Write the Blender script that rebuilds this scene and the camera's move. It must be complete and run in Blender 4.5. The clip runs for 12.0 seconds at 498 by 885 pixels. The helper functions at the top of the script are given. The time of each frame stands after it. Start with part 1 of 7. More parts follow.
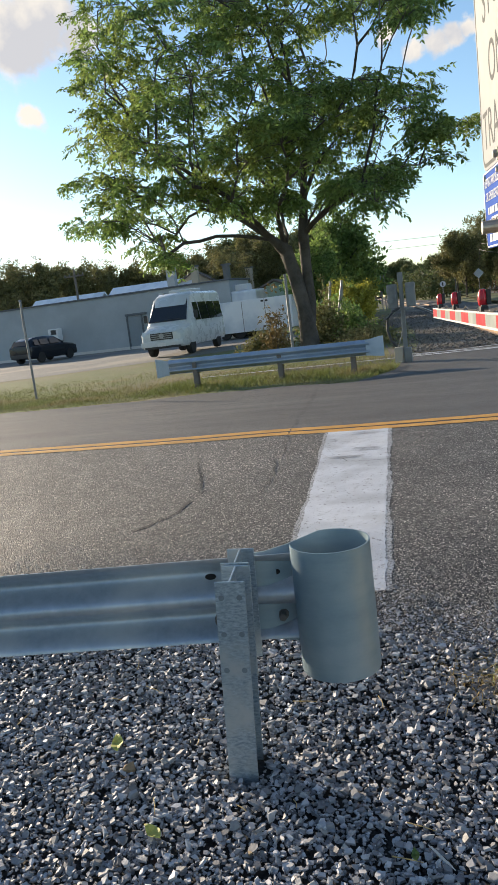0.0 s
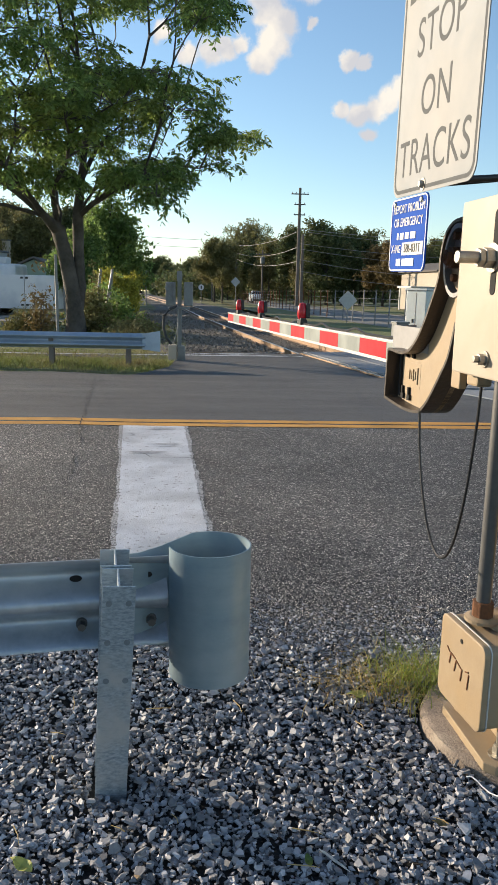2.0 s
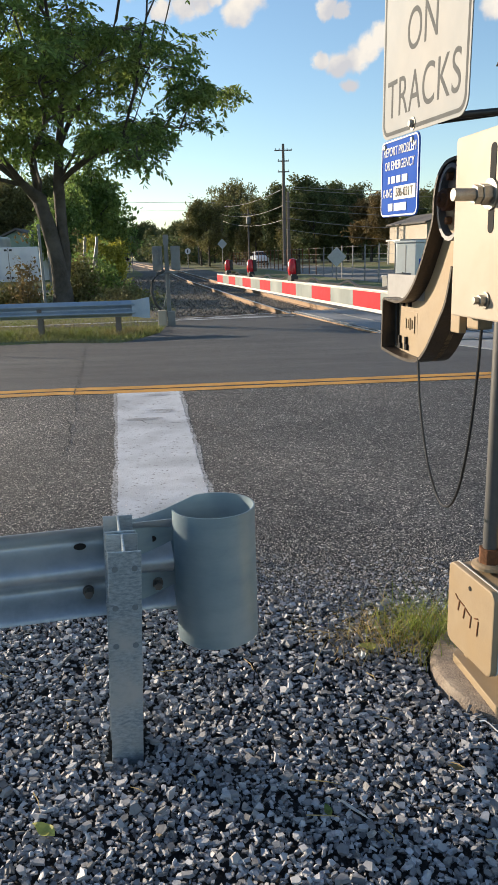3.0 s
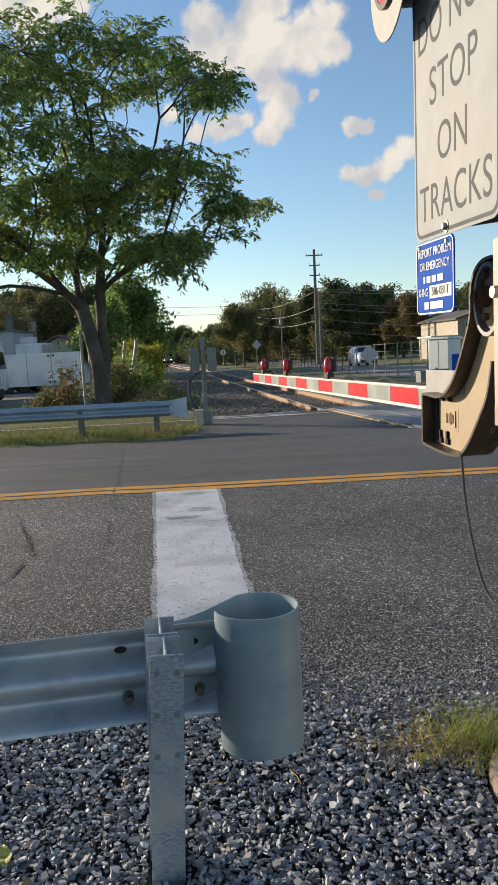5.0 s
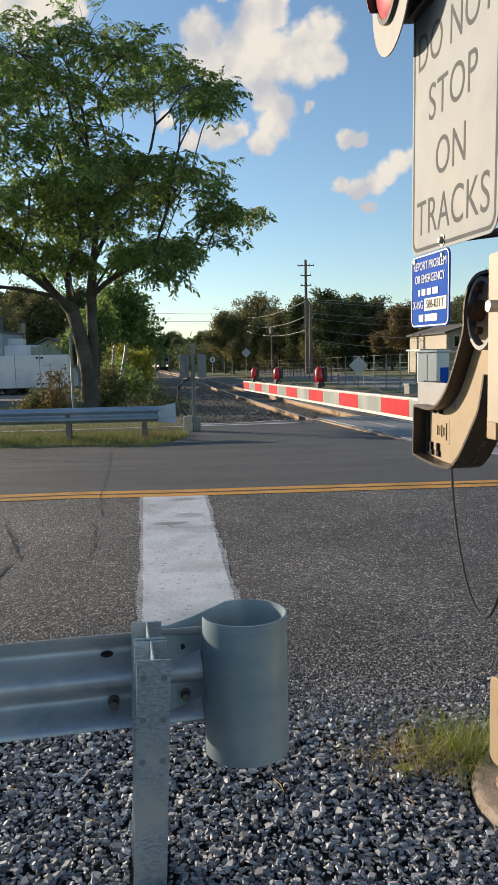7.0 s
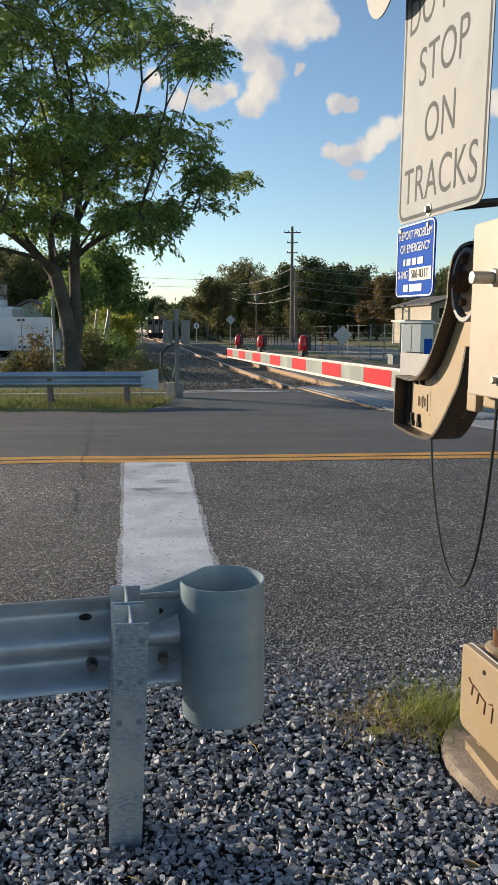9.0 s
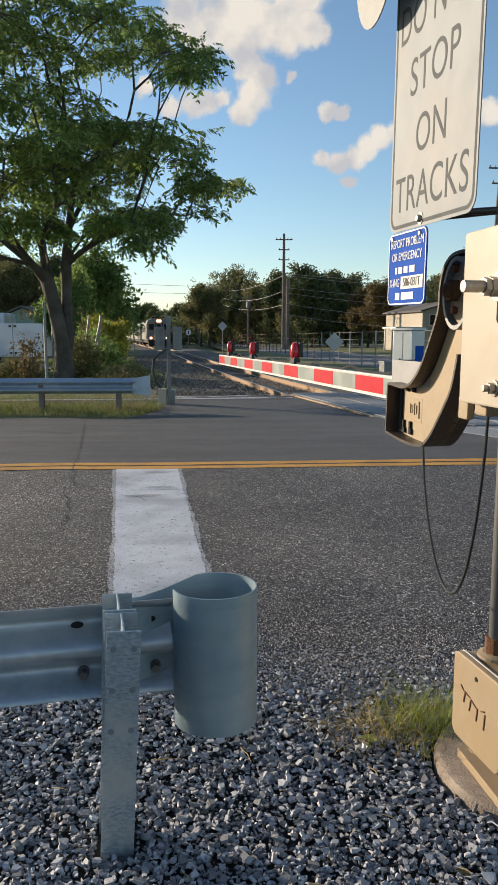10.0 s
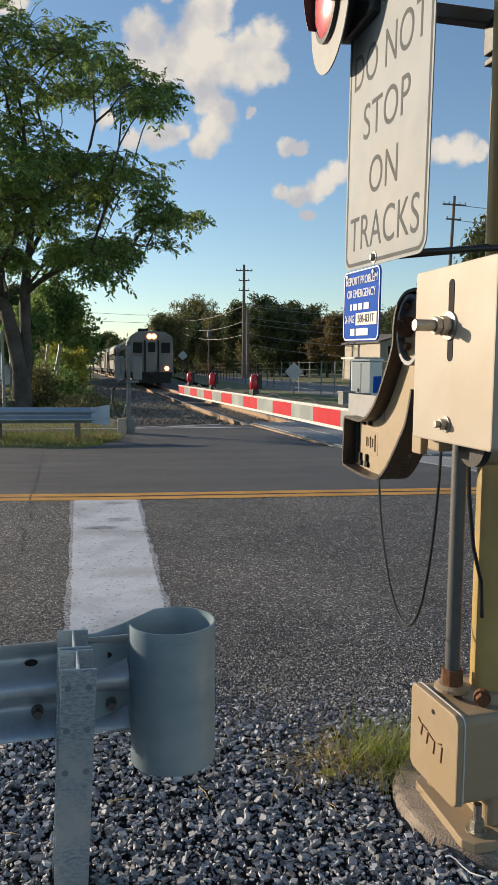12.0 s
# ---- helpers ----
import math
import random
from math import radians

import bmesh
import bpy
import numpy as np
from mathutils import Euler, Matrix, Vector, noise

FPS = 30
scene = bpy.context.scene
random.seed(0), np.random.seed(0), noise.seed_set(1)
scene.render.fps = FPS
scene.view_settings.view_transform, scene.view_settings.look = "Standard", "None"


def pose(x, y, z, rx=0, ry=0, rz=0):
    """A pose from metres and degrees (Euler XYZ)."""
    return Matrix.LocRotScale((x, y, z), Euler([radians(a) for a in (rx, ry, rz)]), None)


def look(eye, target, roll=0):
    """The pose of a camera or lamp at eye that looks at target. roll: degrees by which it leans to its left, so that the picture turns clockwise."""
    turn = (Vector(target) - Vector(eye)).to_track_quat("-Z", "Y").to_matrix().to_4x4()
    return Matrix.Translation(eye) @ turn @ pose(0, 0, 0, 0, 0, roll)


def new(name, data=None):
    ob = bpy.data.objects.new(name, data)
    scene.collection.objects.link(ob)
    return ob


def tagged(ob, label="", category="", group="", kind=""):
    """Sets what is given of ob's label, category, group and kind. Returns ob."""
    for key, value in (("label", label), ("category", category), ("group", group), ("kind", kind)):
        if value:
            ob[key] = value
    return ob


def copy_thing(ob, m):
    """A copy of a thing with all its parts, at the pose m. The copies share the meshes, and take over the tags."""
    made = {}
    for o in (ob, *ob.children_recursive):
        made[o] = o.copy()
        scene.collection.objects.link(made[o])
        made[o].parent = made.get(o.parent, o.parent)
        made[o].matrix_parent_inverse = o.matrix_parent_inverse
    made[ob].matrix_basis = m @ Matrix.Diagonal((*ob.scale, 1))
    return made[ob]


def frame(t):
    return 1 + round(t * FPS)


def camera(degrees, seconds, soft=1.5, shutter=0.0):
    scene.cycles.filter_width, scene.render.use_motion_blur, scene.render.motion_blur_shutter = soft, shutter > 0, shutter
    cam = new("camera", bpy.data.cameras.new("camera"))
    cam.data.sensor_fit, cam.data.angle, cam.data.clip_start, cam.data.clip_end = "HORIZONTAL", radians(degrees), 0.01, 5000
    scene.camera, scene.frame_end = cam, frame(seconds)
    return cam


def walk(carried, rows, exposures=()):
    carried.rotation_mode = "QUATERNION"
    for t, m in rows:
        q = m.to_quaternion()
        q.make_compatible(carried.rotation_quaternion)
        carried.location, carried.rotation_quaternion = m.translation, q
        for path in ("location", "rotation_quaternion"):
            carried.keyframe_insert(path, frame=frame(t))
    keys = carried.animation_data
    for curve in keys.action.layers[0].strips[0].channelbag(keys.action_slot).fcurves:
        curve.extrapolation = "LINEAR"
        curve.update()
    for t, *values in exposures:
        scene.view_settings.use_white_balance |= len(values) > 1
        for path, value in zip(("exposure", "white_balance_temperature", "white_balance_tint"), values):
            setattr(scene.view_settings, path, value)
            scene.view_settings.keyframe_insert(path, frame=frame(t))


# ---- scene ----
import collections

cam = camera(36.9, 12.0)
PATH = [
    (0, (-0.235, -1.124, 1.239), (-0.807, 0.762, 0.898), -7.0),
    (0.5, (-0.526, -1.111, 1.252), (-0.897, 0.816, 0.87), -4.8),
    (1, (-0.59, -1.199, 1.27), (-0.8, 0.749, 0.872), -2.5),
    (1.5, (-0.681, -1.119, 1.267), (-0.729, 0.845, 0.896), -1.4),
    (2, (-0.715, -1.087, 1.268), (-0.618, 0.871, 0.874), 1.2),
    (2.5, (-0.705, -1.075, 1.251), (-0.59, 0.864, 0.776), -0.3),
    (3, (-0.723, -1.058, 1.245), (-0.617, 0.879, 0.755), -1.7),
    (3.5, (-0.74, -1.036, 1.251), (-0.691, 0.922, 0.844), -2.8),
    (3.7, (-0.732, -1.041, 1.255), (-0.716, 0.923, 0.875), -3.1),
    (5.5, (-0.746, -1.048, 1.244), (-0.719, 0.942, 1.047), -2.8),
    (6, (-0.751, -1.053, 1.245), (-0.711, 0.938, 1.058), -2.1),
    (6.5, (-0.755, -1.051, 1.245), (-0.706, 0.939, 1.055), -1.8),
    (8.5, (-0.761, -1.051, 1.238), (-0.674, 0.925, 0.94), 0.1),
    (9, (-0.754, -1.052, 1.242), (-0.651, 0.923, 0.944), -0.1),
    (9.5, (-0.752, -1.049, 1.244), (-0.632, 0.926, 0.955), -0.0),
    (10, (-0.756, -1.053, 1.245), (-0.631, 0.923, 0.964), 0.0),
    (10.5, (-0.755, -1.06, 1.249), (-0.62, 0.917, 0.978), -0.1),
    (11, (-0.751, -1.056, 1.25), (-0.596, 0.921, 0.992), -0.2),
    (11.5, (-0.745, -1.06, 1.261), (-0.559, 0.918, 1.035), 0.1),
    (12, (-0.748, -1.061, 1.261), (-0.517, 0.915, 1.057), 0.3),
]
walk(cam, [(t, look(eye, target, roll)) for t, eye, target, roll in PATH],
     [(0.0, 0.82), (1.0, 0.82), (2.5, 0.77), (3.7, 0.70), (5.5, 0.56), (8.5, 0.56), (10.0, 0.54), (12.0, 0.44)])

# ---- world, sun, exposure ----
SUN_AZ, SUN_EL = -55.0, 13.0


def bearing(az, el=0.0):
    a, e = radians(az), radians(el)
    return Vector((math.sin(a) * math.cos(e), math.cos(a) * math.cos(e), math.sin(e)))


def make_world():
    w = bpy.data.worlds.new("sky")
    scene.world = w
    w.use_nodes = True
    nt = w.node_tree
    N, L = nt.nodes, nt.links
    N.clear()
    out, bg = N.new("ShaderNodeOutputWorld"), N.new("ShaderNodeBackground")
    sky = N.new("ShaderNodeTexSky")
    sky.sky_type, sky.sun_disc = "NISHITA", False
    sky.sun_elevation, sky.sun_rotation = radians(SUN_EL), radians(SUN_AZ)
    sky.air_density, sky.dust_density, sky.ozone_density = 1.0, 0.18, 2.3
    co = N.new("ShaderNodeTexCoord")
    nz = N.new("ShaderNodeTexNoise")
    nz.inputs["Scale"].default_value, nz.inputs["Detail"].default_value = 30.0, 8.0
    nz.inputs["Roughness"].default_value = 0.55
    L.new(co.outputs["Generated"], nz.inputs["Vector"])
    # cloud puffs: bearing, elevation, radius (degrees)
    puffs = [(-0.9, 22.9, 1.39), (-1.2, 21.4, 1.39), (-0.2, 20.7, 1.3), (1.3, 21.3, 1.73), (2.6, 22.3, 1.52), (3.5, 23.9, 1.65), (4.3, 25.0, 1.3), (2.9, 20.2, 1.52), (4.6, 21.2, 1.73),
             (6.3, 21.9, 1.39), (7.8, 22.7, 1.21), (7.9, 21.0, 1.3), (8.8, 20.6, 0.69), (6.2, 20.4, 1.21), (3.7, 18.8, 1.08), (4.5, 18.0, 1.13), (4.0, 16.9, 1.08), (3.2, 15.9, 0.95),
             (-1.9, 16.0, 0.69), (-0.6, 16.1, 0.95), (0.7, 16.4, 0.78), (1.7, 16.8, 0.61), (6.7, 18.0, 0.39), (-3.9, 17.2, 0.61), (0.4, 25.0, 0.52), (9.4, 15.8, 0.6), (10.4, 15.6, 0.5),
             (9.0, 12.8, 0.55), (10.2, 12.5, 0.85), (11.2, 12.8, 0.85), (12.2, 13.4, 0.80), (13.2, 14.0, 0.80), (14.1, 14.3, 0.75), (11.0, 11.1, 0.6),
             (-14.7, 24.1, 2.17), (-12.3, 24.3, 1.73), (-10.4, 23.9, 1.08), (-13.2, 22.5, 1.08), (20.5, 15.2, 0.87), (22.0, 15.1, 0.95), (23.2, 14.9, 0.52),
             (-29.4, 19.9, 2.6), (-27.4, 20.8, 2.17), (-31.9, 20.6, 2.6), (-25.2, 19.7, 1.52), (-29.4, 14.9, 0.87), (-35.0, 20.0, 3.5),
             (-50.0, 22.0, 8.0), (-62.0, 18.0, 7.0), (45.0, 24.0, 7.0), (-110.0, 30.0, 10.0), (150.0, 28.0, 12.0), (95.0, 20.0, 8.0)]
    warp = N.new("ShaderNodeTexNoise")
    warp.inputs["Scale"].default_value, warp.inputs["Detail"].default_value, warp.inputs["Roughness"].default_value = 38.0, 6.0, 0.6
    L.new(co.outputs["Generated"], warp.inputs["Vector"])
    wv = N.new("ShaderNodeVectorMath")
    wv.operation = "MULTIPLY_ADD"
    L.new(warp.outputs["Color"], wv.inputs[0])
    wv.inputs[1].default_value = (0.022, 0.022, 0.022)
    off = N.new("ShaderNodeVectorMath")
    off.operation = "SUBTRACT"
    L.new(co.outputs["Generated"], off.inputs[0])
    off.inputs[1].default_value = (0.011, 0.011, 0.011)
    L.new(off.outputs[0], wv.inputs[2])
    last = None
    for az, el, r in puffs:
        d = N.new("ShaderNodeVectorMath")
        d.operation = "DISTANCE"
        L.new(wv.outputs[0], d.inputs[0])
        d.inputs[1].default_value = bearing(az, el)
        m = N.new("ShaderNodeMath")
        m.operation = "MULTIPLY_ADD"
        L.new(d.outputs["Value"], m.inputs[0])
        m.inputs[1].default_value, m.inputs[2].default_value = -1.0 / radians(r), 1.0
        if last is None:
            last = m
        else:
            x = N.new("ShaderNodeMath")
            x.operation = "SMOOTH_MAX"
            x.inputs[2].default_value = 0.25
            L.new(last.outputs[0], x.inputs[0])
            L.new(m.outputs[0], x.inputs[1])
            last = x
    add = N.new("ShaderNodeMath")
    add.operation = "MULTIPLY_ADD"
    L.new(nz.outputs["Fac"], add.inputs[0])
    add.inputs[1].default_value = 1.5
    L.new(last.outputs[0], add.inputs[2])
    fac = N.new("ShaderNodeMapRange")
    fac.interpolation_type = "SMOOTHSTEP"
    fac.inputs["From Min"].default_value, fac.inputs["From Max"].default_value = 0.48, 1.10
    L.new(add.outputs[0], fac.inputs["Value"])
    nz2 = N.new("ShaderNodeTexNoise")
    nz2.inputs["Scale"].default_value, nz2.inputs["Detail"].default_value = 17.0, 5.0
    L.new(co.outputs["Generated"], nz2.inputs["Vector"])
    ramp = N.new("ShaderNodeValToRGB")
    ramp.color_ramp.elements[0].position, ramp.color_ramp.elements[0].color = 0.40, (3.1, 3.1, 3.25, 1)
    ramp.color_ramp.elements[1].position, ramp.color_ramp.elements[1].color = 0.58, (4.7, 4.35, 3.85, 1)
    L.new(nz2.outputs["Fac"], ramp.inputs["Fac"])
    mix = N.new("ShaderNodeMixRGB")
    L.new(fac.outputs["Result"], mix.inputs["Fac"])
    L.new(sky.outputs["Color"], mix.inputs["Color1"])
    L.new(ramp.outputs["Color"], mix.inputs["Color2"])
    L.new(mix.outputs["Color"], bg.inputs["Color"])
    bg.inputs["Strength"].default_value = 0.125
    L.new(bg.outputs["Background"], out.inputs["Surface"])


make_world()
sun = new("sun", bpy.data.lights.new("sun", "SUN"))
sun.data.energy, sun.data.angle, sun.data.color = 4.8, radians(0.6), (1.0, 0.83, 0.62)
sun.matrix_world = look(bearing(SUN_AZ, SUN_EL) * 50, (0, 0, 0))


# ---- materials ----
def mat(name, c1, c2=None, scale=8.0, rough=0.6, metal=0.0, bump=0.0, bscale=60.0, c3=None, big=0.6, spread=0.5, island=0.0, objvar=0.0, trans=0.0, skew=1.0, stretch=1.0):
    """Two-scale noise colour with fine relief; c3: stains at the large scale; skew: how much darker pieces outnumber pale ones; stretch: flattens the grain along z."""
    m = bpy.data.materials.new(name)
    m.use_nodes = True
    N, L = m.node_tree.nodes, m.node_tree.links
    p = N["Principled BSDF"]
    p.inputs["Roughness"].default_value, p.inputs["Metallic"].default_value = rough, metal
    co = N.new("ShaderNodeTexCoord")
    c2 = c2 or tuple(0.8 * v for v in c1)
    n1 = N.new("ShaderNodeTexNoise")
    n1.inputs["Scale"].default_value, n1.inputs["Detail"].default_value = scale, 6.0
    n1.inputs["Roughness"].default_value = 0.65
    mp = N.new("ShaderNodeMapping")
    mp.inputs["Scale"].default_value = (1.0, 1.0, stretch)
    L.new(co.outputs["Object"], mp.inputs["Vector"])
    L.new(mp.outputs["Vector"], n1.inputs["Vector"])
    r1 = N.new("ShaderNodeMapRange")
    r1.inputs["From Min"].default_value, r1.inputs["From Max"].default_value = 0.5 - spread / 2, 0.5 + spread / 2
    L.new(n1.outputs["Fac"], r1.inputs["Value"])
    mx = N.new("ShaderNodeMixRGB")
    mx.inputs["Color1"].default_value, mx.inputs["Color2"].default_value = (*c1, 1), (*c2, 1)
    L.new(r1.outputs["Result"], mx.inputs["Fac"])
    col = mx.outputs["Color"]
    if c3:
        n3 = N.new("ShaderNodeTexNoise")
        n3.inputs["Scale"].default_value, n3.inputs["Detail"].default_value = big, 5.0
        L.new(co.outputs["Object"], n3.inputs["Vector"])
        r3 = N.new("ShaderNodeMapRange")
        r3.inputs["From Min"].default_value, r3.inputs["From Max"].default_value = 0.46, 0.66
        L.new(n3.outputs["Fac"], r3.inputs["Value"])
        m3 = N.new("ShaderNodeMixRGB")
        m3.inputs["Color2"].default_value = (*c3, 1)
        L.new(r3.outputs["Result"], m3.inputs["Fac"])
        L.new(col, m3.inputs["Color1"])
        col = m3.outputs["Color"]
    if island or objvar:
        src = N.new("ShaderNodeNewGeometry").outputs["Random Per Island"] if island else N.new("ShaderNodeObjectInfo").outputs["Random"]
        k = island or objvar
        mr = N.new("ShaderNodeMapRange")
        mr.inputs["To Min"].default_value, mr.inputs["To Max"].default_value = 1.0 - k, 1.0 + k * skew
        pw = N.new("ShaderNodeMath")
        pw.operation = "POWER"
        L.new(src, pw.inputs[0])
        pw.inputs[1].default_value = skew
        L.new(pw.outputs[0], mr.inputs["Value"])
        mm = N.new("ShaderNodeMixRGB")
        mm.blend_type, mm.inputs["Fac"].default_value = "MULTIPLY", 1.0
        L.new(col, mm.inputs["Color1"])
        L.new(mr.outputs["Result"], mm.inputs["Color2"])
        col = mm.outputs["Color"]
    L.new(col, p.inputs["Base Color"])
    rr = N.new("ShaderNodeMapRange")
    rr.inputs["To Min"].default_value, rr.inputs["To Max"].default_value = max(rough - 0.12, 0.02), min(rough + 0.12, 1)
    L.new(n1.outputs["Fac"], rr.inputs["Value"])
    L.new(rr.outputs["Result"], p.inputs["Roughness"])
    if bump:
        nb = N.new("ShaderNodeTexNoise")
        nb.inputs["Scale"].default_value, nb.inputs["Detail"].default_value = bscale, 4.0
        L.new(co.outputs["Object"], nb.inputs["Vector"])
        b = N.new("ShaderNodeBump")
        b.inputs["Strength"].default_value, b.inputs["Distance"].default_value = bump, 0.6 / bscale
        L.new(nb.outputs["Fac"], b.inputs["Height"])
        L.new(b.outputs["Normal"], p.inputs["Normal"])
    if trans:
        t = N.new("ShaderNodeBsdfTranslucent")
        L.new(col, t.inputs["Color"])
        ms = N.new("ShaderNodeMixShader")
        ms.inputs["Fac"].default_value = trans
        L.new(p.outputs["BSDF"], ms.inputs[1])
        L.new(t.outputs["BSDF"], ms.inputs[2])
        L.new(ms.outputs["Shader"], N["Material Output"].inputs["Surface"])
    return m


def glow(name, colour, strength):
    m = bpy.data.materials.new(name)
    m.use_nodes = True
    p = m.node_tree.nodes["Principled BSDF"]
    p.inputs["Base Color"].default_value = (*colour, 1)
    p.inputs["Emission Color"].default_value, p.inputs["Emission Strength"].default_value = (*colour, 1), strength
    return m


def glass(name, colour, rough=0.05):
    m = bpy.data.materials.new(name)
    m.use_nodes = True
    p = m.node_tree.nodes["Principled BSDF"]
    p.inputs["Base Color"].default_value, p.inputs["Roughness"].default_value = (*colour, 1), rough
    p.inputs["Specular IOR Level"].default_value = 0.8
    return m


def asphalt():
    """Worn chip-sealed asphalt: dark binder with chips of many greys; the lane beyond the centre line is finer and darker."""
    m = mat("asphalt", (0.112, 0.110, 0.109), (0.066, 0.065, 0.065), 5.0, 0.75, c3=(0.135, 0.130, 0.126), big=0.5)
    N, L = m.node_tree.nodes, m.node_tree.links
    p = N["Principled BSDF"]
    src = p.inputs["Base Color"].links[0].from_socket
    co = N.new("ShaderNodeTexCoord")
    v = N.new("ShaderNodeTexVoronoi")
    v.inputs["Scale"].default_value = 120.0
    L.new(co.outputs["Object"], v.inputs["Vector"])
    sep = N.new("ShaderNodeSeparateColor")
    L.new(v.outputs["Color"], sep.inputs["Color"])
    ramp = N.new("ShaderNodeValToRGB")
    ramp.color_ramp.elements[0].position, ramp.color_ramp.elements[0].color = 0.0, (0.14, 0.14, 0.145, 1)
    ramp.color_ramp.elements[1].position, ramp.color_ramp.elements[1].color = 1.0, (5.2, 4.9, 4.5, 1)
    e = ramp.color_ramp.elements.new(0.70)
    e.color = (1.05, 1.03, 1.0, 1)
    e = ramp.color_ramp.elements.new(0.90)
    e.color = (1.9, 1.85, 1.75, 1)
    L.new(sep.outputs["Red"], ramp.inputs["Fac"])
    mx = N.new("ShaderNodeMixRGB")
    mx.blend_type, mx.inputs["Fac"].default_value = "MULTIPLY", 1.0
    L.new(src, mx.inputs["Color1"])
    L.new(ramp.outputs["Color"], mx.inputs["Color2"])
    # the finer paving beyond the centre line
    xyz = N.new("ShaderNodeSeparateXYZ")
    L.new(co.outputs["Object"], xyz.inputs["Vector"])
    lane = N.new("ShaderNodeMapRange")
    lane.inputs["From Min"].default_value, lane.inputs["From Max"].default_value = 6.05, 6.25
    L.new(xyz.outputs["Y"], lane.inputs["Value"])
    n2 = N.new("ShaderNodeTexNoise")
    n2.inputs["Scale"].default_value, n2.inputs["Detail"].default_value, n2.inputs["Roughness"].default_value = 0.9, 8.0, 0.7
    mp = N.new("ShaderNodeMapping")
    mp.inputs["Scale"].default_value = (0.35, 1.6, 1.0)
    L.new(co.outputs["Object"], mp.inputs["Vector"])
    L.new(mp.outputs["Vector"], n2.inputs["Vector"])
    fine = N.new("ShaderNodeValToRGB")
    fine.color_ramp.elements[0].position, fine.color_ramp.elements[0].color = 0.36, (0.062, 0.061, 0.063, 1)
    fine.color_ramp.elements[1].position, fine.color_ramp.elements[1].color = 0.64, (0.100, 0.098, 0.097, 1)
    L.new(n2.outputs["Fac"], fine.inputs["Fac"])
    m2 = N.new("ShaderNodeMixRGB")
    L.new(lane.outputs["Result"], m2.inputs["Fac"])
    L.new(mx.outputs["Color"], m2.inputs["Color1"])
    L.new(fine.outputs["Color"], m2.inputs["Color2"])
    L.new(m2.outputs["Color"], p.inputs["Base Color"])
    b = N.new("ShaderNodeBump")
    b.inputs["Strength"].default_value, b.inputs["Distance"].default_value, b.invert = 1.0, 0.005, True
    L.new(v.outputs["Distance"], b.inputs["Height"])
    L.new(b.outputs["Normal"], p.inputs["Normal"])
    return m


def worn_paint(name, c, under, amount, scale):
    """Road paint worn through to the asphalt in specks and patches."""
    m = mat(name, c, tuple(0.80 * v for v in c), 7.0, 0.75, bump=0.7, bscale=110, c3=tuple(0.66 * v for v in c), big=2.4)
    N, L = m.node_tree.nodes, m.node_tree.links
    p = N["Principled BSDF"]
    src = p.inputs["Base Color"].links[0].from_socket
    co = N.new("ShaderNodeTexCoord")
    n = N.new("ShaderNodeTexNoise")
    n.inputs["Scale"].default_value, n.inputs["Detail"].default_value, n.inputs["Roughness"].default_value = scale, 9.0, 0.75
    L.new(co.outputs["Object"], n.inputs["Vector"])
    r = N.new("ShaderNodeMapRange")
    r.inputs["From Min"].default_value, r.inputs["From Max"].default_value = amount, amount + 0.06
    L.new(n.outputs["Fac"], r.inputs["Value"])
    mx = N.new("ShaderNodeMixRGB")
    mx.inputs["Color2"].default_value = (*under, 1)
    L.new(r.outputs["Result"], mx.inputs["Fac"])
    L.new(src, mx.inputs["Color1"])
    L.new(mx.outputs["Color"], p.inputs["Base Color"])
    return m


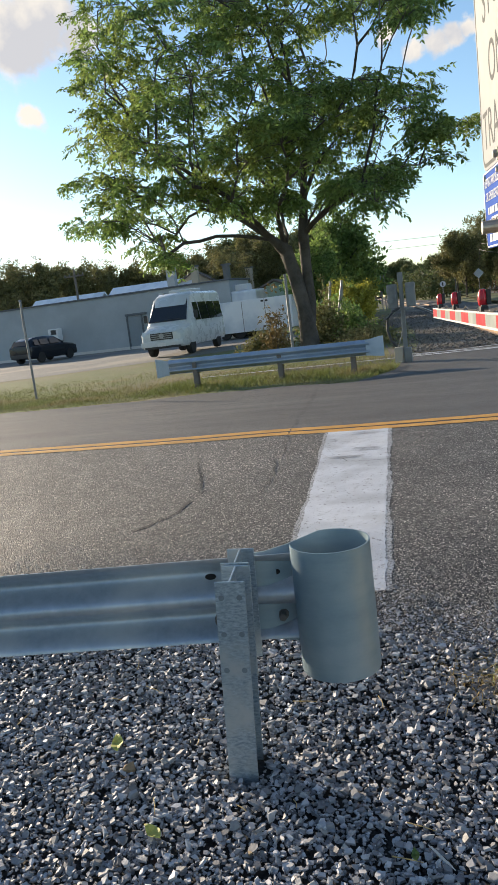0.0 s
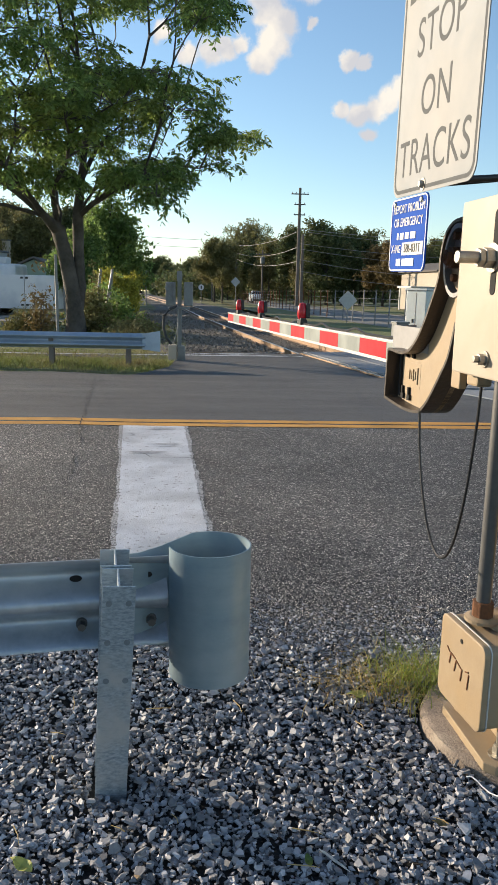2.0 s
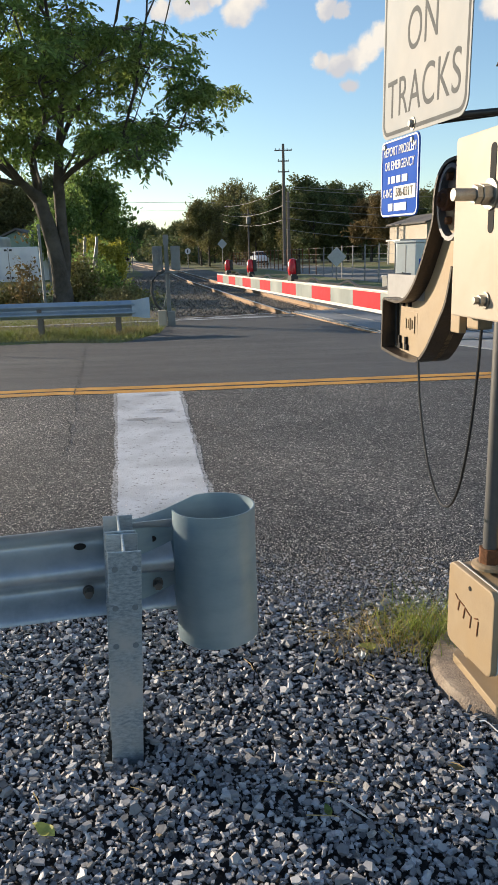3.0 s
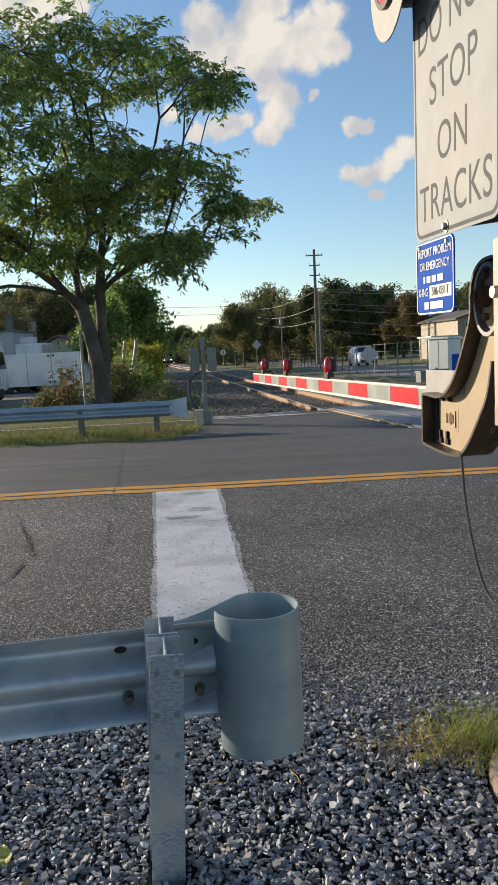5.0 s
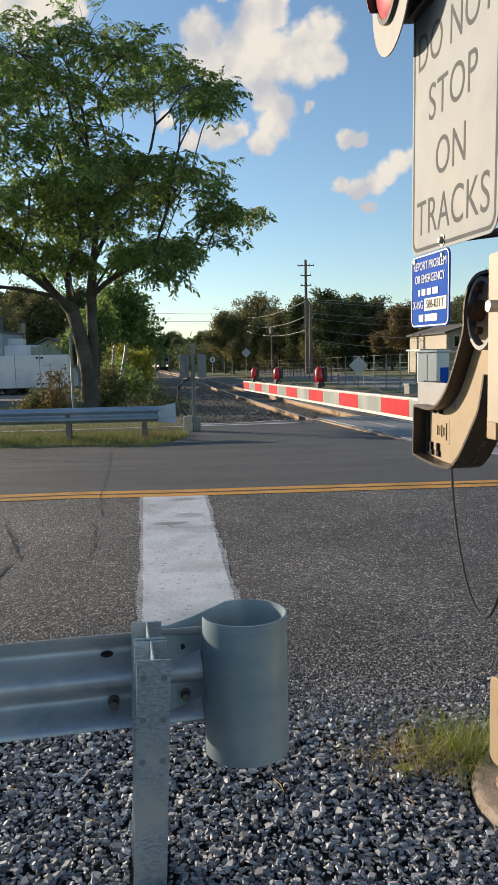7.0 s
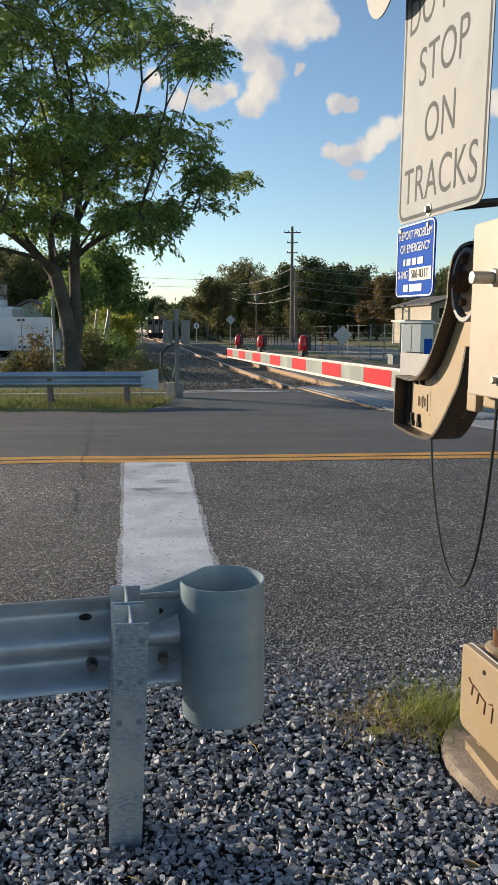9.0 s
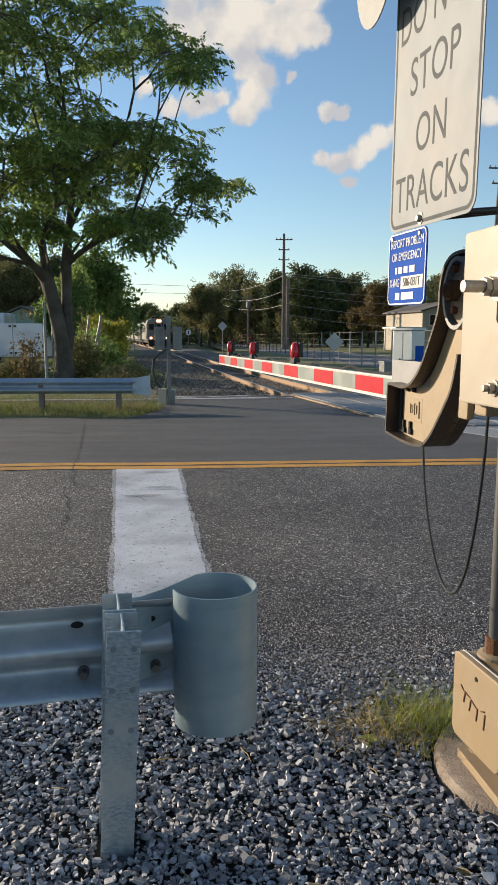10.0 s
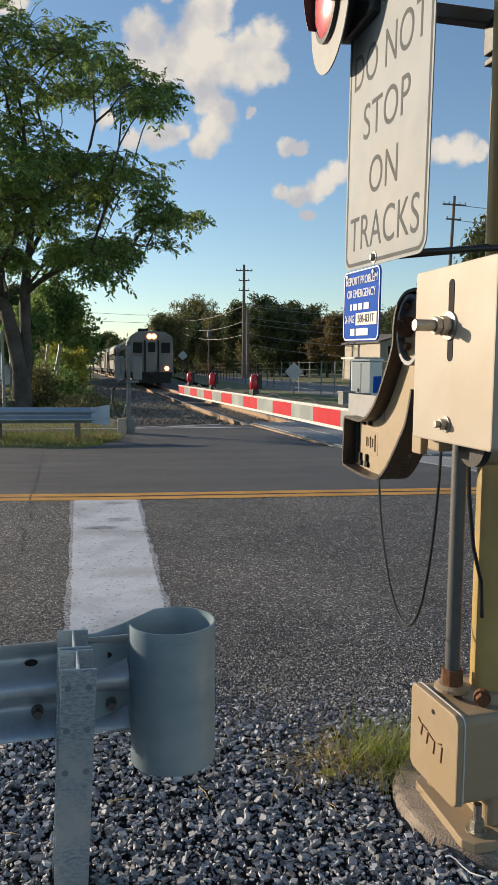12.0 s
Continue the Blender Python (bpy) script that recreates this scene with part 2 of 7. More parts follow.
M = {
    "asphalt": asphalt(),
    "tar": mat("tar", (0.010, 0.010, 0.010), (0.018, 0.017, 0.016), 20, 0.7, bump=0.3),
    "white_paint": worn_paint("white_road_paint", (0.65, 0.67, 0.70), (0.13, 0.125, 0.12), 0.575, 34.0),
    "thin_paint": worn_paint("thin_road_paint", (0.52, 0.52, 0.52), (0.11, 0.108, 0.106), 0.49, 75.0),
    "scuff": worn_paint("tyre_scuff", (0.48, 0.48, 0.49), (0.24, 0.24, 0.24), 0.5, 50.0),
    "yellow_paint": worn_paint("yellow_road_paint", (0.66, 0.33, 0.060), (0.10, 0.085, 0.06), 0.66, 12.0),
    "grass_ground": mat("grass_ground", (0.105, 0.135, 0.036), (0.15, 0.155, 0.050), 1.6, 0.95, bump=0.8, bscale=25, c3=(0.19, 0.155, 0.080), big=0.22),
    "lot": mat("lot_gravel", (0.19, 0.185, 0.175), (0.13, 0.125, 0.12), 6.0, 0.95, bump=0.5, bscale=60, c3=(0.26, 0.24, 0.20), big=0.3),
    # soil under the ballast, its colour lowered to deepen shade between the stones
    "gap_shade_soil": mat("ballast_soil_gap_shade", (0.040, 0.039, 0.038), (0.020, 0.020, 0.020), 40.0, 0.95, bump=1.0, bscale=50),
    "far_ballast": mat("far_ballast", (0.150, 0.135, 0.118), (0.075, 0.067, 0.059), 14.0, 0.95, bump=1.0, bscale=18, c3=(0.15, 0.12, 0.085), big=0.3),
    "stone": mat("ballast_stone", (0.340, 0.346, 0.365), (0.220, 0.225, 0.240), 45.0, 0.58, bump=0.35, bscale=160, island=0.52, skew=1.35),
    "stone_part": mat("ballast_stone_single", (0.340, 0.346, 0.365), (0.220, 0.225, 0.240), 45.0, 0.58, bump=0.35, bscale=160, objvar=0.52, skew=1.35),
    "ballast_brown": mat("track_ballast", (0.215, 0.19, 0.165), (0.11, 0.096, 0.083), 12.0, 0.8, island=0.5, skew=1.6),
    "grit": mat("stone_grit", (0.66, 0.61, 0.54), (0.38, 0.35, 0.31), 30.0, 0.6, island=0.7, skew=1.4),
    "pale_stone": mat("pale_stone", (0.50, 0.48, 0.45), (0.36, 0.34, 0.32), 25.0, 0.75, bump=0.4, objvar=0.2),
    "tan_stone": mat("tan_stone", (0.40, 0.27, 0.14), (0.24, 0.18, 0.11), 25.0, 0.8, bump=0.4),
    "galv": mat("galvanised_steel", (0.44, 0.50, 0.56), (0.31, 0.37, 0.43), 26.0, 0.50, 0.70, bump=0.06, bscale=120, c3=(0.54, 0.58, 0.60), big=3.0),
    "galv_dull": mat("dull_galvanised_steel", (0.30, 0.40, 0.46), (0.22, 0.31, 0.37), 5.0, 0.46, 0.6, bump=0.05, bscale=90, c3=(0.38, 0.46, 0.50), big=3.0, stretch=4.0),
    "galv_post": mat("spangled_galvanised_steel", (0.46, 0.55, 0.63), (0.19, 0.25, 0.31), 55.0, 0.42, 0.65, bump=0.12, bscale=120, c3=(0.46, 0.50, 0.52), big=9.0, spread=0.34, stretch=2.6),
    # the post's steel made darker, painting the shade inside its dimples
    "dimple_shade": mat("shallow_dimple_shade", (0.22, 0.26, 0.30), (0.16, 0.20, 0.23), 60.0, 0.5, 0.5),
    "blue_galv": mat("weathered_galvanised_beam", (0.36, 0.43, 0.52), (0.27, 0.33, 0.41), 6.0, 0.5, 0.5, bump=0.05, c3=(0.42, 0.47, 0.54), big=0.9),
    "hole": mat("dark_hole", (0.006, 0.006, 0.007), (0.012, 0.012, 0.012), 30, 0.9),
    "cream": mat("cream_paint", (0.42, 0.36, 0.285), (0.375, 0.32, 0.25), 5.0, 0.5, bump=0.02, bscale=45, c3=(0.38, 0.31, 0.23), big=5.5),
    "tan": mat("tan_cast_paint", (0.36, 0.275, 0.175), (0.29, 0.215, 0.135), 9.0, 0.55, bump=0.08, bscale=90, c3=(0.33, 0.24, 0.14), big=6.0),
    # side arm's rim: its shade is put into a near-black colour
    "rim_shade": mat("shaded_rim_tone", (0.035, 0.030, 0.027), (0.06, 0.045, 0.033), 12.0, 0.45, 0.3, bump=0.3),
    "rust": mat("rusty_steel", (0.20, 0.085, 0.035), (0.10, 0.045, 0.022), 35.0, 0.85, 0.2, bump=0.5),
    "bolt": mat("zinc_bolt", (0.42, 0.40, 0.36), (0.28, 0.26, 0.22), 60.0, 0.4, 0.8, bump=0.2),
    "mast": mat("yellowed_mast_paint", (0.50, 0.36, 0.12), (0.42, 0.29, 0.10), 6.0, 0.45, 0.1, bump=0.1, c3=(0.30, 0.22, 0.10), big=2.0),
    "conduit": mat("grey_conduit", (0.13, 0.13, 0.13), (0.095, 0.095, 0.095), 20.0, 0.5, 0.5, bump=0.1),
    "concrete": mat("foundation_concrete", (0.36, 0.29, 0.235), (0.13, 0.105, 0.085), 150.0, 0.95, bump=1.0, bscale=150, c3=(0.44, 0.37, 0.29), big=5.0),
    "panel": mat("crossing_panel", (0.27, 0.28, 0.295), (0.21, 0.22, 0.235), 8.0, 0.8, bump=0.4, bscale=60, c3=(0.17, 0.175, 0.18), big=0.9),
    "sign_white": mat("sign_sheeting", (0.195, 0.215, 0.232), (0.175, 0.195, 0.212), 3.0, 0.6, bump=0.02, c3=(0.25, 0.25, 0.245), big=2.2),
    "sign_grey": mat("faded_black_lettering", (0.105, 0.112, 0.116), (0.092, 0.098, 0.102), 20.0, 0.75),
    "sign_back": mat("sign_aluminium", (0.45, 0.46, 0.47), (0.36, 0.37, 0.38), 8.0, 0.5, 0.5),
    "blue": mat("blue_sheeting", (0.004, 0.072, 0.40), (0.003, 0.060, 0.35), 6.0, 0.75),
    "white": mat("white_sheeting", (0.75, 0.76, 0.77), (0.68, 0.69, 0.70), 10.0, 0.45),
    "black": mat("black_paint", (0.012, 0.012, 0.013), (0.022, 0.021, 0.02), 12.0, 0.45, bump=0.1),
    "red_stripe": mat("red_sheeting", (0.50, 0.012, 0.024), (0.43, 0.010, 0.020), 9.0, 0.5, c3=(0.48, 0.022, 0.034), big=3.0),
    "grey_stripe": mat("grey_sheeting", (0.28, 0.305, 0.285), (0.24, 0.26, 0.245), 9.0, 0.42, c3=(0.37, 0.39, 0.365), big=3.0),
    "arm_white": mat("arm_edge_white", (0.62, 0.61, 0.58), (0.54, 0.52, 0.49), 9.0, 0.5),
    "red_lens": mat("red_lens", (0.55, 0.02, 0.03), (0.42, 0.012, 0.02), 30.0, 0.2),
    "lamp_disc": mat("lamp_background", (0.28, 0.275, 0.26), (0.24, 0.235, 0.225), 6.0, 0.5),
    "pink_lens": mat("unlit_red_lens", (0.62, 0.16, 0.17), (0.55, 0.10, 0.11), 14.0, 0.25),
    "rail_steel": mat("rail_steel", (0.34, 0.24, 0.16), (0.24, 0.15, 0.09), 6.0, 0.5, 0.5, bump=0.1),
    "rail_head": mat("worn_rail_head", (0.62, 0.56, 0.47), (0.50, 0.44, 0.36), 3.0, 0.35, 0.8),
    "tie": mat("timber_tie", (0.11, 0.085, 0.065), (0.06, 0.048, 0.04), 8.0, 0.9, bump=0.6, objvar=0.3),
    "wood_pole": mat("weathered_pole", (0.19, 0.165, 0.145), (0.12, 0.105, 0.095), 3.0, 0.9, bump=0.4, bscale=20),
    "pole_grey": mat("steel_post", (0.26, 0.26, 0.265), (0.19, 0.19, 0.195), 8.0, 0.55, 0.4),
    "wire": mat("cable", (0.03, 0.03, 0.032), (0.05, 0.05, 0.05), 10.0, 0.6),
    "pale_wire": mat("weathered_cable", (0.30, 0.29, 0.27), (0.22, 0.21, 0.20), 10.0, 0.6),
    "box_grey": mat("case_paint", (0.21, 0.22, 0.22), (0.16, 0.17, 0.17), 6.0, 0.5, 0.2, bump=0.1, c3=(0.15, 0.15, 0.145), big=3.0),
    "cabinet": mat("cabinet_aluminium", (0.46, 0.50, 0.53), (0.40, 0.44, 0.47), 4.0, 0.4, 0.4),
    "bark": mat("bark", (0.090, 0.079, 0.069), (0.040, 0.035, 0.031), 7.0, 0.95, bump=1.0, bscale=22, c3=(0.125, 0.112, 0.100), big=1.2),
    "leaf": mat("leaf_green", (0.190, 0.285, 0.075), (0.122, 0.200, 0.060), 0.7, 0.55, island=0.40, c3=(0.235, 0.285, 0.068), big=0.35, trans=0.55),
    "leaf_dark": mat("leaf_dark", (0.120, 0.145, 0.052), (0.070, 0.098, 0.038), 0.5, 0.7, island=0.4, c3=(0.18, 0.165, 0.058), big=0.2, trans=0.25),
    "leaf_olive": mat("leaf_olive", (0.23, 0.21, 0.080), (0.14, 0.145, 0.055), 0.5, 0.7, island=0.4, c3=(0.22, 0.18, 0.07), big=0.2, trans=0.25),
    "leaf_yellow": mat("leaf_yellow", (0.42, 0.38, 0.05), (0.26, 0.27, 0.045), 1.0, 0.65, island=0.35, trans=0.35),
    "leaf_fallen": mat("fallen_leaf", (0.55, 0.52, 0.13), (0.42, 0.42, 0.10), 30.0, 0.6, trans=0.2),
    "leaf_rust": mat("leaf_rust", (0.22, 0.15, 0.06), (0.15, 0.12, 0.05), 0.6, 0.7, island=0.4, trans=0.25),
    "grass": mat("grass_blade", (0.24, 0.26, 0.07), (0.16, 0.19, 0.05), 0.8, 0.7, island=0.45, c3=(0.30, 0.25, 0.11), big=0.7, trans=0.3),
    "tuft": mat("tuft_blade", (0.30, 0.34, 0.07), (0.20, 0.25, 0.05), 3.0, 0.6, island=0.4, trans=0.45),
    "straw": mat("dry_grass", (0.58, 0.44, 0.20), (0.40, 0.29, 0.12), 3.0, 0.75, island=0.4, trans=0.3),
    "van_white": mat("white_vehicle_paint", (0.66, 0.68, 0.70), (0.60, 0.62, 0.64), 2.0, 0.28),
    "car_dark": mat("dark_vehicle_paint", (0.018, 0.022, 0.030), (0.014, 0.017, 0.023), 2.0, 0.22, 0.2),
    "car_glass": glass("vehicle_glass", (0.012, 0.014, 0.017)),
    "tyre": mat("tyre_rubber", (0.02, 0.02, 0.02), (0.03, 0.03, 0.03), 20, 0.85),
    "rim": mat("wheel_rim", (0.40, 0.40, 0.41), (0.30, 0.30, 0.31), 10, 0.35, 0.7),
    "plastic": mat("dark_plastic", (0.03, 0.03, 0.032), (0.045, 0.045, 0.046), 20, 0.6),
    "tail": mat("tail_lamp_red", (0.45, 0.02, 0.03), (0.38, 0.015, 0.02), 10, 0.25),
    "clear_lamp": mat("clear_lamp", (0.70, 0.72, 0.74), (0.6, 0.62, 0.64), 10, 0.15),
    "wall_grey": mat("grey_wall_paint", (0.40, 0.43, 0.45), (0.36, 0.39, 0.41), 1.2, 0.85, bump=0.1, c3=(0.33, 0.355, 0.37), big=0.3),
    "door_grey": mat("grey_door_paint", (0.235, 0.265, 0.29), (0.21, 0.24, 0.26), 4.0, 0.6),
    "trim_grey": mat("dark_trim", (0.13, 0.14, 0.15), (0.10, 0.11, 0.12), 4.0, 0.7),
    "trailer": mat("white_trailer_skin", (0.78, 0.80, 0.83), (0.72, 0.75, 0.79), 1.5, 0.4, c3=(0.56, 0.60, 0.66), big=0.8),
    "siding_green": mat("green_siding", (0.30, 0.40, 0.33), (0.26, 0.35, 0.29), 3.0, 0.8),
    "siding_cream": mat("cream_siding", (0.46, 0.40, 0.32), (0.40, 0.35, 0.28), 3.0, 0.8),
    "roof": mat("shingle_roof", (0.15, 0.135, 0.125), (0.10, 0.092, 0.086), 5.0, 0.9, bump=0.3),
    "train_steel": mat("train_stainless", (0.25, 0.235, 0.215), (0.19, 0.178, 0.16), 2.0, 0.5, 0.15, bump=0.05, c3=(0.17, 0.155, 0.135), big=0.8),
    "train_dark": mat("train_underframe", (0.018, 0.017, 0.016), (0.03, 0.027, 0.024), 5.0, 0.85),
    "train_glass": mat("dark_train_glass", (0.010, 0.011, 0.012), (0.016, 0.016, 0.017), 3.0, 0.35),
    "headlight": glow("headlight_glow", (1.0, 0.70, 0.40), 9.0),
    "ditch_light": glow("ditch_light_glow", (1.0, 0.78, 0.52), 7.0),
    # weak orange emission that stands in for the halo round the train's lamps
    "halo_ring": glow("lamp_halo_glow", (1.0, 0.42, 0.20), 1.4),
}
for k in ("blue", "train_glass", "sign_grey", "white", "red_stripe", "grey_stripe"):
    M[k].node_tree.nodes["Principled BSDF"].inputs["Specular IOR Level"].default_value = 0.15


# ---- mesh helpers ----
class Shape:
    """Vertices and faces gathered piece by piece."""

    def __init__(self):
        self.v, self.f = [], []

    def add(self, verts, faces):
        n = len(self.v)
        self.v += [tuple(p) for p in verts]
        self.f += [tuple(i + n for i in f) for f in faces]
        return self

    def box(self, cx, cy, cz, sx, sy, sz, m=None):
        p = [Vector((cx + i * sx / 2, cy + j * sy / 2, cz + k * sz / 2)) for k in (-1, 1) for j in (-1, 1) for i in (-1, 1)]
        if m is not None:
            p = [m @ q for q in p]
        return self.add(p, [(0, 2, 3, 1), (4, 5, 7, 6), (0, 1, 5, 4), (2, 6, 7, 3), (0, 4, 6, 2), (1, 3, 7, 5)])

    def tube(self, pts, radii, seg=10, cap=True):
        """A tube along points, with a radius at each."""
        pts = [Vector(p) for p in pts]
        rings = []
        for i, p in enumerate(pts):
            d = (pts[min(i + 1, len(pts) - 1)] - pts[max(i - 1, 0)]).normalized()
            a = d.cross(Vector((0.3, 0.1, 1)) if abs(d.z) < 0.9 else Vector((1, 0.2, 0))).normalized()
            b = d.cross(a)
            r = radii[i] if isinstance(radii, (list, tuple)) else radii
            rings.append([p + r * (math.cos(2 * math.pi * k / seg) * a + math.sin(2 * math.pi * k / seg) * b) for k in range(seg)])
        faces = [(i * seg + k, i * seg + (k + 1) % seg, (i + 1) * seg + (k + 1) % seg, (i + 1) * seg + k) for i in range(len(pts) - 1) for k in range(seg)]
        if cap:
            faces += [tuple(reversed(range(seg))), tuple((len(pts) - 1) * seg + k for k in range(seg))]
        return self.add([q for r in rings for q in r], faces)

    def lathe(self, prof, seg=24, m=None):
        """Turns (radius, height) points about z."""
        vs = [Vector((r * math.cos(2 * math.pi * k / seg), r * math.sin(2 * math.pi * k / seg), z)) for r, z in prof for k in range(seg)]
        if m is not None:
            vs = [m @ q for q in vs]
        n = len(prof)
        fs = [(i * seg + k, i * seg + (k + 1) % seg, (i + 1) * seg + (k + 1) % seg, (i + 1) * seg + k) for i in range(n - 1) for k in range(seg)]
        fs += [tuple(reversed(range(seg))), tuple((n - 1) * seg + k for k in range(seg))]
        return self.add(vs, fs)

    def prism(self, prof, depth, m=None):
        """A closed outline in x, y drawn out along z by depth, centred."""
        n = len(prof)
        vs = [Vector((x, y, s * depth / 2)) for s in (-1, 1) for x, y in prof]
        if m is not None:
            vs = [m @ q for q in vs]
        fs = [tuple(reversed(range(n))), tuple(range(n, 2 * n))] + [(i, (i + 1) % n, n + (i + 1) % n, n + i) for i in range(n)]
        return self.add(vs, fs)

    def sheet(self, prof_a, prof_b):
        """A strip of faces between two point rows."""
        n = len(prof_a)
        return self.add(list(prof_a) + list(prof_b), [(i, i + 1, n + i + 1, n + i) for i in range(n - 1)])

    def mesh(self, name, material, bevel=0.0, smooth=False, solid=0.0):
        me = bpy.data.meshes.new(name)
        me.from_pydata(self.v, [], self.f)
        if bevel or solid or smooth:
            bm = bmesh.new()
            bm.from_mesh(me)
            bmesh.ops.remove_doubles(bm, verts=bm.verts, dist=1e-5)
            if solid:
                bmesh.ops.recalc_face_normals(bm, faces=bm.faces)
                bmesh.ops.solidify(bm, geom=bm.faces[:], thickness=solid)
            bmesh.ops.recalc_face_normals(bm, faces=bm.faces)
            if bevel:
                es = [e for e in bm.edges if len(e.link_faces) == 2 and e.calc_face_angle(0) > 0.6]
                bmesh.ops.bevel(bm, geom=es, offset=bevel, segments=2, affect="EDGES", profile=0.6, clamp_overlap=True)
            bm.to_mesh(me)
            bm.free()
        me.materials.append(material)
        if smooth:
            me.polygons.foreach_set("use_smooth", [True] * len(me.polygons))
            me.set_sharp_from_angle(angle=0.7)
        me.update()
        return me


def part(name, shape, material, parent=None, label="", bevel=0.0, smooth=False, solid=0.0):
    ob = new(name, shape.mesh(name, M[material], bevel, smooth, solid))
    if parent is not None:
        ob.parent = parent
    if label:
        ob["label"] = label
    return ob


def thing(name, label, category, m=None, group="", kind=""):
    e = new(name)
    e.empty_display_size = 0.1
    if m is not None:
        e.matrix_basis = m
    return tagged(e, label, category, group, kind)


def stuff(name, verts, faces, material, parent=None, label="", category="", kind="stuff"):
    """One mesh from arrays of vertices and equal-sided faces."""
    me = bpy.data.meshes.new(name)
    verts, faces = np.asarray(verts, np.float32), np.asarray(faces, np.int32)
    k = faces.shape[1]
    me.vertices.add(len(verts))
    me.vertices.foreach_set("co", verts.ravel())
    me.loops.add(faces.size)
    me.loops.foreach_set("vertex_index", faces.ravel())
    me.polygons.add(len(faces))
    me.polygons.foreach_set("loop_start", np.arange(0, faces.size, k, dtype=np.int32))
    me.polygons.foreach_set("loop_total", np.full(len(faces), k, np.int32))
    me.polygons.foreach_set("use_smooth", np.zeros(len(faces), bool))
    me.update(calc_edges=True)
    me.materials.append(M[material])
    ob = new(name, me)
    if parent is not None:
        ob.parent = parent
    return tagged(ob, label, category, "", kind)


def turns(n, rng):
    """n random rotation matrices."""
    q = rng.normal(size=(n, 4))
    q /= np.linalg.norm(q, axis=1)[:, None]
    w, x, y, z = q.T
    return np.stack([1 - 2 * (y * y + z * z), 2 * (x * y - z * w), 2 * (x * z + y * w), 2 * (x * y + z * w), 1 - 2 * (x * x + z * z),
                     2 * (y * z - x * w), 2 * (x * z - y * w), 2 * (y * z + x * w), 1 - 2 * (x * x + y * y)], 1).reshape(n, 3, 3)


def scatter(template, faces, places, rots, sizes):
    """Copies of a template at places, as one array of vertices and faces."""
    v = np.einsum("nij,kj->nki", rots, template) * sizes[:, None, None] + places[:, None, :]
    f = faces[None] + (np.arange(len(places)) * len(template))[:, None, None]
    return v.reshape(-1, 3), f.reshape(-1, faces.shape[1])


# ---- the lie of the land ----
def smooth(a, b, v):
    t = min(max((v - a) / (b - a), 0.0), 1.0)
    return t * t * (3 - 2 * t)


def road_z(y):
    return -0.20 + 0.13 * smooth(1.8, 3.2, y) + 0.07 * smooth(3.0, 6.2, y) - 0.17 * smooth(6.4, 12.0, y)


def track_x(y):
    """Middle of the track; it bears away a little in the distance."""
    near = 0.38 + 0.07 * (17.46 - y) if y < 17.46 else 0.38 * max(0.0, 1 - (y - 17.46) / 28)
    return 3.55 - 0.1 * y - 0.008 * (math.sqrt((y - 75) ** 2 + 500) + (y - 75)) + near + 0.6 * math.exp(-((y - 82) / 34) ** 2)


def sunk(y):
    """How far the track lies below the verge."""
    return 0.21 * (1 - smooth(150, 300, y))


GRAVEL = -0.245
FAR = -0.215


def near_edge(x):
    u = min(max(x, -0.75), 1.2)
    return 2.02 - 0.30 * u + 0.06 * math.sin(2.9 * x + 0.5) + 0.04 * math.sin(7.1 * x)


def gravel_z(y):
    """The stones rise gently and run out over the asphalt's edge."""
    return GRAVEL + (0.045 * smooth(1.2, 1.9, y) if y < 1.9 else road_z(y) - GRAVEL + 0.002)


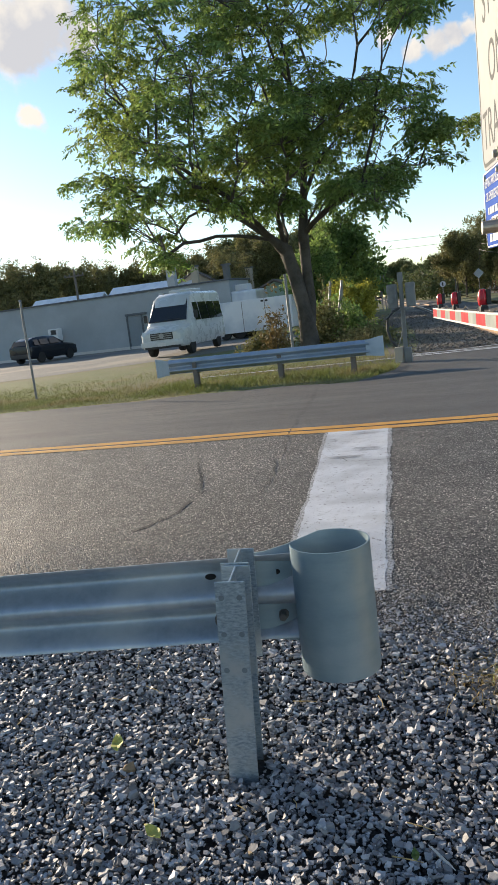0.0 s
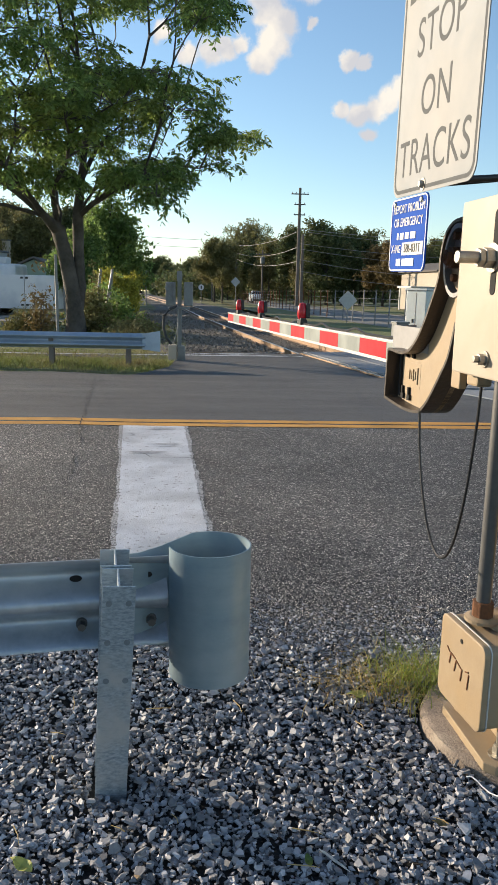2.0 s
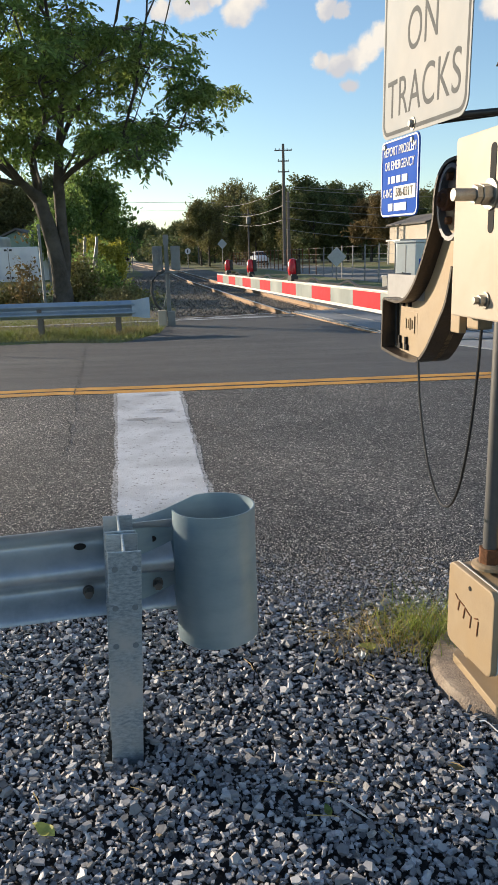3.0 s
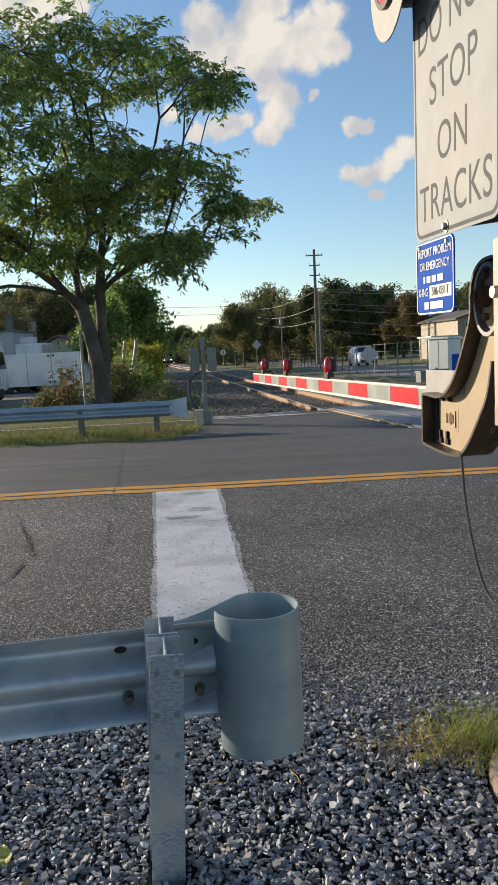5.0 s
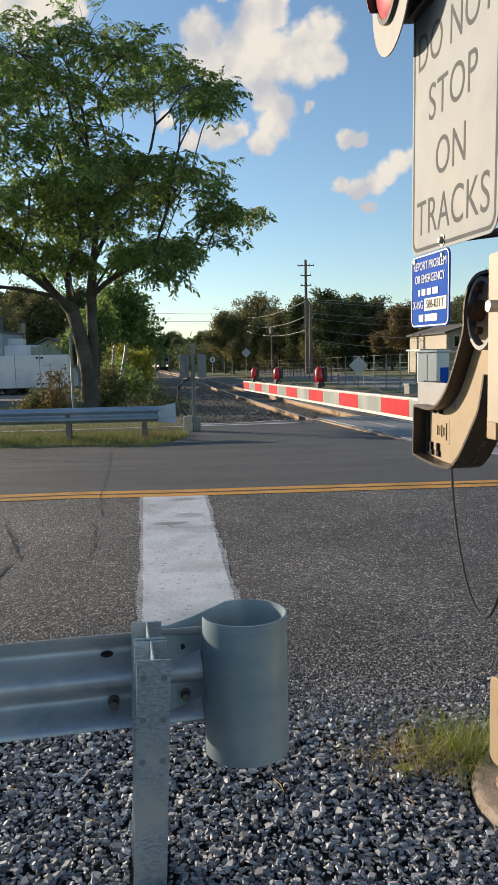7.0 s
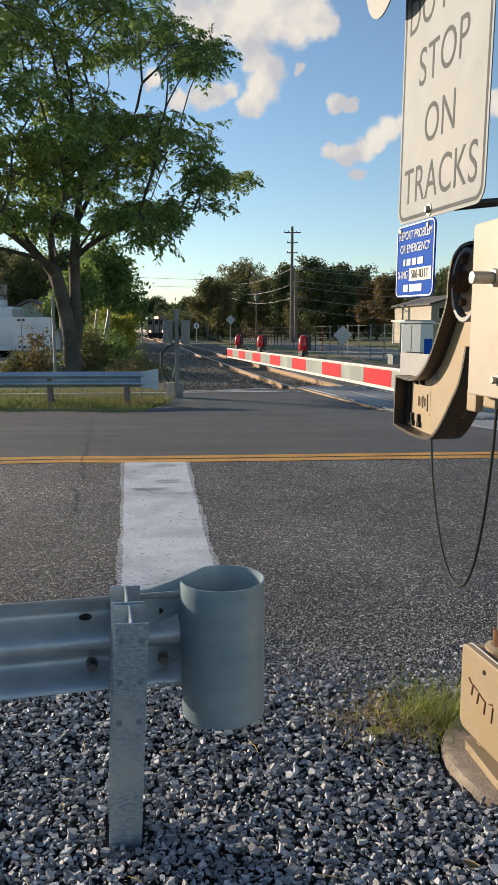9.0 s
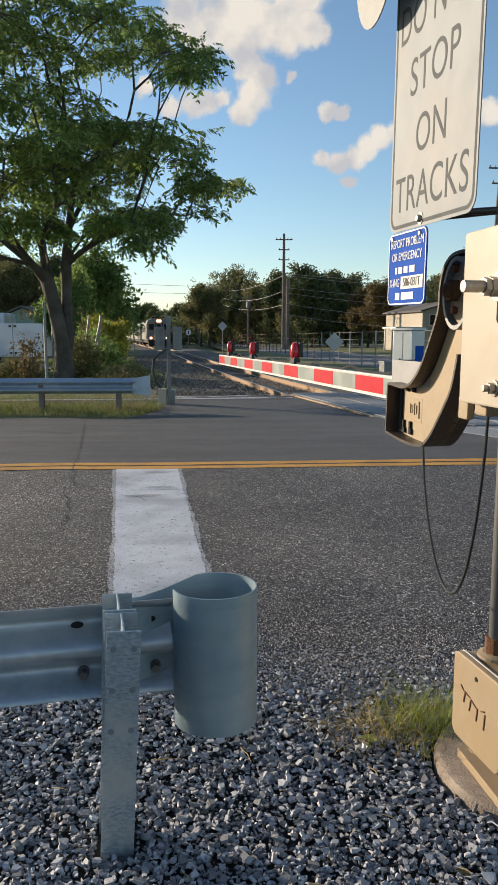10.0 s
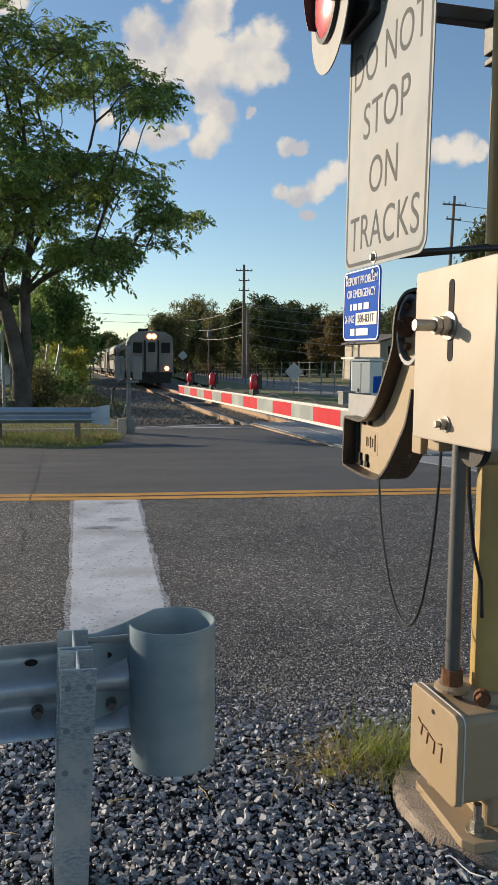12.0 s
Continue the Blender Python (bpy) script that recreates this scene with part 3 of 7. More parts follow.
def build_ground():
    s = Shape()
    s.add([(-900, -300, -0.50), (900, -300, -0.50), (900, 1600, -0.50), (-900, 1600, -0.50)], [(0, 1, 2, 3)])
    # the field beyond the road
    xs = [-120, -60, -30, -16, -8, -4, -1.45]
    ys = [12.0, 13, 14, 16, 20, 30, 60, 120, 400]
    pts = [(min(x, track_x(y) - 3.0 - 0.4 * (6 - i)) if y > 20 else x, y + (0.25 * math.sin(1.7 * x) if y == 12.0 else 0), FAR + 0.012 if y < 12.5 else FAR + 0.03 * math.sin(0.9 * x + 0.5 * y)) for y in ys for i, x in enumerate(xs)]
    s.add(pts, [(j * 7 + i, j * 7 + i + 1, (j + 1) * 7 + i + 1, (j + 1) * 7 + i) for j in range(len(ys) - 1) for i in range(6)])
    g = part("ground", s, "grass_ground")
    tagged(g, "dry olive grass and bare earth beyond the road", "ground", kind="structure")
    s = Shape()
    s.add([(4.2, 18.2, FAR + 0.004), (60, 18.2, FAR + 0.004), (60, 300, FAR + 0.004), (-6, 300, FAR + 0.004), (2.4, 60, FAR + 0.004)], [(0, 1, 2, 3, 4)])
    tagged(part("ground", s, "grass_ground"), "patchy grass verge beside the railway", "ground", kind="structure")
    s = Shape()
    s.add([(-70, 21.0, FAR + 0.035), (-21, 20.5, FAR + 0.035), (-12.5, 25.0, FAR + 0.035), (-7.6, 30.0, FAR + 0.035), (-7.2, 42, FAR + 0.035), (-70, 60, FAR + 0.035)], [(0, 1, 2, 3, 4, 5)])
    tagged(part("pavement", s, "lot"), "pale worn gravel parking lot", "parking lot", kind="structure")
    s = Shape()
    s.sheet([(9.0, 17.0, FAR + 0.010), (6.6, 43, FAR + 0.010), (5.2, 75, FAR + 0.010), (2.6, 150, FAR + 0.010)], [(16.0, 17.0, FAR + 0.010), (14.6, 43, FAR + 0.010), (11.6, 75, FAR + 0.010), (7.2, 150, FAR + 0.010)])
    tagged(part("road", s, "lot"), "pale worn side street beyond the fence", "road", kind="structure")
    # road, cambered
    s = Shape()
    xs = [-60, -30, -15] + [-8 + 0.25 * i for i in range(65)] + [12, 20, 40, 60]
    n = 110
    rows = []
    for x in xs:
        a, b = near_edge(x) - 0.35, 12.05 + (0.16 * math.sin(1.1 * x) + 0.08 * math.sin(3.3 * x) if x < -1.4 else 0.0)
        rows.append([(x, a + (b - a) * j / n, road_z(a + (b - a) * j / n)) for j in range(n + 1)])
    for r0, r1 in zip(rows, rows[1:]):
        s.sheet(r0, r1)
    road = part("road", s, "asphalt", smooth=True)
    tagged(road, "worn dark grey asphalt road with cracks", "road", kind="structure")
    s = Shape()
    s.add([(-1.45, 11.95, FAR + 0.01), (9, 11.95, FAR + 0.01), (9, 17.6, FAR + 0.01), (-1.2, 17.3, FAR + 0.01), (-4.6, 16.6, FAR + 0.006), (-4.6, 15.9, FAR + 0.006), (-1.6, 15.4, FAR + 0.01)], [(0, 1, 2, 3, 4, 5, 6)])
    tagged(part("pavement", s, "asphalt", road), "asphalt apron between road and railway")
    s = Shape().add([(-2.75, 11.7, FAR + 0.0135), (-1.40, 11.7, FAR + 0.0135), (-1.40, 15.3, FAR + 0.0135), (-1.50, 14.9, FAR + 0.0135), (-1.60, 13.7, FAR + 0.0135), (-1.92, 12.7, FAR + 0.0135), (-2.2, 12.15, FAR + 0.0135)], [(0, 1, 2, 3, 4, 5, 6)])
    part("pavement", s, "asphalt", road, "asphalt corner beside the verge")
    # double yellow line
    rng = random.Random(4)
    for off in (-0.105, 0.105):
        s = Shape()
        a, b = [], []
        for i in range(281):
            x = -14 + 0.1 * i
            y = 6.16 + off + 0.03 * math.sin(0.5 * x) + (0.05 * math.exp(-((x + 2.2) / 0.5) ** 2))
            a.append((x, y - 0.078 + rng.uniform(-0.007, 0.007), road_z(y) + 0.0034))
            b.append((x, y + 0.078 + rng.uniform(-0.007, 0.007), road_z(y) + 0.0034))
        s.sheet(a, b)
        part("yellow_line", s, "yellow_paint", road, "worn yellow centre line")
    # stop bar with ragged ends
    s = Shape()
    cols = []
    for k in range(13):
        u = k / 12
        col = []
        for i in range(181):
            w = i / 180
            y = 2.32 + (6.00 - 2.32) * w
            xl, xr = -1.20 - 0.107 * (y - 2.5), -0.70 - 0.085 * (y - 2.5)
            rag = (0.012 * noise.noise((y * 30, k * 3.1, 0)) + 0.008 * noise.noise((y * 5, 5.0, k)) + (0.02 * max(0, noise.noise((y * 9, 1.7, 3))) if k == 12 else 0)) if k in (0, 12) else 0
            col.append((xl + (xr - xl) * u + rag, y + 0.01 * noise.noise((u * 8, 1.0, w)), road_z(y) + 0.0034))
        cols.append(col)
    for c0, c1 in zip(cols, cols[1:]):
        s.sheet(c0, c1)
    for k, sgn in ((0, -1), (12, 1)):
        inner = [(x, y, z - 0.0014) for x, y, z in cols[k]]
        fringe = [(x + sgn * (0.030 + 0.024 * noise.noise((y * 1.7, k, 0.3))), y, z) for x, y, z in inner]
        part("worn_edge", Shape().sheet(inner, fringe), "thin_paint", road, "thin worn paint beside the stop bar")
    part("stop_bar", s, "white_paint", road, "broad white stop bar with ragged edges")
    # tyre scuffs across the bar
    rng = random.Random(29)
    for y, u0, u1, wide in ((5.80, 0.32, 0.93, 0.05), (5.12, 0.38, 0.97, 0.06), (4.86, 0.05, 0.68, 0.04), (5.55, 0.04, 0.28, 0.05)):
        s = Shape()
        for k in range(5):
            a, b = [], []
            ya, start, stop = y + wide * (k / 2 - 1) + rng.uniform(-0.008, 0.008), u0 + rng.uniform(0, 0.12), u1 - rng.uniform(0, 0.12)
            for i in range(13):
                u = start + (stop - start) * i / 12
                xl, xr = -1.20 - 0.107 * (ya - 2.5), -0.70 - 0.085 * (ya - 2.5)
                yy, h = ya + 0.02 * u, 0.009 * math.sin(math.pi * (0.04 + 0.92 * i / 12))
                a.append((xl + (xr - xl) * u, yy - h, road_z(yy) + 0.0042))
                b.append((xl + (xr - xl) * u, yy + h, road_z(yy) + 0.0042))
            s.sheet(a, b)
        part("tyre_scuff", s, "scuff", road, "faint grey tyre scuff on the white paint")
    # white lines by the far corner
    for p, q, w in (((-6.5, 16.3), (1.40, 16.62), 0.16), ((-1.75, 17.22), (1.40, 16.55), 0.11), ((-1.35, 16.75), (1.05, 17.7), 0.11)):
        d = Vector((q[0] - p[0], q[1] - p[1]))
        nrm = Vector((-d.y, d.x)).normalized() * w / 2
        s = Shape().add([(p[0] - nrm.x, p[1] - nrm.y, FAR + 0.016), (q[0] - nrm.x, q[1] - nrm.y, FAR + 0.016), (q[0] + nrm.x, q[1] + nrm.y, FAR + 0.016), (p[0] + nrm.x, p[1] + nrm.y, FAR + 0.016)], [(0, 1, 2, 3)])
        part("white_line", s, "white_paint", road)
    # cracks
    rng = random.Random(11)
    for w, line in ((0.016, ((-2.68, 11.3), (-2.27, 8.4), (-2.08, 6.73), (-1.92, 5.57), (-1.78, 4.52), (-1.74, 3.89))), (0.012, ((-0.82, 4.73), (-0.5, 4.35), (0.02, 4.44), (0.41, 4.66))),
                    (0.014, ((-4.9, 4.5), (-4.23, 4.33), (-3.52, 4.16), (-3.09, 4.22), (-2.79, 4.35), (-2.45, 4.37))), (0.020, ((-2.54, 4.86), (-2.23, 4.08), (-2.2, 3.56), (-2.4, 3.1))),
                    (0.012, ((-2.68, 5.26), (-2.45, 4.6), (-2.19, 3.97))), (0.010, ((-0.06, 3.52), (0.45, 3.56), (0.9, 3.5))), (0.010, ((-3.3, 5.9), (-3.0, 5.2), (-3.15, 4.3))),
                    (0.010, ((-2.2, 7.5), (-3.4, 7.7), (-4.6, 7.4))), (0.009, ((-1.78, 5.2), (-1.5, 5.25), (-1.42, 5.2))),
                    (0.008, ((-0.86, 4.72), (-1.05, 4.70), (-1.2, 4.74), (-1.31, 4.9))), (0.006, ((-1.08, 5.48), (-1.17, 5.40), (-1.24, 5.50)))):
        a, b, pts = [], [], []
        for p, q in zip(line, line[1:]):
            p, q = Vector(p), Vector(q)
            n = max(2, int((q - p).length / 0.045))
            pts += [p.lerp(q, i / n) for i in range(n)]
        for i, p in enumerate(pts):
            q = pts[min(i + 1, len(pts) - 1)] - pts[max(i - 1, 0)]
            nrm = Vector((-q.y, q.x)).normalized()
            p = p + nrm * (0.05 * noise.noise((p.x * 3, p.y * 3, w * 90)) + 0.035 * noise.noise((p.x * 11, p.y * 11, w * 50)))
            h = 0.75 * w * rng.uniform(0.15, 1.0) * (0.45 + 0.9 * abs(noise.noise((p.x * 2.3, p.y * 2.3, 7.0))))
            a.append((p.x - nrm.x * h, p.y - nrm.y * h, road_z(p.y) + 0.0046))
            b.append((p.x + nrm.x * h, p.y + nrm.y * h, road_z(p.y) + 0.0046))
        part("crack", Shape().sheet(a, b), "tar", road)
    # crossing panels between and beside the rails
    for off, w in ((-0.345, 0.64), (0.345, 0.64), (1.17, 0.74)):
        for k in range(5):
            y0, pts = 5.2 + 2.46 * k, []
            for i in range(7):
                y = y0 + 2.44 * i / 6
                pts.append((track_x(y) + off, y, max(road_z(y), FAR + 0.012) + 0.006))
            s = Shape().sheet([(x - w / 2, y, z) for x, y, z in pts], [(x + w / 2, y, z) for x, y, z in pts])
            part("panel", s, "panel", road, "pale concrete crossing panel", solid=0.02)
    return road


road = build_ground()


def stone_shape(rng, n=5):
    """A flat angular chip of about 1 across: an uneven slab of n sides with a smaller, tilted top."""
    a = np.sort(rng.uniform(0, 2 * math.pi / n * 0.8, n) + np.arange(n) * 2 * math.pi / n)
    r = rng.uniform(0.36, 0.56, n)
    ring = np.stack([r * np.cos(a) * rng.uniform(1.0, 1.35), r * np.sin(a) * rng.uniform(0.68, 1.0)], 1)
    h, tx, ty = rng.uniform(0.075, 0.17), rng.uniform(-0.22, 0.22), rng.uniform(-0.22, 0.22)
    top = ring * rng.uniform(0.55, 0.95, (n, 1))
    low = ring * rng.uniform(0.6, 1.0, (n, 1))
    v = [(x, y, -h + 0.1 * rng.uniform()) for x, y in low] + [(x, y, h + tx * x + ty * y) for x, y in top]
    f = []
    for i in range(n):
        j = (i + 1) % n
        f += [(i, j, n + j), (i, n + j, n + i)]
    f += [(n, n + i, n + i + 1) for i in range(1, n - 1)] + [(0, i + 1, i) for i in range(1, n - 1)]
    return np.array(v), np.array(f)


def build_gravel():
    rng = np.random.default_rng(3)
    bed = thing("gravel_bed", "dark grey crushed-stone ballast in front of the road", "gravel", kind="structure")
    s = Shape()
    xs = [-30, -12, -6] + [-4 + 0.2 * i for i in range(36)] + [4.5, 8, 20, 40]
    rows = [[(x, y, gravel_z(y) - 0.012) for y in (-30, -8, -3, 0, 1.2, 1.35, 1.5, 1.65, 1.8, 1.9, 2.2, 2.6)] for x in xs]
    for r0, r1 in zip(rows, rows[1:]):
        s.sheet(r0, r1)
    # soil sheet; its very dark colour includes the crevice shade
    part("soil", s, "gap_shade_soil", bed, "stony soil under the stones, darkened for the shade in the gaps")
    shapes = [stone_shape(rng) for k in range(14)]

    def lie(x, y):
        return np.vectorize(gravel_z)(y)

    n = 94000
    x, y = rng.uniform(-2.9, 1.5, n), rng.uniform(0.2, 3.0, n)
    edge = np.array([near_edge(v) for v in x])
    keep = (y < edge + rng.normal(-0.05, 0.13, n)) & ~((np.hypot(x - 0.395, y - 1.255) < 0.375) & (y > 0.2)) & ~((np.abs(x + 1.02) < 0.06) & (np.abs(y - 1.0) < 0.09))
    x, y, edge = x[keep], y[keep], edge[keep]
    size = np.clip(rng.lognormal(math.log(0.0188), 0.34, len(x)), 0.009, 0.046) * np.where(y > edge - 0.25, 0.72, 1)
    z = lie(x, y) + size * rng.uniform(0.05, 0.45, len(x)) + rng.uniform(0, 0.016, len(x))
    pick = np.zeros(len(x), bool)
    zone = np.flatnonzero((x > -1.3) & (x < 0.1) & (y > 0.2) & (y < 0.75) & (z > GRAVEL + 0.014))[:280]
    pick[zone] = True
    kind = rng.integers(0, 14, len(x))
    rot = turns(len(x), rng)
    flat = rng.uniform(size=len(x)) < 0.72
    a = rng.uniform(0, 2 * math.pi, len(x))
    tilt = rng.normal(0, 0.42, len(x))
    ca, sa, ct, st = np.cos(a), np.sin(a), np.cos(tilt), np.sin(tilt)
    lay = np.stack([ca, -sa * ct, sa * st, sa, ca * ct, -ca * st, 0 * a, st, ct], 1).reshape(-1, 3, 3)
    rot[flat] = lay[flat]
    vs, fs, base = [], [], 0
    for k, (tv, tf) in enumerate(shapes):
        sel = np.flatnonzero((kind == k) & ~pick)
        v, f = scatter(tv, tf, np.stack([x, y, z], 1)[sel], rot[sel], size[sel])
        vs.append(v)
        fs.append(f + base)
        base += len(v)
    stuff("stones", np.concatenate(vs), np.concatenate(fs), "stone", bed, "dark grey crushed stones")
    meshes = []
    for tv, tf in shapes:
        me = bpy.data.meshes.new("stone")
        me.from_pydata([tuple(p) for p in tv], [], [tuple(map(int, q)) for q in tf])
        me.materials.append(M["stone_part"])
        meshes.append(me)
    for i in zone:
        ob = new("stone", meshes[kind[i]])
        ob.parent = bed
        ob.matrix_basis = Matrix.Translation((x[i], y[i], z[i])) @ Matrix([list(map(float, r)) for r in rot[i]]).to_4x4() @ Matrix.Scale(float(size[i]), 4)
    # the stones thin out round about
    n = 45000
    x, y = rng.uniform(-6.5, 4.5, n), rng.uniform(-5.0, 2.2, n)
    edge = np.array([near_edge(v) for v in x])
    keep = (y < edge - 0.05) & ~((x > -2.85) & (x < 1.45) & (y > 0.22)) & (np.hypot(x - 0.395, y - 1.255) > 0.4)
    x, y = x[keep], y[keep]
    size = rng.uniform(0.022, 0.042, len(x))
    vs, fs, base = [], [], 0
    rot = turns(len(x), rng)
    for k in range(4):
        tv, tf = shapes[k]
        v, f = scatter(tv, tf, np.stack([x, y, lie(x, y) + 0.35 * size], 1)[k::4], rot[k::4], size[k::4])
        vs.append(v)
        fs.append(f + base)
        base += len(v)
    stuff("stones", np.concatenate(vs), np.concatenate(fs), "stone", bed, "dark grey crushed stones")
    # pale and tan stones that stand out
    strays = [(rng.uniform(-2.2, 0.3), rng.uniform(0.3, 1.9), rng.uniform(0.014, 0.026), "pale_stone") for k in range(22)]
    for px, py, sz, mt in ((-0.741, 0.943, 0.034, "pale_stone"), (-0.70, 0.50, 0.036, "pale_stone"), (-1.30, 0.98, 0.045, "pale_stone"), (-1.42, 0.93, 0.05, "tan_stone"), (-1.18, 1.55, 0.03, "pale_stone"),
                           (-1.0, 1.62, 0.035, "pale_stone"), (-1.6, 1.2, 0.035, "pale_stone"), (-1.75, 0.7, 0.03, "pale_stone"), (-0.35, 0.55, 0.025, "pale_stone"), (-0.86, 1.66, 0.03, "pale_stone"), (-0.62, 1.95, 0.03, "pale_stone"),
                           (-1.35, 1.72, 0.04, "pale_stone"), (-1.6, 1.75, 0.035, "pale_stone"), (-1.9, 1.6, 0.03, "pale_stone"), (-0.5, 1.0, 0.02, "pale_stone"), (-0.9, 0.6, 0.022, "tan_stone"), *strays):
        tv, tf = shapes[int(rng.integers(0, 14))]
        me = bpy.data.meshes.new("stone")
        me.from_pydata([tuple(p) for p in tv], [], [tuple(map(int, q)) for q in tf])
        me.materials.append(M[mt])
        ob = new("stone", me)
        ob.parent = bed
        ob["label"] = "pale stone" if mt == "pale_stone" else "tan stone"
        ob.matrix_basis = pose(px, py, float(lie(px, py)) + 0.022, *rng.uniform(-40, 40, 2), rng.uniform(0, 360)) @ Matrix.Scale(sz * 1.3, 4)
    # loose grit where the stones meet the asphalt
    n = 62000
    x = rng.uniform(-3.0, 2.4, n)
    edge = np.array([near_edge(v) for v in x])
    y = edge + np.abs(rng.normal(0, 0.48, n)) - 0.25
    z = np.array([road_z(v) for v in y]) + 0.002
    size = rng.uniform(0.004, 0.013, n)
    tv, tf = stone_shape(rng, 3)
    v, f = scatter(tv, tf, np.stack([x, y, z], 1), turns(n, rng), size)
    stuff("grit", v, f, "grit", bed, "loose grit on the asphalt edge")


build_gravel()


# ---- near guardrail ----
def w_depth(z):
    """Depth of the corrugation at a height from the beam's middle: two rounded waves."""
    u = abs(abs(z) - 0.080) / 0.072
    return 0.083 * (0.5 + 0.5 * math.cos(math.pi * u)) ** 0.8 if u < 1 else 0.004 * (u - 1)


W_PROFILE = [(w_depth(0.156 * (k / 22 - 1)), 0.156 * (k / 22 - 1)) for k in range(45)]


def w_beam(length, n=1):
    """A corrugated beam along x, its back at y = 0, its waves towards +y."""
    s = Shape()
    rows = [[(length * i / n, y, z) for y, z in W_PROFILE] for i in range(n + 1)]
    for a, b in zip(rows, rows[1:]):
        s.sheet(a, b)
    return s


def i_post(height, wide=0.094, deep=0.15, t=0.006):
    """An I-section upright on z = 0: flanges across x, web along y."""
    w, d = wide / 2, deep / 2
    half = [(-w, -d), (w, -d), (w, -d + t), (t / 2, -d + t), (t / 2, d - t), (w, d - t), (w, d), (-w, d), (-w, d - t), (-t / 2, d - t), (-t / 2, -d + t), (-w, -d + t)]
    return Shape().prism(half, height, pose(0, 0, height / 2))


def bolt(s, p, axis, r, length):
    p, axis = Vector(p), Vector(axis).normalized()
    s.tube([p, p + axis * length], r, 6)
    return s


def build_guardrail():
    g = thing("guardrail", "galvanised steel guardrail end with a rolled terminal", "guardrail", pose(-1.02, 0.0, -0.007))
    yaw = pose(-0.019, 0.995, 0, 0, 0, 9.0)
    post = part("post", i_post(1.0), "galv_post", g, "spangled galvanised I-section post", bevel=0.0015)
    post.matrix_basis = yaw @ pose(0.0, 0, -0.552, 0, 3.0, 0)
    block = part("blockout", i_post(0.40), "galv_post", g, "short I-section spacer block", bevel=0.0015)
    block.matrix_basis = yaw @ pose(0.034, 0.155, 0.052, 0, 2.0, 0)
    # bolt dimples as flat discs, their shade put into a darker colour
    for x in (-0.028, 0.028):
        for z in (0.948, 0.828, 0.708):
            part("bolt_hole", Shape().tube([(x, -0.0756, z), (x, -0.070, z)], 0.0090, 14), "dimple_shade", post)
    beam = part("beam", w_beam(4.4, 4), "galv", g, "corrugated steel beam", solid=0.003, smooth=True)
    beam.matrix_basis = pose(0.162, 1.268, 0.262, 0, 0, 9.5) @ pose(-4.4, 0, 0)
    for x in (-0.07, -0.30):
        s = Shape().lathe([(0.0001, 0.0), (0.015, 0.0), (0.015, 0.003)], 16, pose(x, -0.0055, 0.078, 90, 0, 0) @ Matrix.Diagonal((1.35, 0.75, 1, 1)))
        part("slot", s, "hole", g).matrix_basis = pose(0.162, 1.268, 0.262, 0, 0, 9.5) @ pose(0, 0.045, 0)
    for x in (-0.055, -0.285):
        s = Shape()
        s.tube([(x, 0.045, -0.082), (x, 0.005, -0.082)], 0.014, 6)
        s.tube([(x, 0.046, -0.082), (x, 0.034, -0.082)], 0.019, 14)
        part("nut", s, "conduit", g, "dark splice nut").matrix_basis = pose(0.162, 1.268, 0.262, 0, 0, 9.5)
    # rolled terminal: from behind the beam round a wide curl
    cx, cy, r, h = 0.302, 1.262, 0.134, 0.450
    plan = [(-0.02, 1.262), (0.06, 1.280), (0.13, 1.318), (0.185, 1.354)]
    for k in range(33):
        a = radians(128 - k * (128 + 168) / 32)
        rr = r * (1.0 + (0.035 if k > 24 else 0.0) * (k - 24) / 8)
        plan.append((cx + rr * math.cos(a), cy + rr * math.sin(a)))
    s = Shape()
    lo, hi = 0.235 - h / 2, 0.235 + h / 2
    rows = []
    for i, (px, py) in enumerate(plan):
        grow = smooth(0, 5, i)
        a, b = 0.262 - 0.156 + (lo - 0.106) * grow, 0.262 + 0.156 + (hi - 0.418) * grow
        rows.append([(px, py, a + (b - a) * j / 6) for j in range(7)])
    for p, q in zip(rows, rows[1:]):
        s.sheet(p, q)
    part("terminal", s, "galv_dull", g, "dull rolled steel end terminal", solid=0.004, smooth=True)
    return g


build_guardrail()


def build_far_guardrail():
    g = thing("guardrail", "weathered blue-grey guardrail on short posts beyond the road", "guardrail", pose(-2.05, 13.75, FAR))
    beam = part("beam", w_beam(4.3, 2), "blue_galv", g, "pale blue-grey corrugated beam", solid=0.004, smooth=True)
    beam.matrix_basis = pose(0, 0, 0.50, 0, 0, 180) @ pose(0.0, 0, 0, 0, 0, -1.5)
    for k, x in enumerate((-0.35, -1.85, -3.70)):
        p = part("post", i_post(0.9), "wood_pole", g, bevel=0.002)
        p.matrix_basis = pose(x, 0.10, -0.32)
    for x, sgn in ((0.0, 1), (-4.3, -1)):
        s = Shape()
        rows = []
        for i in range(7):
            u = i / 6
            half = 0.156 + 0.045 * smooth(0, 1, u)
            rows.append([(x + sgn * (0.34 * u - 0.06), -0.05 * (1 - u) - 0.02 + 0.07 * u * u + (0.11 * (1 - sgn) / 2 * 0), 0.50 + half * (2 * j / 6 - 1)) for j in range(7)])
        for p, q in zip(rows, rows[1:]):
            s.sheet(p, q)
        part("end_wing", s, "blue_galv", g, "flared flat end wing", solid=0.005, smooth=True)


build_far_guardrail()


# ---- crossing signal ----
ALONG = pose(0, 0, 0, 0, 0, 7.2)      # the way of the gate arm: +y turned a little to -x


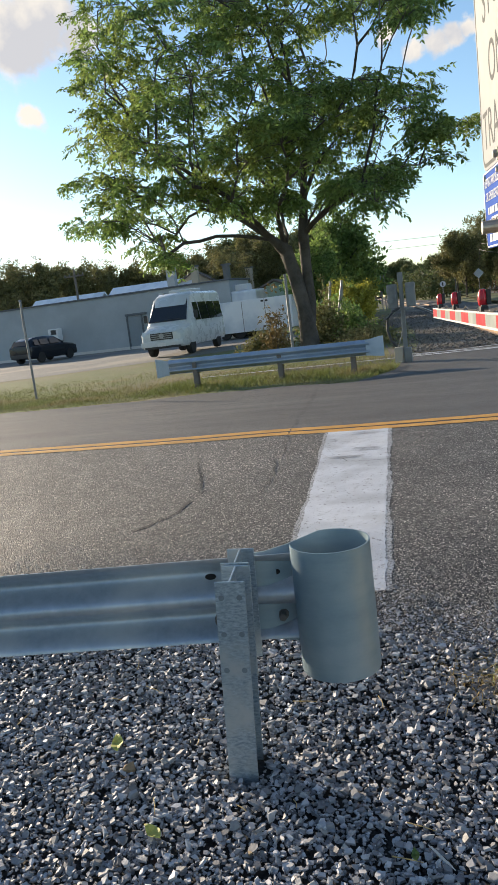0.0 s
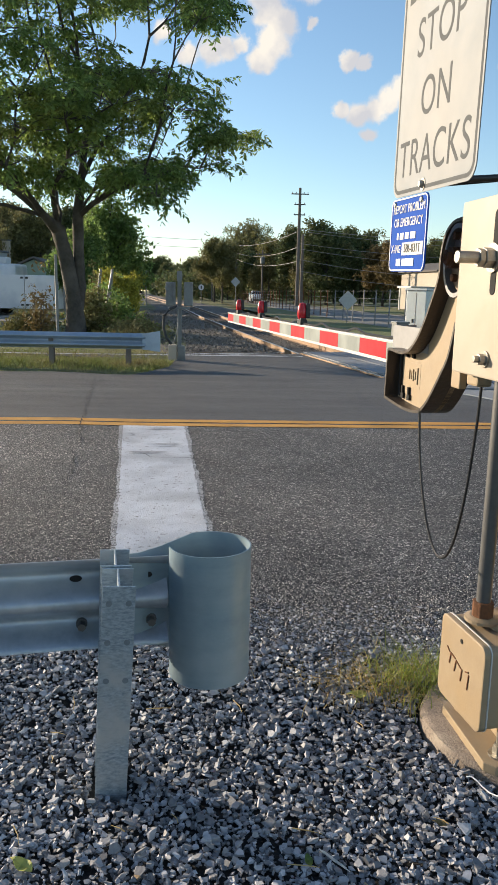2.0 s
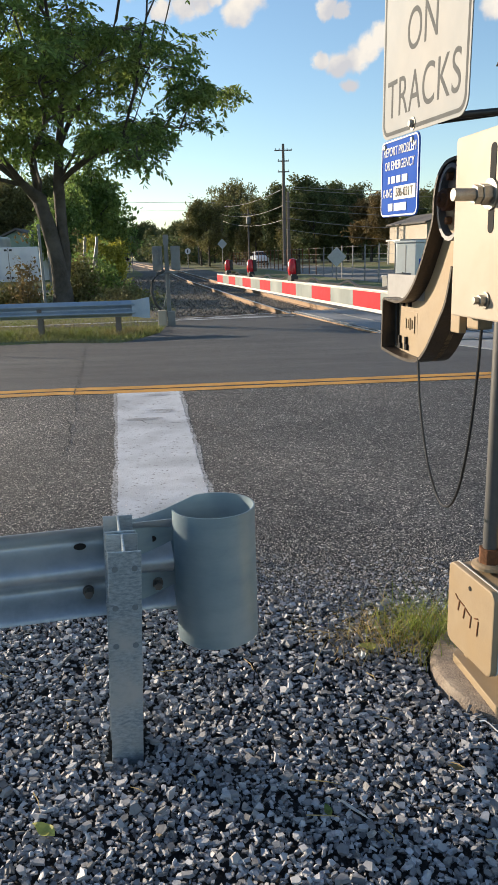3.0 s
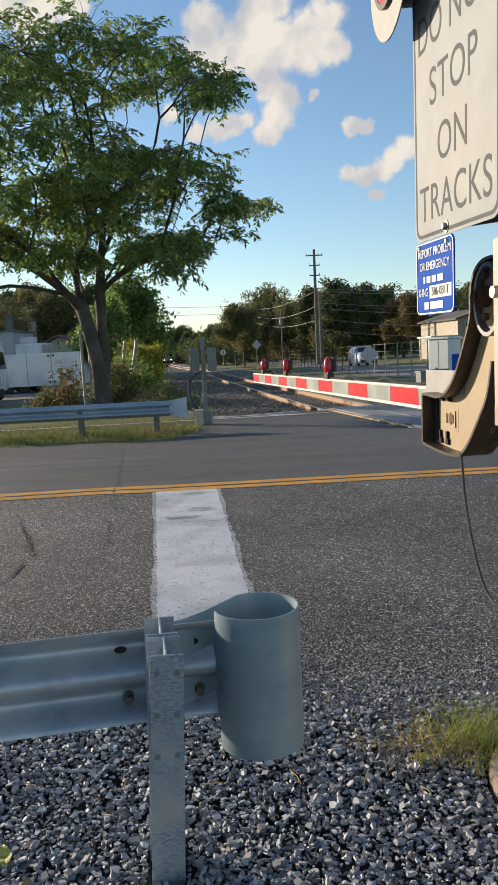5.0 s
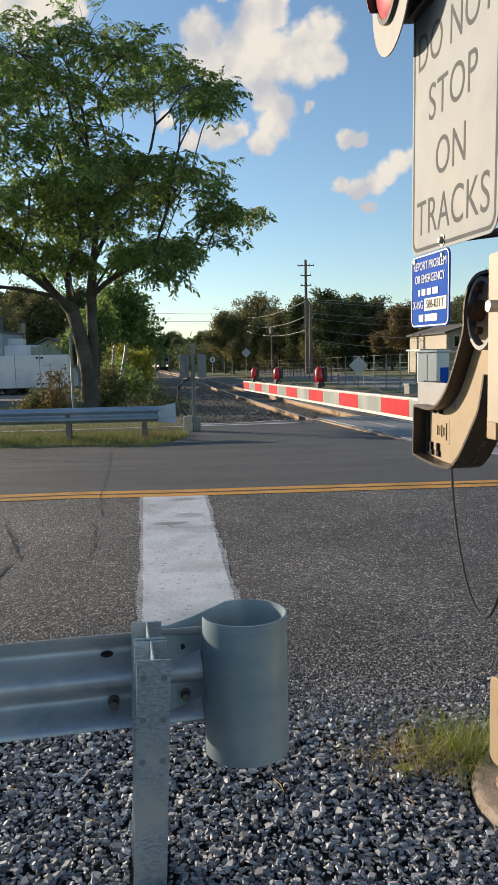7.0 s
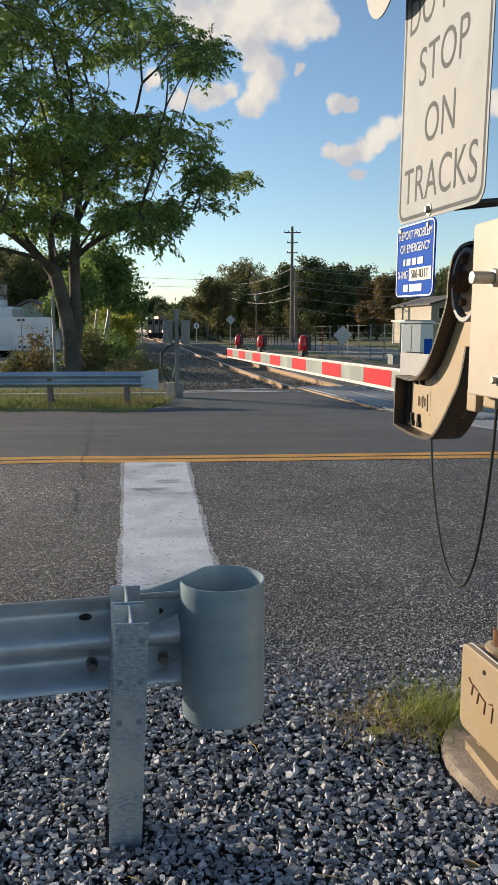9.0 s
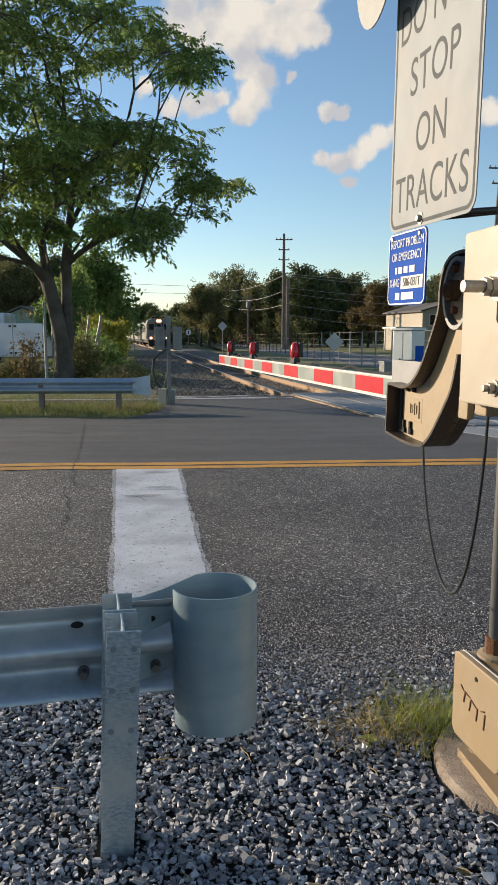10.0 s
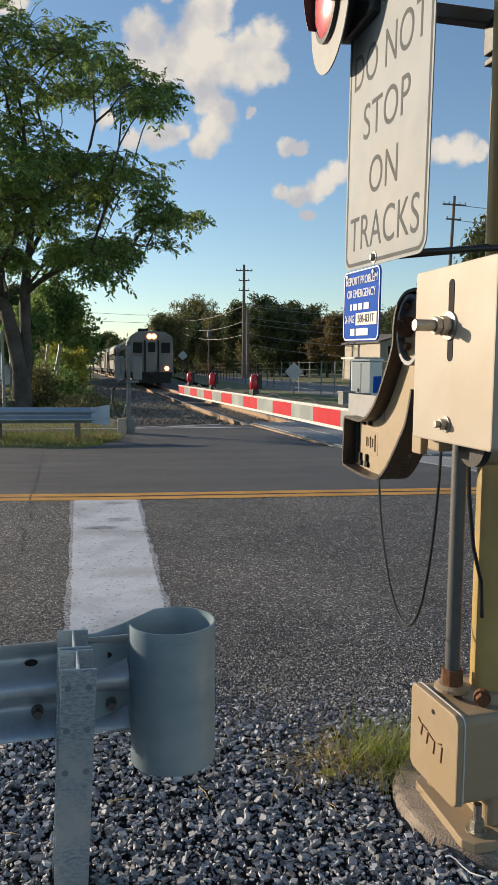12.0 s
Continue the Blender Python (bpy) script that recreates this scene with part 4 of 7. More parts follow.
def words(name, text, size, m, material, parent, squeeze=1.0, space=1.0, depth=0.0004):
    c = bpy.data.curves.new(name, "FONT")
    c.body, c.size, c.align_x, c.align_y, c.extrude, c.space_character = text, size, "CENTER", "CENTER", depth, space
    c.offset = -size * 0.001
    tmp = new(name, c)
    me = bpy.data.meshes.new_from_object(tmp.evaluated_get(bpy.context.evaluated_depsgraph_get()))
    bpy.data.objects.remove(tmp)
    root = list(range(len(me.vertices)))

    def top(k):
        while root[k] != k:
            root[k] = root[root[k]]
            k = root[k]
        return k

    for e in me.edges:
        root[top(e.vertices[0])] = top(e.vertices[1])
    # counters inside a letter share its faces, so each set of joined faces is one letter
    groups = collections.OrderedDict()
    for f in me.polygons:
        groups.setdefault(top(f.vertices[0]), []).append(tuple(f.vertices))
    for faces in groups.values():
        used = sorted({v for f in faces for v in f})
        at = {v: k for k, v in enumerate(used)}
        letter = bpy.data.meshes.new("letter")
        letter.from_pydata([me.vertices[v].co[:] for v in used], [], [tuple(at[v] for v in f) for f in faces])
        letter.materials.append(M[material])
        ob = new("letter", letter)
        ob.parent = parent
        ob.matrix_basis = m @ Matrix.Diagonal((squeeze, 1, 1, 1))
    bpy.data.meshes.remove(me)


def rounded(w, h, r, n=6):
    """Outline of a rounded rectangle about the origin."""
    out = []
    for cx, cy, a0 in ((w / 2 - r, h / 2 - r, 0), (-w / 2 + r, h / 2 - r, 90), (-w / 2 + r, -h / 2 + r, 180), (w / 2 - r, -h / 2 + r, 270)):
        out += [(cx + r * math.cos(radians(a0 + 90 * k / n)), cy + r * math.sin(radians(a0 + 90 * k / n))) for k in range(n + 1)]
    return out


def rounded_path(pts, n=4):
    """A closed outline through the points, curved where the turn is gentle and sharp where it is not."""
    out, k = [], len(pts)
    for i in range(k):
        p = [Vector(pts[(i + j) % k]) for j in (-1, 0, 1, 2)]
        sharp = [(p[j] - p[j - 1]).angle(p[j + 1] - p[j]) > 0.75 for j in (1, 2)]
        m1 = Vector((0, 0)) if sharp[0] else (p[2] - p[0]) * 0.5
        m2 = Vector((0, 0)) if sharp[1] else (p[3] - p[1]) * 0.5
        for s in range(n):
            u = s / n
            q = p[1] * (2 * u ** 3 - 3 * u * u + 1) + m1 * (u ** 3 - 2 * u * u + u) + p[2] * (3 * u * u - 2 * u ** 3) + m2 * (u ** 3 - u * u)
            out.append((q.x, q.y))
    return out


# local frame of a plate seen from -x: its x runs from far to near, its y up, its z towards the viewer
def plate_pose(x, y, z, yaw=7.2):
    return Matrix.Translation((x, y, z)) @ Matrix.Rotation(radians(yaw), 4, "Z") @ Matrix(((0, 0, -1, 0), (-1, 0, 0, 0), (0, 1, 0, 0), (0, 0, 0, 1)))


def build_signs():
    w, h = 0.575, 0.775
    at = plate_pose(-0.143 + 0.127 * w / 2, 1.388 - 0.992 * w / 2, 1.575 + h / 2 - 0.012) @ pose(0, 0, 0, 0, 0, -1.6)
    sg = thing("traffic_sign", "white sign with faded grey lettering on the signal mast", "sign", at)
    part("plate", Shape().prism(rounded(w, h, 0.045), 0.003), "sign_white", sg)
    a, b = rounded(w - 0.018, h - 0.018, 0.038), rounded(w - 0.040, h - 0.040, 0.030)
    part("border", Shape().sheet([(x, y, 0.0019) for x, y in a + a[:1]], [(x, y, 0.0019) for x, y in b + b[:1]]), "sign_grey", sg, "faded grey border")
    for text, y, size, sq in (("DO NOT", 0.205, 0.150, 0.80), ("STOP", 0.040, 0.150, 0.88), ("ON", -0.128, 0.150, 0.88), ("TRACKS", -0.285, 0.150, 0.86)):
        words("lettering", text, size, pose(0, y, 0.0018), "sign_grey", sg, sq, 1.05, 0.0002)
    for y in (h / 2 - 0.035, -h / 2 + 0.022):
        s = Shape().lathe([(0.0001, 0.012), (0.008, 0.012), (0.011, 0.008), (0.011, 0.002), (0.018, 0.002), (0.018, 0.0)], 12, pose(-0.02 if y > 0 else -0.045, y, 0.002))
        part("bolt", s, "bolt", sg, "zinc mounting bolt")
    bw, bh = 0.29, 0.222
    at = plate_pose(-0.146 + 0.127 * bw / 2, 1.388 - 0.992 * bw / 2, 1.452) @ pose(0, 0, 0, 0, 0, -1.2)
    bs = thing("information_sign", "small blue notice plate with white lettering below the sign", "sign", at)
    part("plate", Shape().prism(rounded(bw, bh, 0.024), 0.003), "blue", bs)
    a, b = rounded(bw - 0.004, bh - 0.004, 0.023), rounded(bw - 0.013, bh - 0.013, 0.019)
    part("border", Shape().sheet([(x, y, 0.0035) for x, y in a + a[:1]], [(x, y, 0.0035) for x, y in b + b[:1]]), "white", bs, "white border")
    words("lettering", "REPORT PROBLEM", 0.036, pose(0, 0.076, 0.003), "white", bs, 0.86)
    words("lettering", "OR EMERGENCY", 0.036, pose(0, 0.036, 0.003), "white", bs, 0.86)
    words("lettering", "X-ING", 0.036, pose(-0.088, -0.043, 0.003), "white", bs, 0.80)
    part("number_field", Shape().box(0.045, -0.043, 0.0022, 0.165, 0.038, 0.002), "arm_white", bs, "white field with black number")
    words("lettering", "586-031T", 0.036, pose(0.045, -0.043, 0.0042), "black", bs, 0.92)
    s = Shape()
    for k, wd in enumerate((0.014, 0.030, 0.030, 0.040)):
        s.box(-0.078 + (0.0, 0.034, 0.076, 0.124)[k], -0.004, 0.0025, wd, 0.020, 0.0018)
    part("number_bars", s, "white", bs)
    s = Shape()
    for k, wd in enumerate((0.036, 0.095)):
        s.box(-0.062 + (0.0, 0.078)[k], -0.083, 0.0025, wd, 0.022, 0.0018)
    part("name_bars", s, "white", bs)
    for x, y in ((-bw / 2 + 0.03, bh / 2 - 0.018), (bw / 2 - 0.05, bh / 2 - 0.018)):
        s = Shape().lathe([(0.0001, 0.006), (0.007, 0.005), (0.009, 0.0)], 10, pose(x, y, 0.002))
        part("bolt", s, "bolt", bs)


build_signs()


def build_signal():
    f = thing("foundation", "round rough concrete foundation in the gravel", "foundation", pose(0.405, 1.255, -0.065))
    s = Shape().lathe([(0.37, -0.60), (0.37, -0.145), (0.362, -0.128), (0.345, -0.121), (0.0001, -0.120)], 40)
    for i, (x, y, z) in enumerate(s.v):
        k = 1 + 0.018 * noise.noise((x * 9, y * 9, z * 4)) if z < -0.1 else 1
        s.v[i] = (x * k, y * k, z + (0.006 * noise.noise((x * 15, y * 15, 2.0)) if z > -0.16 else 0))
    part("footing", s, "concrete", f, smooth=True)

    c = thing("crossing_signal", "tan and cream railway crossing signal on a bolted base", "crossing signal", pose(0.32, 1.13, -0.122))
    T = Matrix.Translation((-0.32, -1.13, 0.122))

    def put(name, s, material, label="", bevel=0.0, smooth=False, parent=None, m=None):
        ob = part(name, s, material, parent or c, label, bevel, smooth)
        ob.matrix_basis = (T if parent is None else Matrix()) @ (m if m is not None else Matrix())
        return ob

    B = pose(0.322, 1.150, -0.066, 0, 0, 5.0) @ Matrix.Scale(1.03, 4)
    put("base_plate", Shape().prism([(-0.19, -0.16), (-0.16, -0.19), (0.16, -0.19), (0.19, -0.16), (0.19, 0.16), (0.16, 0.19), (-0.16, 0.19), (-0.19, 0.16)], 0.030), "tan", "thick tan base plate", bevel=0.004, m=B @ pose(0, 0, -0.104))
    for x, y in ((-0.125, -0.130), (-0.125, 0.130), (0.125, -0.130), (0.125, 0.130)):
        s = Shape().lathe([(0.0001, 0.0), (0.034, 0.0), (0.034, 0.006), (0.02, 0.006), (0.02, 0.006)], 18)
        s.tube([(0, 0, 0.006), (0, 0, 0.032)], 0.021, 6)
        s.tube([(0, 0, 0.032), (0, 0, 0.040)], 0.0185, 6)
        s.tube([(0, 0, 0.03), (0, 0, 0.085)], 0.0125, 12)
        put("anchor_bolt", s, "bolt" if y < 0 else "tan", "anchor bolt with nut and washer", m=B @ pose(x, y, -0.089))
    put("pedestal", Shape().prism(rounded(0.20, 0.24, 0.03), 0.24), "tan", "cast pedestal", bevel=0.004, m=B @ pose(0.01, 0.0, 0.03))
    # junction box with its rounded cover
    J = plate_pose(0.078, 1.075, 0.097, 9.0)
    jb = put("junction_box", Shape().prism(rounded(0.275, 0.275, 0.026), 0.155), "tan", "tan junction box", bevel=0.004, m=J @ pose(0, 0, -0.105))
    cov = part("cover", Shape().prism(rounded(0.285, 0.285, 0.030), 0.022), "tan", jb, "tan cover with cast marks", bevel=0.005)
    cov.matrix_basis = pose(0, 0, 0.090)
    s = Shape()
    s.lathe([(0.0001, 0.002), (0.0075, 0.002), (0.0075, 0.0)], 12, pose(0.0, 0.10, 0.1015))
    part("keyhole", s, "hole", jb)
    for x, y, w, h, a in ((-0.066, 0.010, 0.004, 0.036, -12), (-0.030, 0.000, 0.004, 0.040, -12), (0.012, -0.010, 0.004, 0.044, -8), (-0.008, 0.016, 0.036, 0.004, -18), (-0.048, 0.028, 0.034, 0.004, -10), (0.056, -0.012, 0.004, 0.052, -6), (0.046, 0.018, 0.022, 0.004, 20), (-0.080, 0.036, 0.022, 0.004, -35)):
        part("cast_mark", Shape().box(0, 0, 0, w, h, 0.004, pose(x, y, 0.102, 0, 0, a)), "rust", jb, "dark cast mark")
    # gasket line
    part("gasket", Shape().prism(rounded(0.288, 0.288, 0.031), 0.004), "arm_white", jb, "pale gasket").matrix_basis = pose(0, 0, 0.0775)
    # conduit and its rusty coupling
    put("conduit", Shape().tube([(0.157, 1.12, 0.24), (0.157, 1.12, 1.08)], 0.0235, 18), "conduit", "grey steel conduit", smooth=True)
    s = Shape().tube([(0.157, 1.12, 0.245), (0.157, 1.12, 0.262)], 0.044, 18).tube([(0.157, 1.12, 0.26), (0.157, 1.12, 0.315)], 0.034, 8)
    put("coupling", s, "rust", "rusty conduit coupling", bevel=0.002)
    put("flange", Shape().lathe([(0.055, 0), (0.055, 0.01), (0.04, 0.016), (0.0001, 0.016)], 20), "tan", m=pose(0.157, 1.12, 0.250))
    put("mast", Shape().tube([(0.280, 1.12, -0.09), (0.280, 1.12, 3.1)], 0.060, 28), "mast", "yellowed round mast", smooth=True)
    put("mast_collar", Shape().lathe([(0.10, 0), (0.10, 0.05), (0.085, 0.07), (0.0001, 0.07)], 24), "tan", m=pose(0.270, 1.12, 0.19), smooth=True)
    put("gusset", Shape().prism([(0, 0), (0.05, 0), (0.012, 0.11), (0, 0.12)], 0.016), "tan", "cast gusset", bevel=0.002, m=pose(0.210, 1.20, 0.22, 90, 0, 150))
    s = Shape().tube([(0.212, 1.02, 0.262), (0.202, 0.99, 0.262)], 0.020, 6).tube([(0.217, 1.03, 0.262), (0.210, 1.012, 0.262)], 0.026, 12)
    put("plug", s, "rust", "red-brown plug", bevel=0.002)
    # mechanism behind the counterweight plate
    K = pose(0, 0, 0, 0, 0, 7.2)
    put("mechanism_case", Shape().prism(rounded(0.34, 0.46, 0.03), 0.30), "cream", "cream mechanism case", bevel=0.01, m=pose(0.44, 0.93, 1.30, 90, 0, 7))
    s = Shape().tube([(0.01, 0.66, 1.080), (0.36, 0.705, 1.080)], 0.056, 28)
    put("shaft", s, "tan", "thick tan shaft tube", smooth=True)
    s = Shape().tube([(-0.008, 0.657, 1.080), (0.012, 0.66, 1.080)], 0.060, 28)
    put("shaft_ring", s, "black", "dark shaft ring", smooth=True)
    P = plate_pose(-0.120 + 0.127 * 0.1805, 0.760 - 0.992 * 0.1805, 1.288)
    cw = put("counterweight", Shape().prism(rounded(0.361, 0.405, 0.010), 0.055), "cream", "cream counterweight plate with a slot", bevel=0.004, m=P @ pose(0, 0, -0.028))
    s = Shape().prism([(x * 1.0, y) for x, y in rounded(0.024, 0.185, 0.0119)], 0.003)
    part("slot", s, "hole", cw).matrix_basis = pose(-0.002, 0.078, 0.0272)
    s = Shape().tube([(0, 0, 0), (0, 0, 0.005)], 0.033, 22).tube([(0, 0, 0.005), (0, 0, 0.026)], 0.023, 6).tube([(0, 0, 0.027), (0, 0, 0.040)], 0.021, 6).tube([(0, 0, 0.03), (0, 0, 0.088)], 0.0135, 16)
    part("clamp_bolt", s, "bolt", cw, "large threaded clamp bolt", bevel=0.001).matrix_basis = pose(-0.006, 0.066, 0.028)
    s = Shape().tube([(0, 0, 0), (0, 0, 0.004)], 0.019, 18).tube([(0, 0, 0.004), (0, 0, 0.018)], 0.013, 6).tube([(0, 0, 0.016), (0, 0, 0.030)], 0.008, 12)
    part("bolt", s, "bolt", cw, "small bolt with washer", bevel=0.001).matrix_basis = pose(-0.008, -0.158, 0.028)
    put("bracket", Shape().box(0, 0, 0, 0.04, 0.06, 0.040), "tan", "tan shaft bracket", bevel=0.006, m=pose(-0.055, 0.735, 1.072, 0, 0, 7))
    put("lug", Shape().box(0, 0, 0, 0.02, 0.05, 0.055), "tan", "tan lug", bevel=0.004, m=pose(-0.085, 0.80, 1.065, 0, 0, 7))

    # side arm: a curved casting from the hub to the arm adapter
    A = plate_pose(-0.05, 1.75, 0.0)
    out = [(0.60, 1.50), (0.52, 1.495), (0.462, 1.46), (0.436, 1.40), (0.430, 1.33), (0.385, 1.253), (0.315, 1.156), (0.25, 1.100), (0.20, 1.078), (0.14, 1.070), (0.03, 1.075), (0.012, 1.06),
           (0.004, 0.90), (0.016, 0.880), (0.15, 0.868), (0.26, 0.866), (0.34, 0.876), (0.40, 0.912), (0.45, 0.962), (0.505, 1.025), (0.55, 1.085), (0.585, 1.19), (0.61, 1.32), (0.64, 1.44)]
    out = rounded_path(out)
    web = put("side_arm", Shape().prism(out, 0.022), "tan", "tan curved side arm casting", bevel=0.002, m=A @ pose(0, 0, -0.055))
    s = Shape()
    n = len(out)
    rim_in = []
    for i, (x, y) in enumerate(out):
        px, py = out[i - 1]
        qx, qy = out[(i + 1) % n]
        d = Vector((qx - px, qy - py)).normalized()
        rim_in.append((x - d.y * 0.010, y + d.x * 0.010))
    for i in range(n):
        j = (i + 1) % n
        if out[i][0] > 0.58 and out[j][0] > 0.58:
            continue
        q = [(*out[i], 0.055), (*out[j], 0.055), (*rim_in[j], 0.055), (*rim_in[i], 0.055)]
        s.add([(x, y, z) for x, y, z in q] + [(x, y, -0.055) for x, y, z in q], [(0, 1, 2, 3), (7, 6, 5, 4), (0, 4, 5, 1), (1, 5, 6, 2), (2, 6, 7, 3), (3, 7, 4, 0)])
    # the rim of the tan arm is coloured dark to show its shaded side
    part("rim", s, "rim_shade", web, "rim of the casting, coloured dark as in shade").matrix_basis = pose(0, 0, 0.008)
    ring = Shape()
    outer, inner = [], []
    for k in range(25):
        a = 2 * math.pi * k / 24
        outer.append((0.088 * math.cos(a), 0.110 * math.sin(a)))
        inner.append((0.076 * math.cos(a), 0.097 * math.sin(a)))
    for z in (0.03, -0.02):
        ring.sheet([(*p, z) for p in outer], [(*p, z) for p in inner])
    ring.sheet([(*p, 0.03) for p in outer], [(*p, -0.02) for p in outer])
    ring.sheet([(*p, 0.03) for p in inner], [(*p, -0.02) for p in inner])
    part("hub_ring", ring, "pole_grey", web, "grey hub ring", smooth=True).matrix_basis = pose(0.555, 1.375, 0.034)
    part("hub_plate", Shape().lathe([(0.074, -0.03), (0.074, 0.0), (0.070, 0.004), (0.0001, 0.004)], 28, Matrix.Diagonal((1.0, 1.27, 1, 1))), "tan", web, "cream hub plate").matrix_basis = pose(0.555, 1.375, 0.040)
    s = Shape().tube([(0, 0, 0), (0, 0, 0.05)], 0.036, 20).tube([(0, 0, 0.05), (0, 0, 0.072)], 0.026, 6).tube([(0, 0, 0.072), (0, 0, 0.084)], 0.012, 10)
    part("hub", s, "rust", web, "dark red-brown hub and nut", bevel=0.002).matrix_basis = pose(0.525, 1.385, 0.040) @ Matrix.Diagonal((0.9, 0.9, 0.62, 1))
    for x, y in ((0.505, 1.45), (0.505, 1.325)):
        s = Shape().tube([(x, y, 0), (x, y, 0.05)], 0.012, 6)
        part("nut", s, "rust", web).matrix_basis = pose(0.02, 0, 0.010)
    # adapter end: dark slot, notches and cast marks
    part("notch", Shape().box(0.045, 0.975, 0.010, 0.018, 0.155, 0.02), "hole", web)
    for x in (0.075, 0.135):
        part("notch", Shape().box(x, 0.900, 0.010, 0.022, 0.020, 0.02), "hole", web)
        part("notch", Shape().box(x - 0.003, 0.924, 0.010, 0.012, 0.026, 0.02), "hole", web)
    for x in (0.10, 0.16):
        part("notch", Shape().box(x, 1.055, 0.010, 0.018, 0.018, 0.02), "hole", web)
    for x, h in ((0.125, 0.035), (0.145, 0.030), (0.160, 0.042), (0.178, 0.030), (0.20, 0.06)):
        part("cast_mark", Shape().box(x, 0.985, 0.013, 0.006, h, 0.006), "tan", web)
    part("cast_plate", Shape().prism(rounded(0.115, 0.090, 0.004), 0.005, pose(0.165, 0.985, 0.0095)), "tan", web, "raised cast name plate", bevel=0.001)
    s = Shape().box(0.0, 0.03, 0.004, 0.004, 0.34, 0.085).box(0.045, -0.138, 0.004, 0.09, 0.004, 0.085).box(0.045, 0.198, 0.004, 0.09, 0.004, 0.085)
    put("adapter_bracket", s, "pole_grey", "grey sheet bracket", m=pose(0.01, 1.62, 1.110, 0, 0, 7.2))

    # lamps on the cross arm
    def lamp(name, m, lens_mat, label):
        o = put(name, Shape().lathe([(0.21, 0.0), (0.21, 0.004), (0.0001, 0.004)], 40), "lamp_disc", label, m=m)
        part("lens", Shape().lathe([(0.108, 0.0), (0.108, 0.010), (0.085, 0.022), (0.045, 0.030), (0.0001, 0.033)], 32), lens_mat, o, "unlit red lens", smooth=True).matrix_basis = pose(0, 0, 0.005)
        part("bezel", Shape().lathe([(0.122, 0), (0.122, 0.014), (0.106, 0.014), (0.106, 0.0)], 32), "black", o, "black bezel").matrix_basis = pose(0, 0, 0.004)
        s = Shape()
        rows = []
        for k in range(25):
            a = radians(-25 + 230 * k / 24)
            rows.append([(0.118 * math.cos(a), 0.118 * math.sin(a), 0.0), (0.118 * math.cos(a), 0.118 * math.sin(a), 0.045 + 0.02 * math.sin(a))])
        for p, q in zip(rows, rows[1:]):
            s.sheet(p, q)
        part("hood", s, "black", o, "black visor hood", solid=0.003).matrix_basis = pose(0, 0, 0.006)
        part("housing", Shape().lathe([(0.0001, -0.20), (0.09, -0.19), (0.115, -0.10), (0.120, 0.0)], 28), "black", o, "black lamp housing", smooth=True)
        return o

    lamp("lamp", plate_pose(-0.215, 1.36, 2.40, 4.0) , "pink_lens", "grey lamp disc with an unlit red lens")
    lamp("lamp", plate_pose(0.525, 1.34, 2.28, 82.0), "red_lens", "grey lamp disc facing along the road")
    put("cross_arm", Shape().box(0, 0, 0, 0.95, 0.044, 0.044), "black", "black lamp cross arm", bevel=0.005, m=pose(0.285, 1.30, 2.345, 0, 3.6, 0))
    s = Shape().box(0, 0, 0, 0.06, 0.06, 0.10).box(0.0, 0, -0.065, 0.035, 0.09, 0.02).box(0, 0, 0.02, 0.03, 0.10, 0.02)
    put("lamp_bracket", s, "black", "black lamp bracket", bevel=0.004, m=pose(0.305, 1.29, 2.29, 0, 0, 8))
    put("lamp_bracket", Shape().box(0, 0, 0, 0.10, 0.22, 0.16), "black", "black lamp bracket", bevel=0.01, m=pose(-0.11, 1.26, 2.36, 0, 0, 7))
    put("sign_rod", Shape().tube([(-0.06, 1.10, 1.585), (0.295, 1.12, 1.625)], 0.011, 10), "black", "dark sign bracket rod", smooth=True)
    s = Shape().tube([(-0.07, 0.98, 1.575), (0.55, 1.06, 1.63)], 0.009, 10)
    put("sign_rod", s, "black", "dark sign bracket rod", smooth=True)


build_signal()


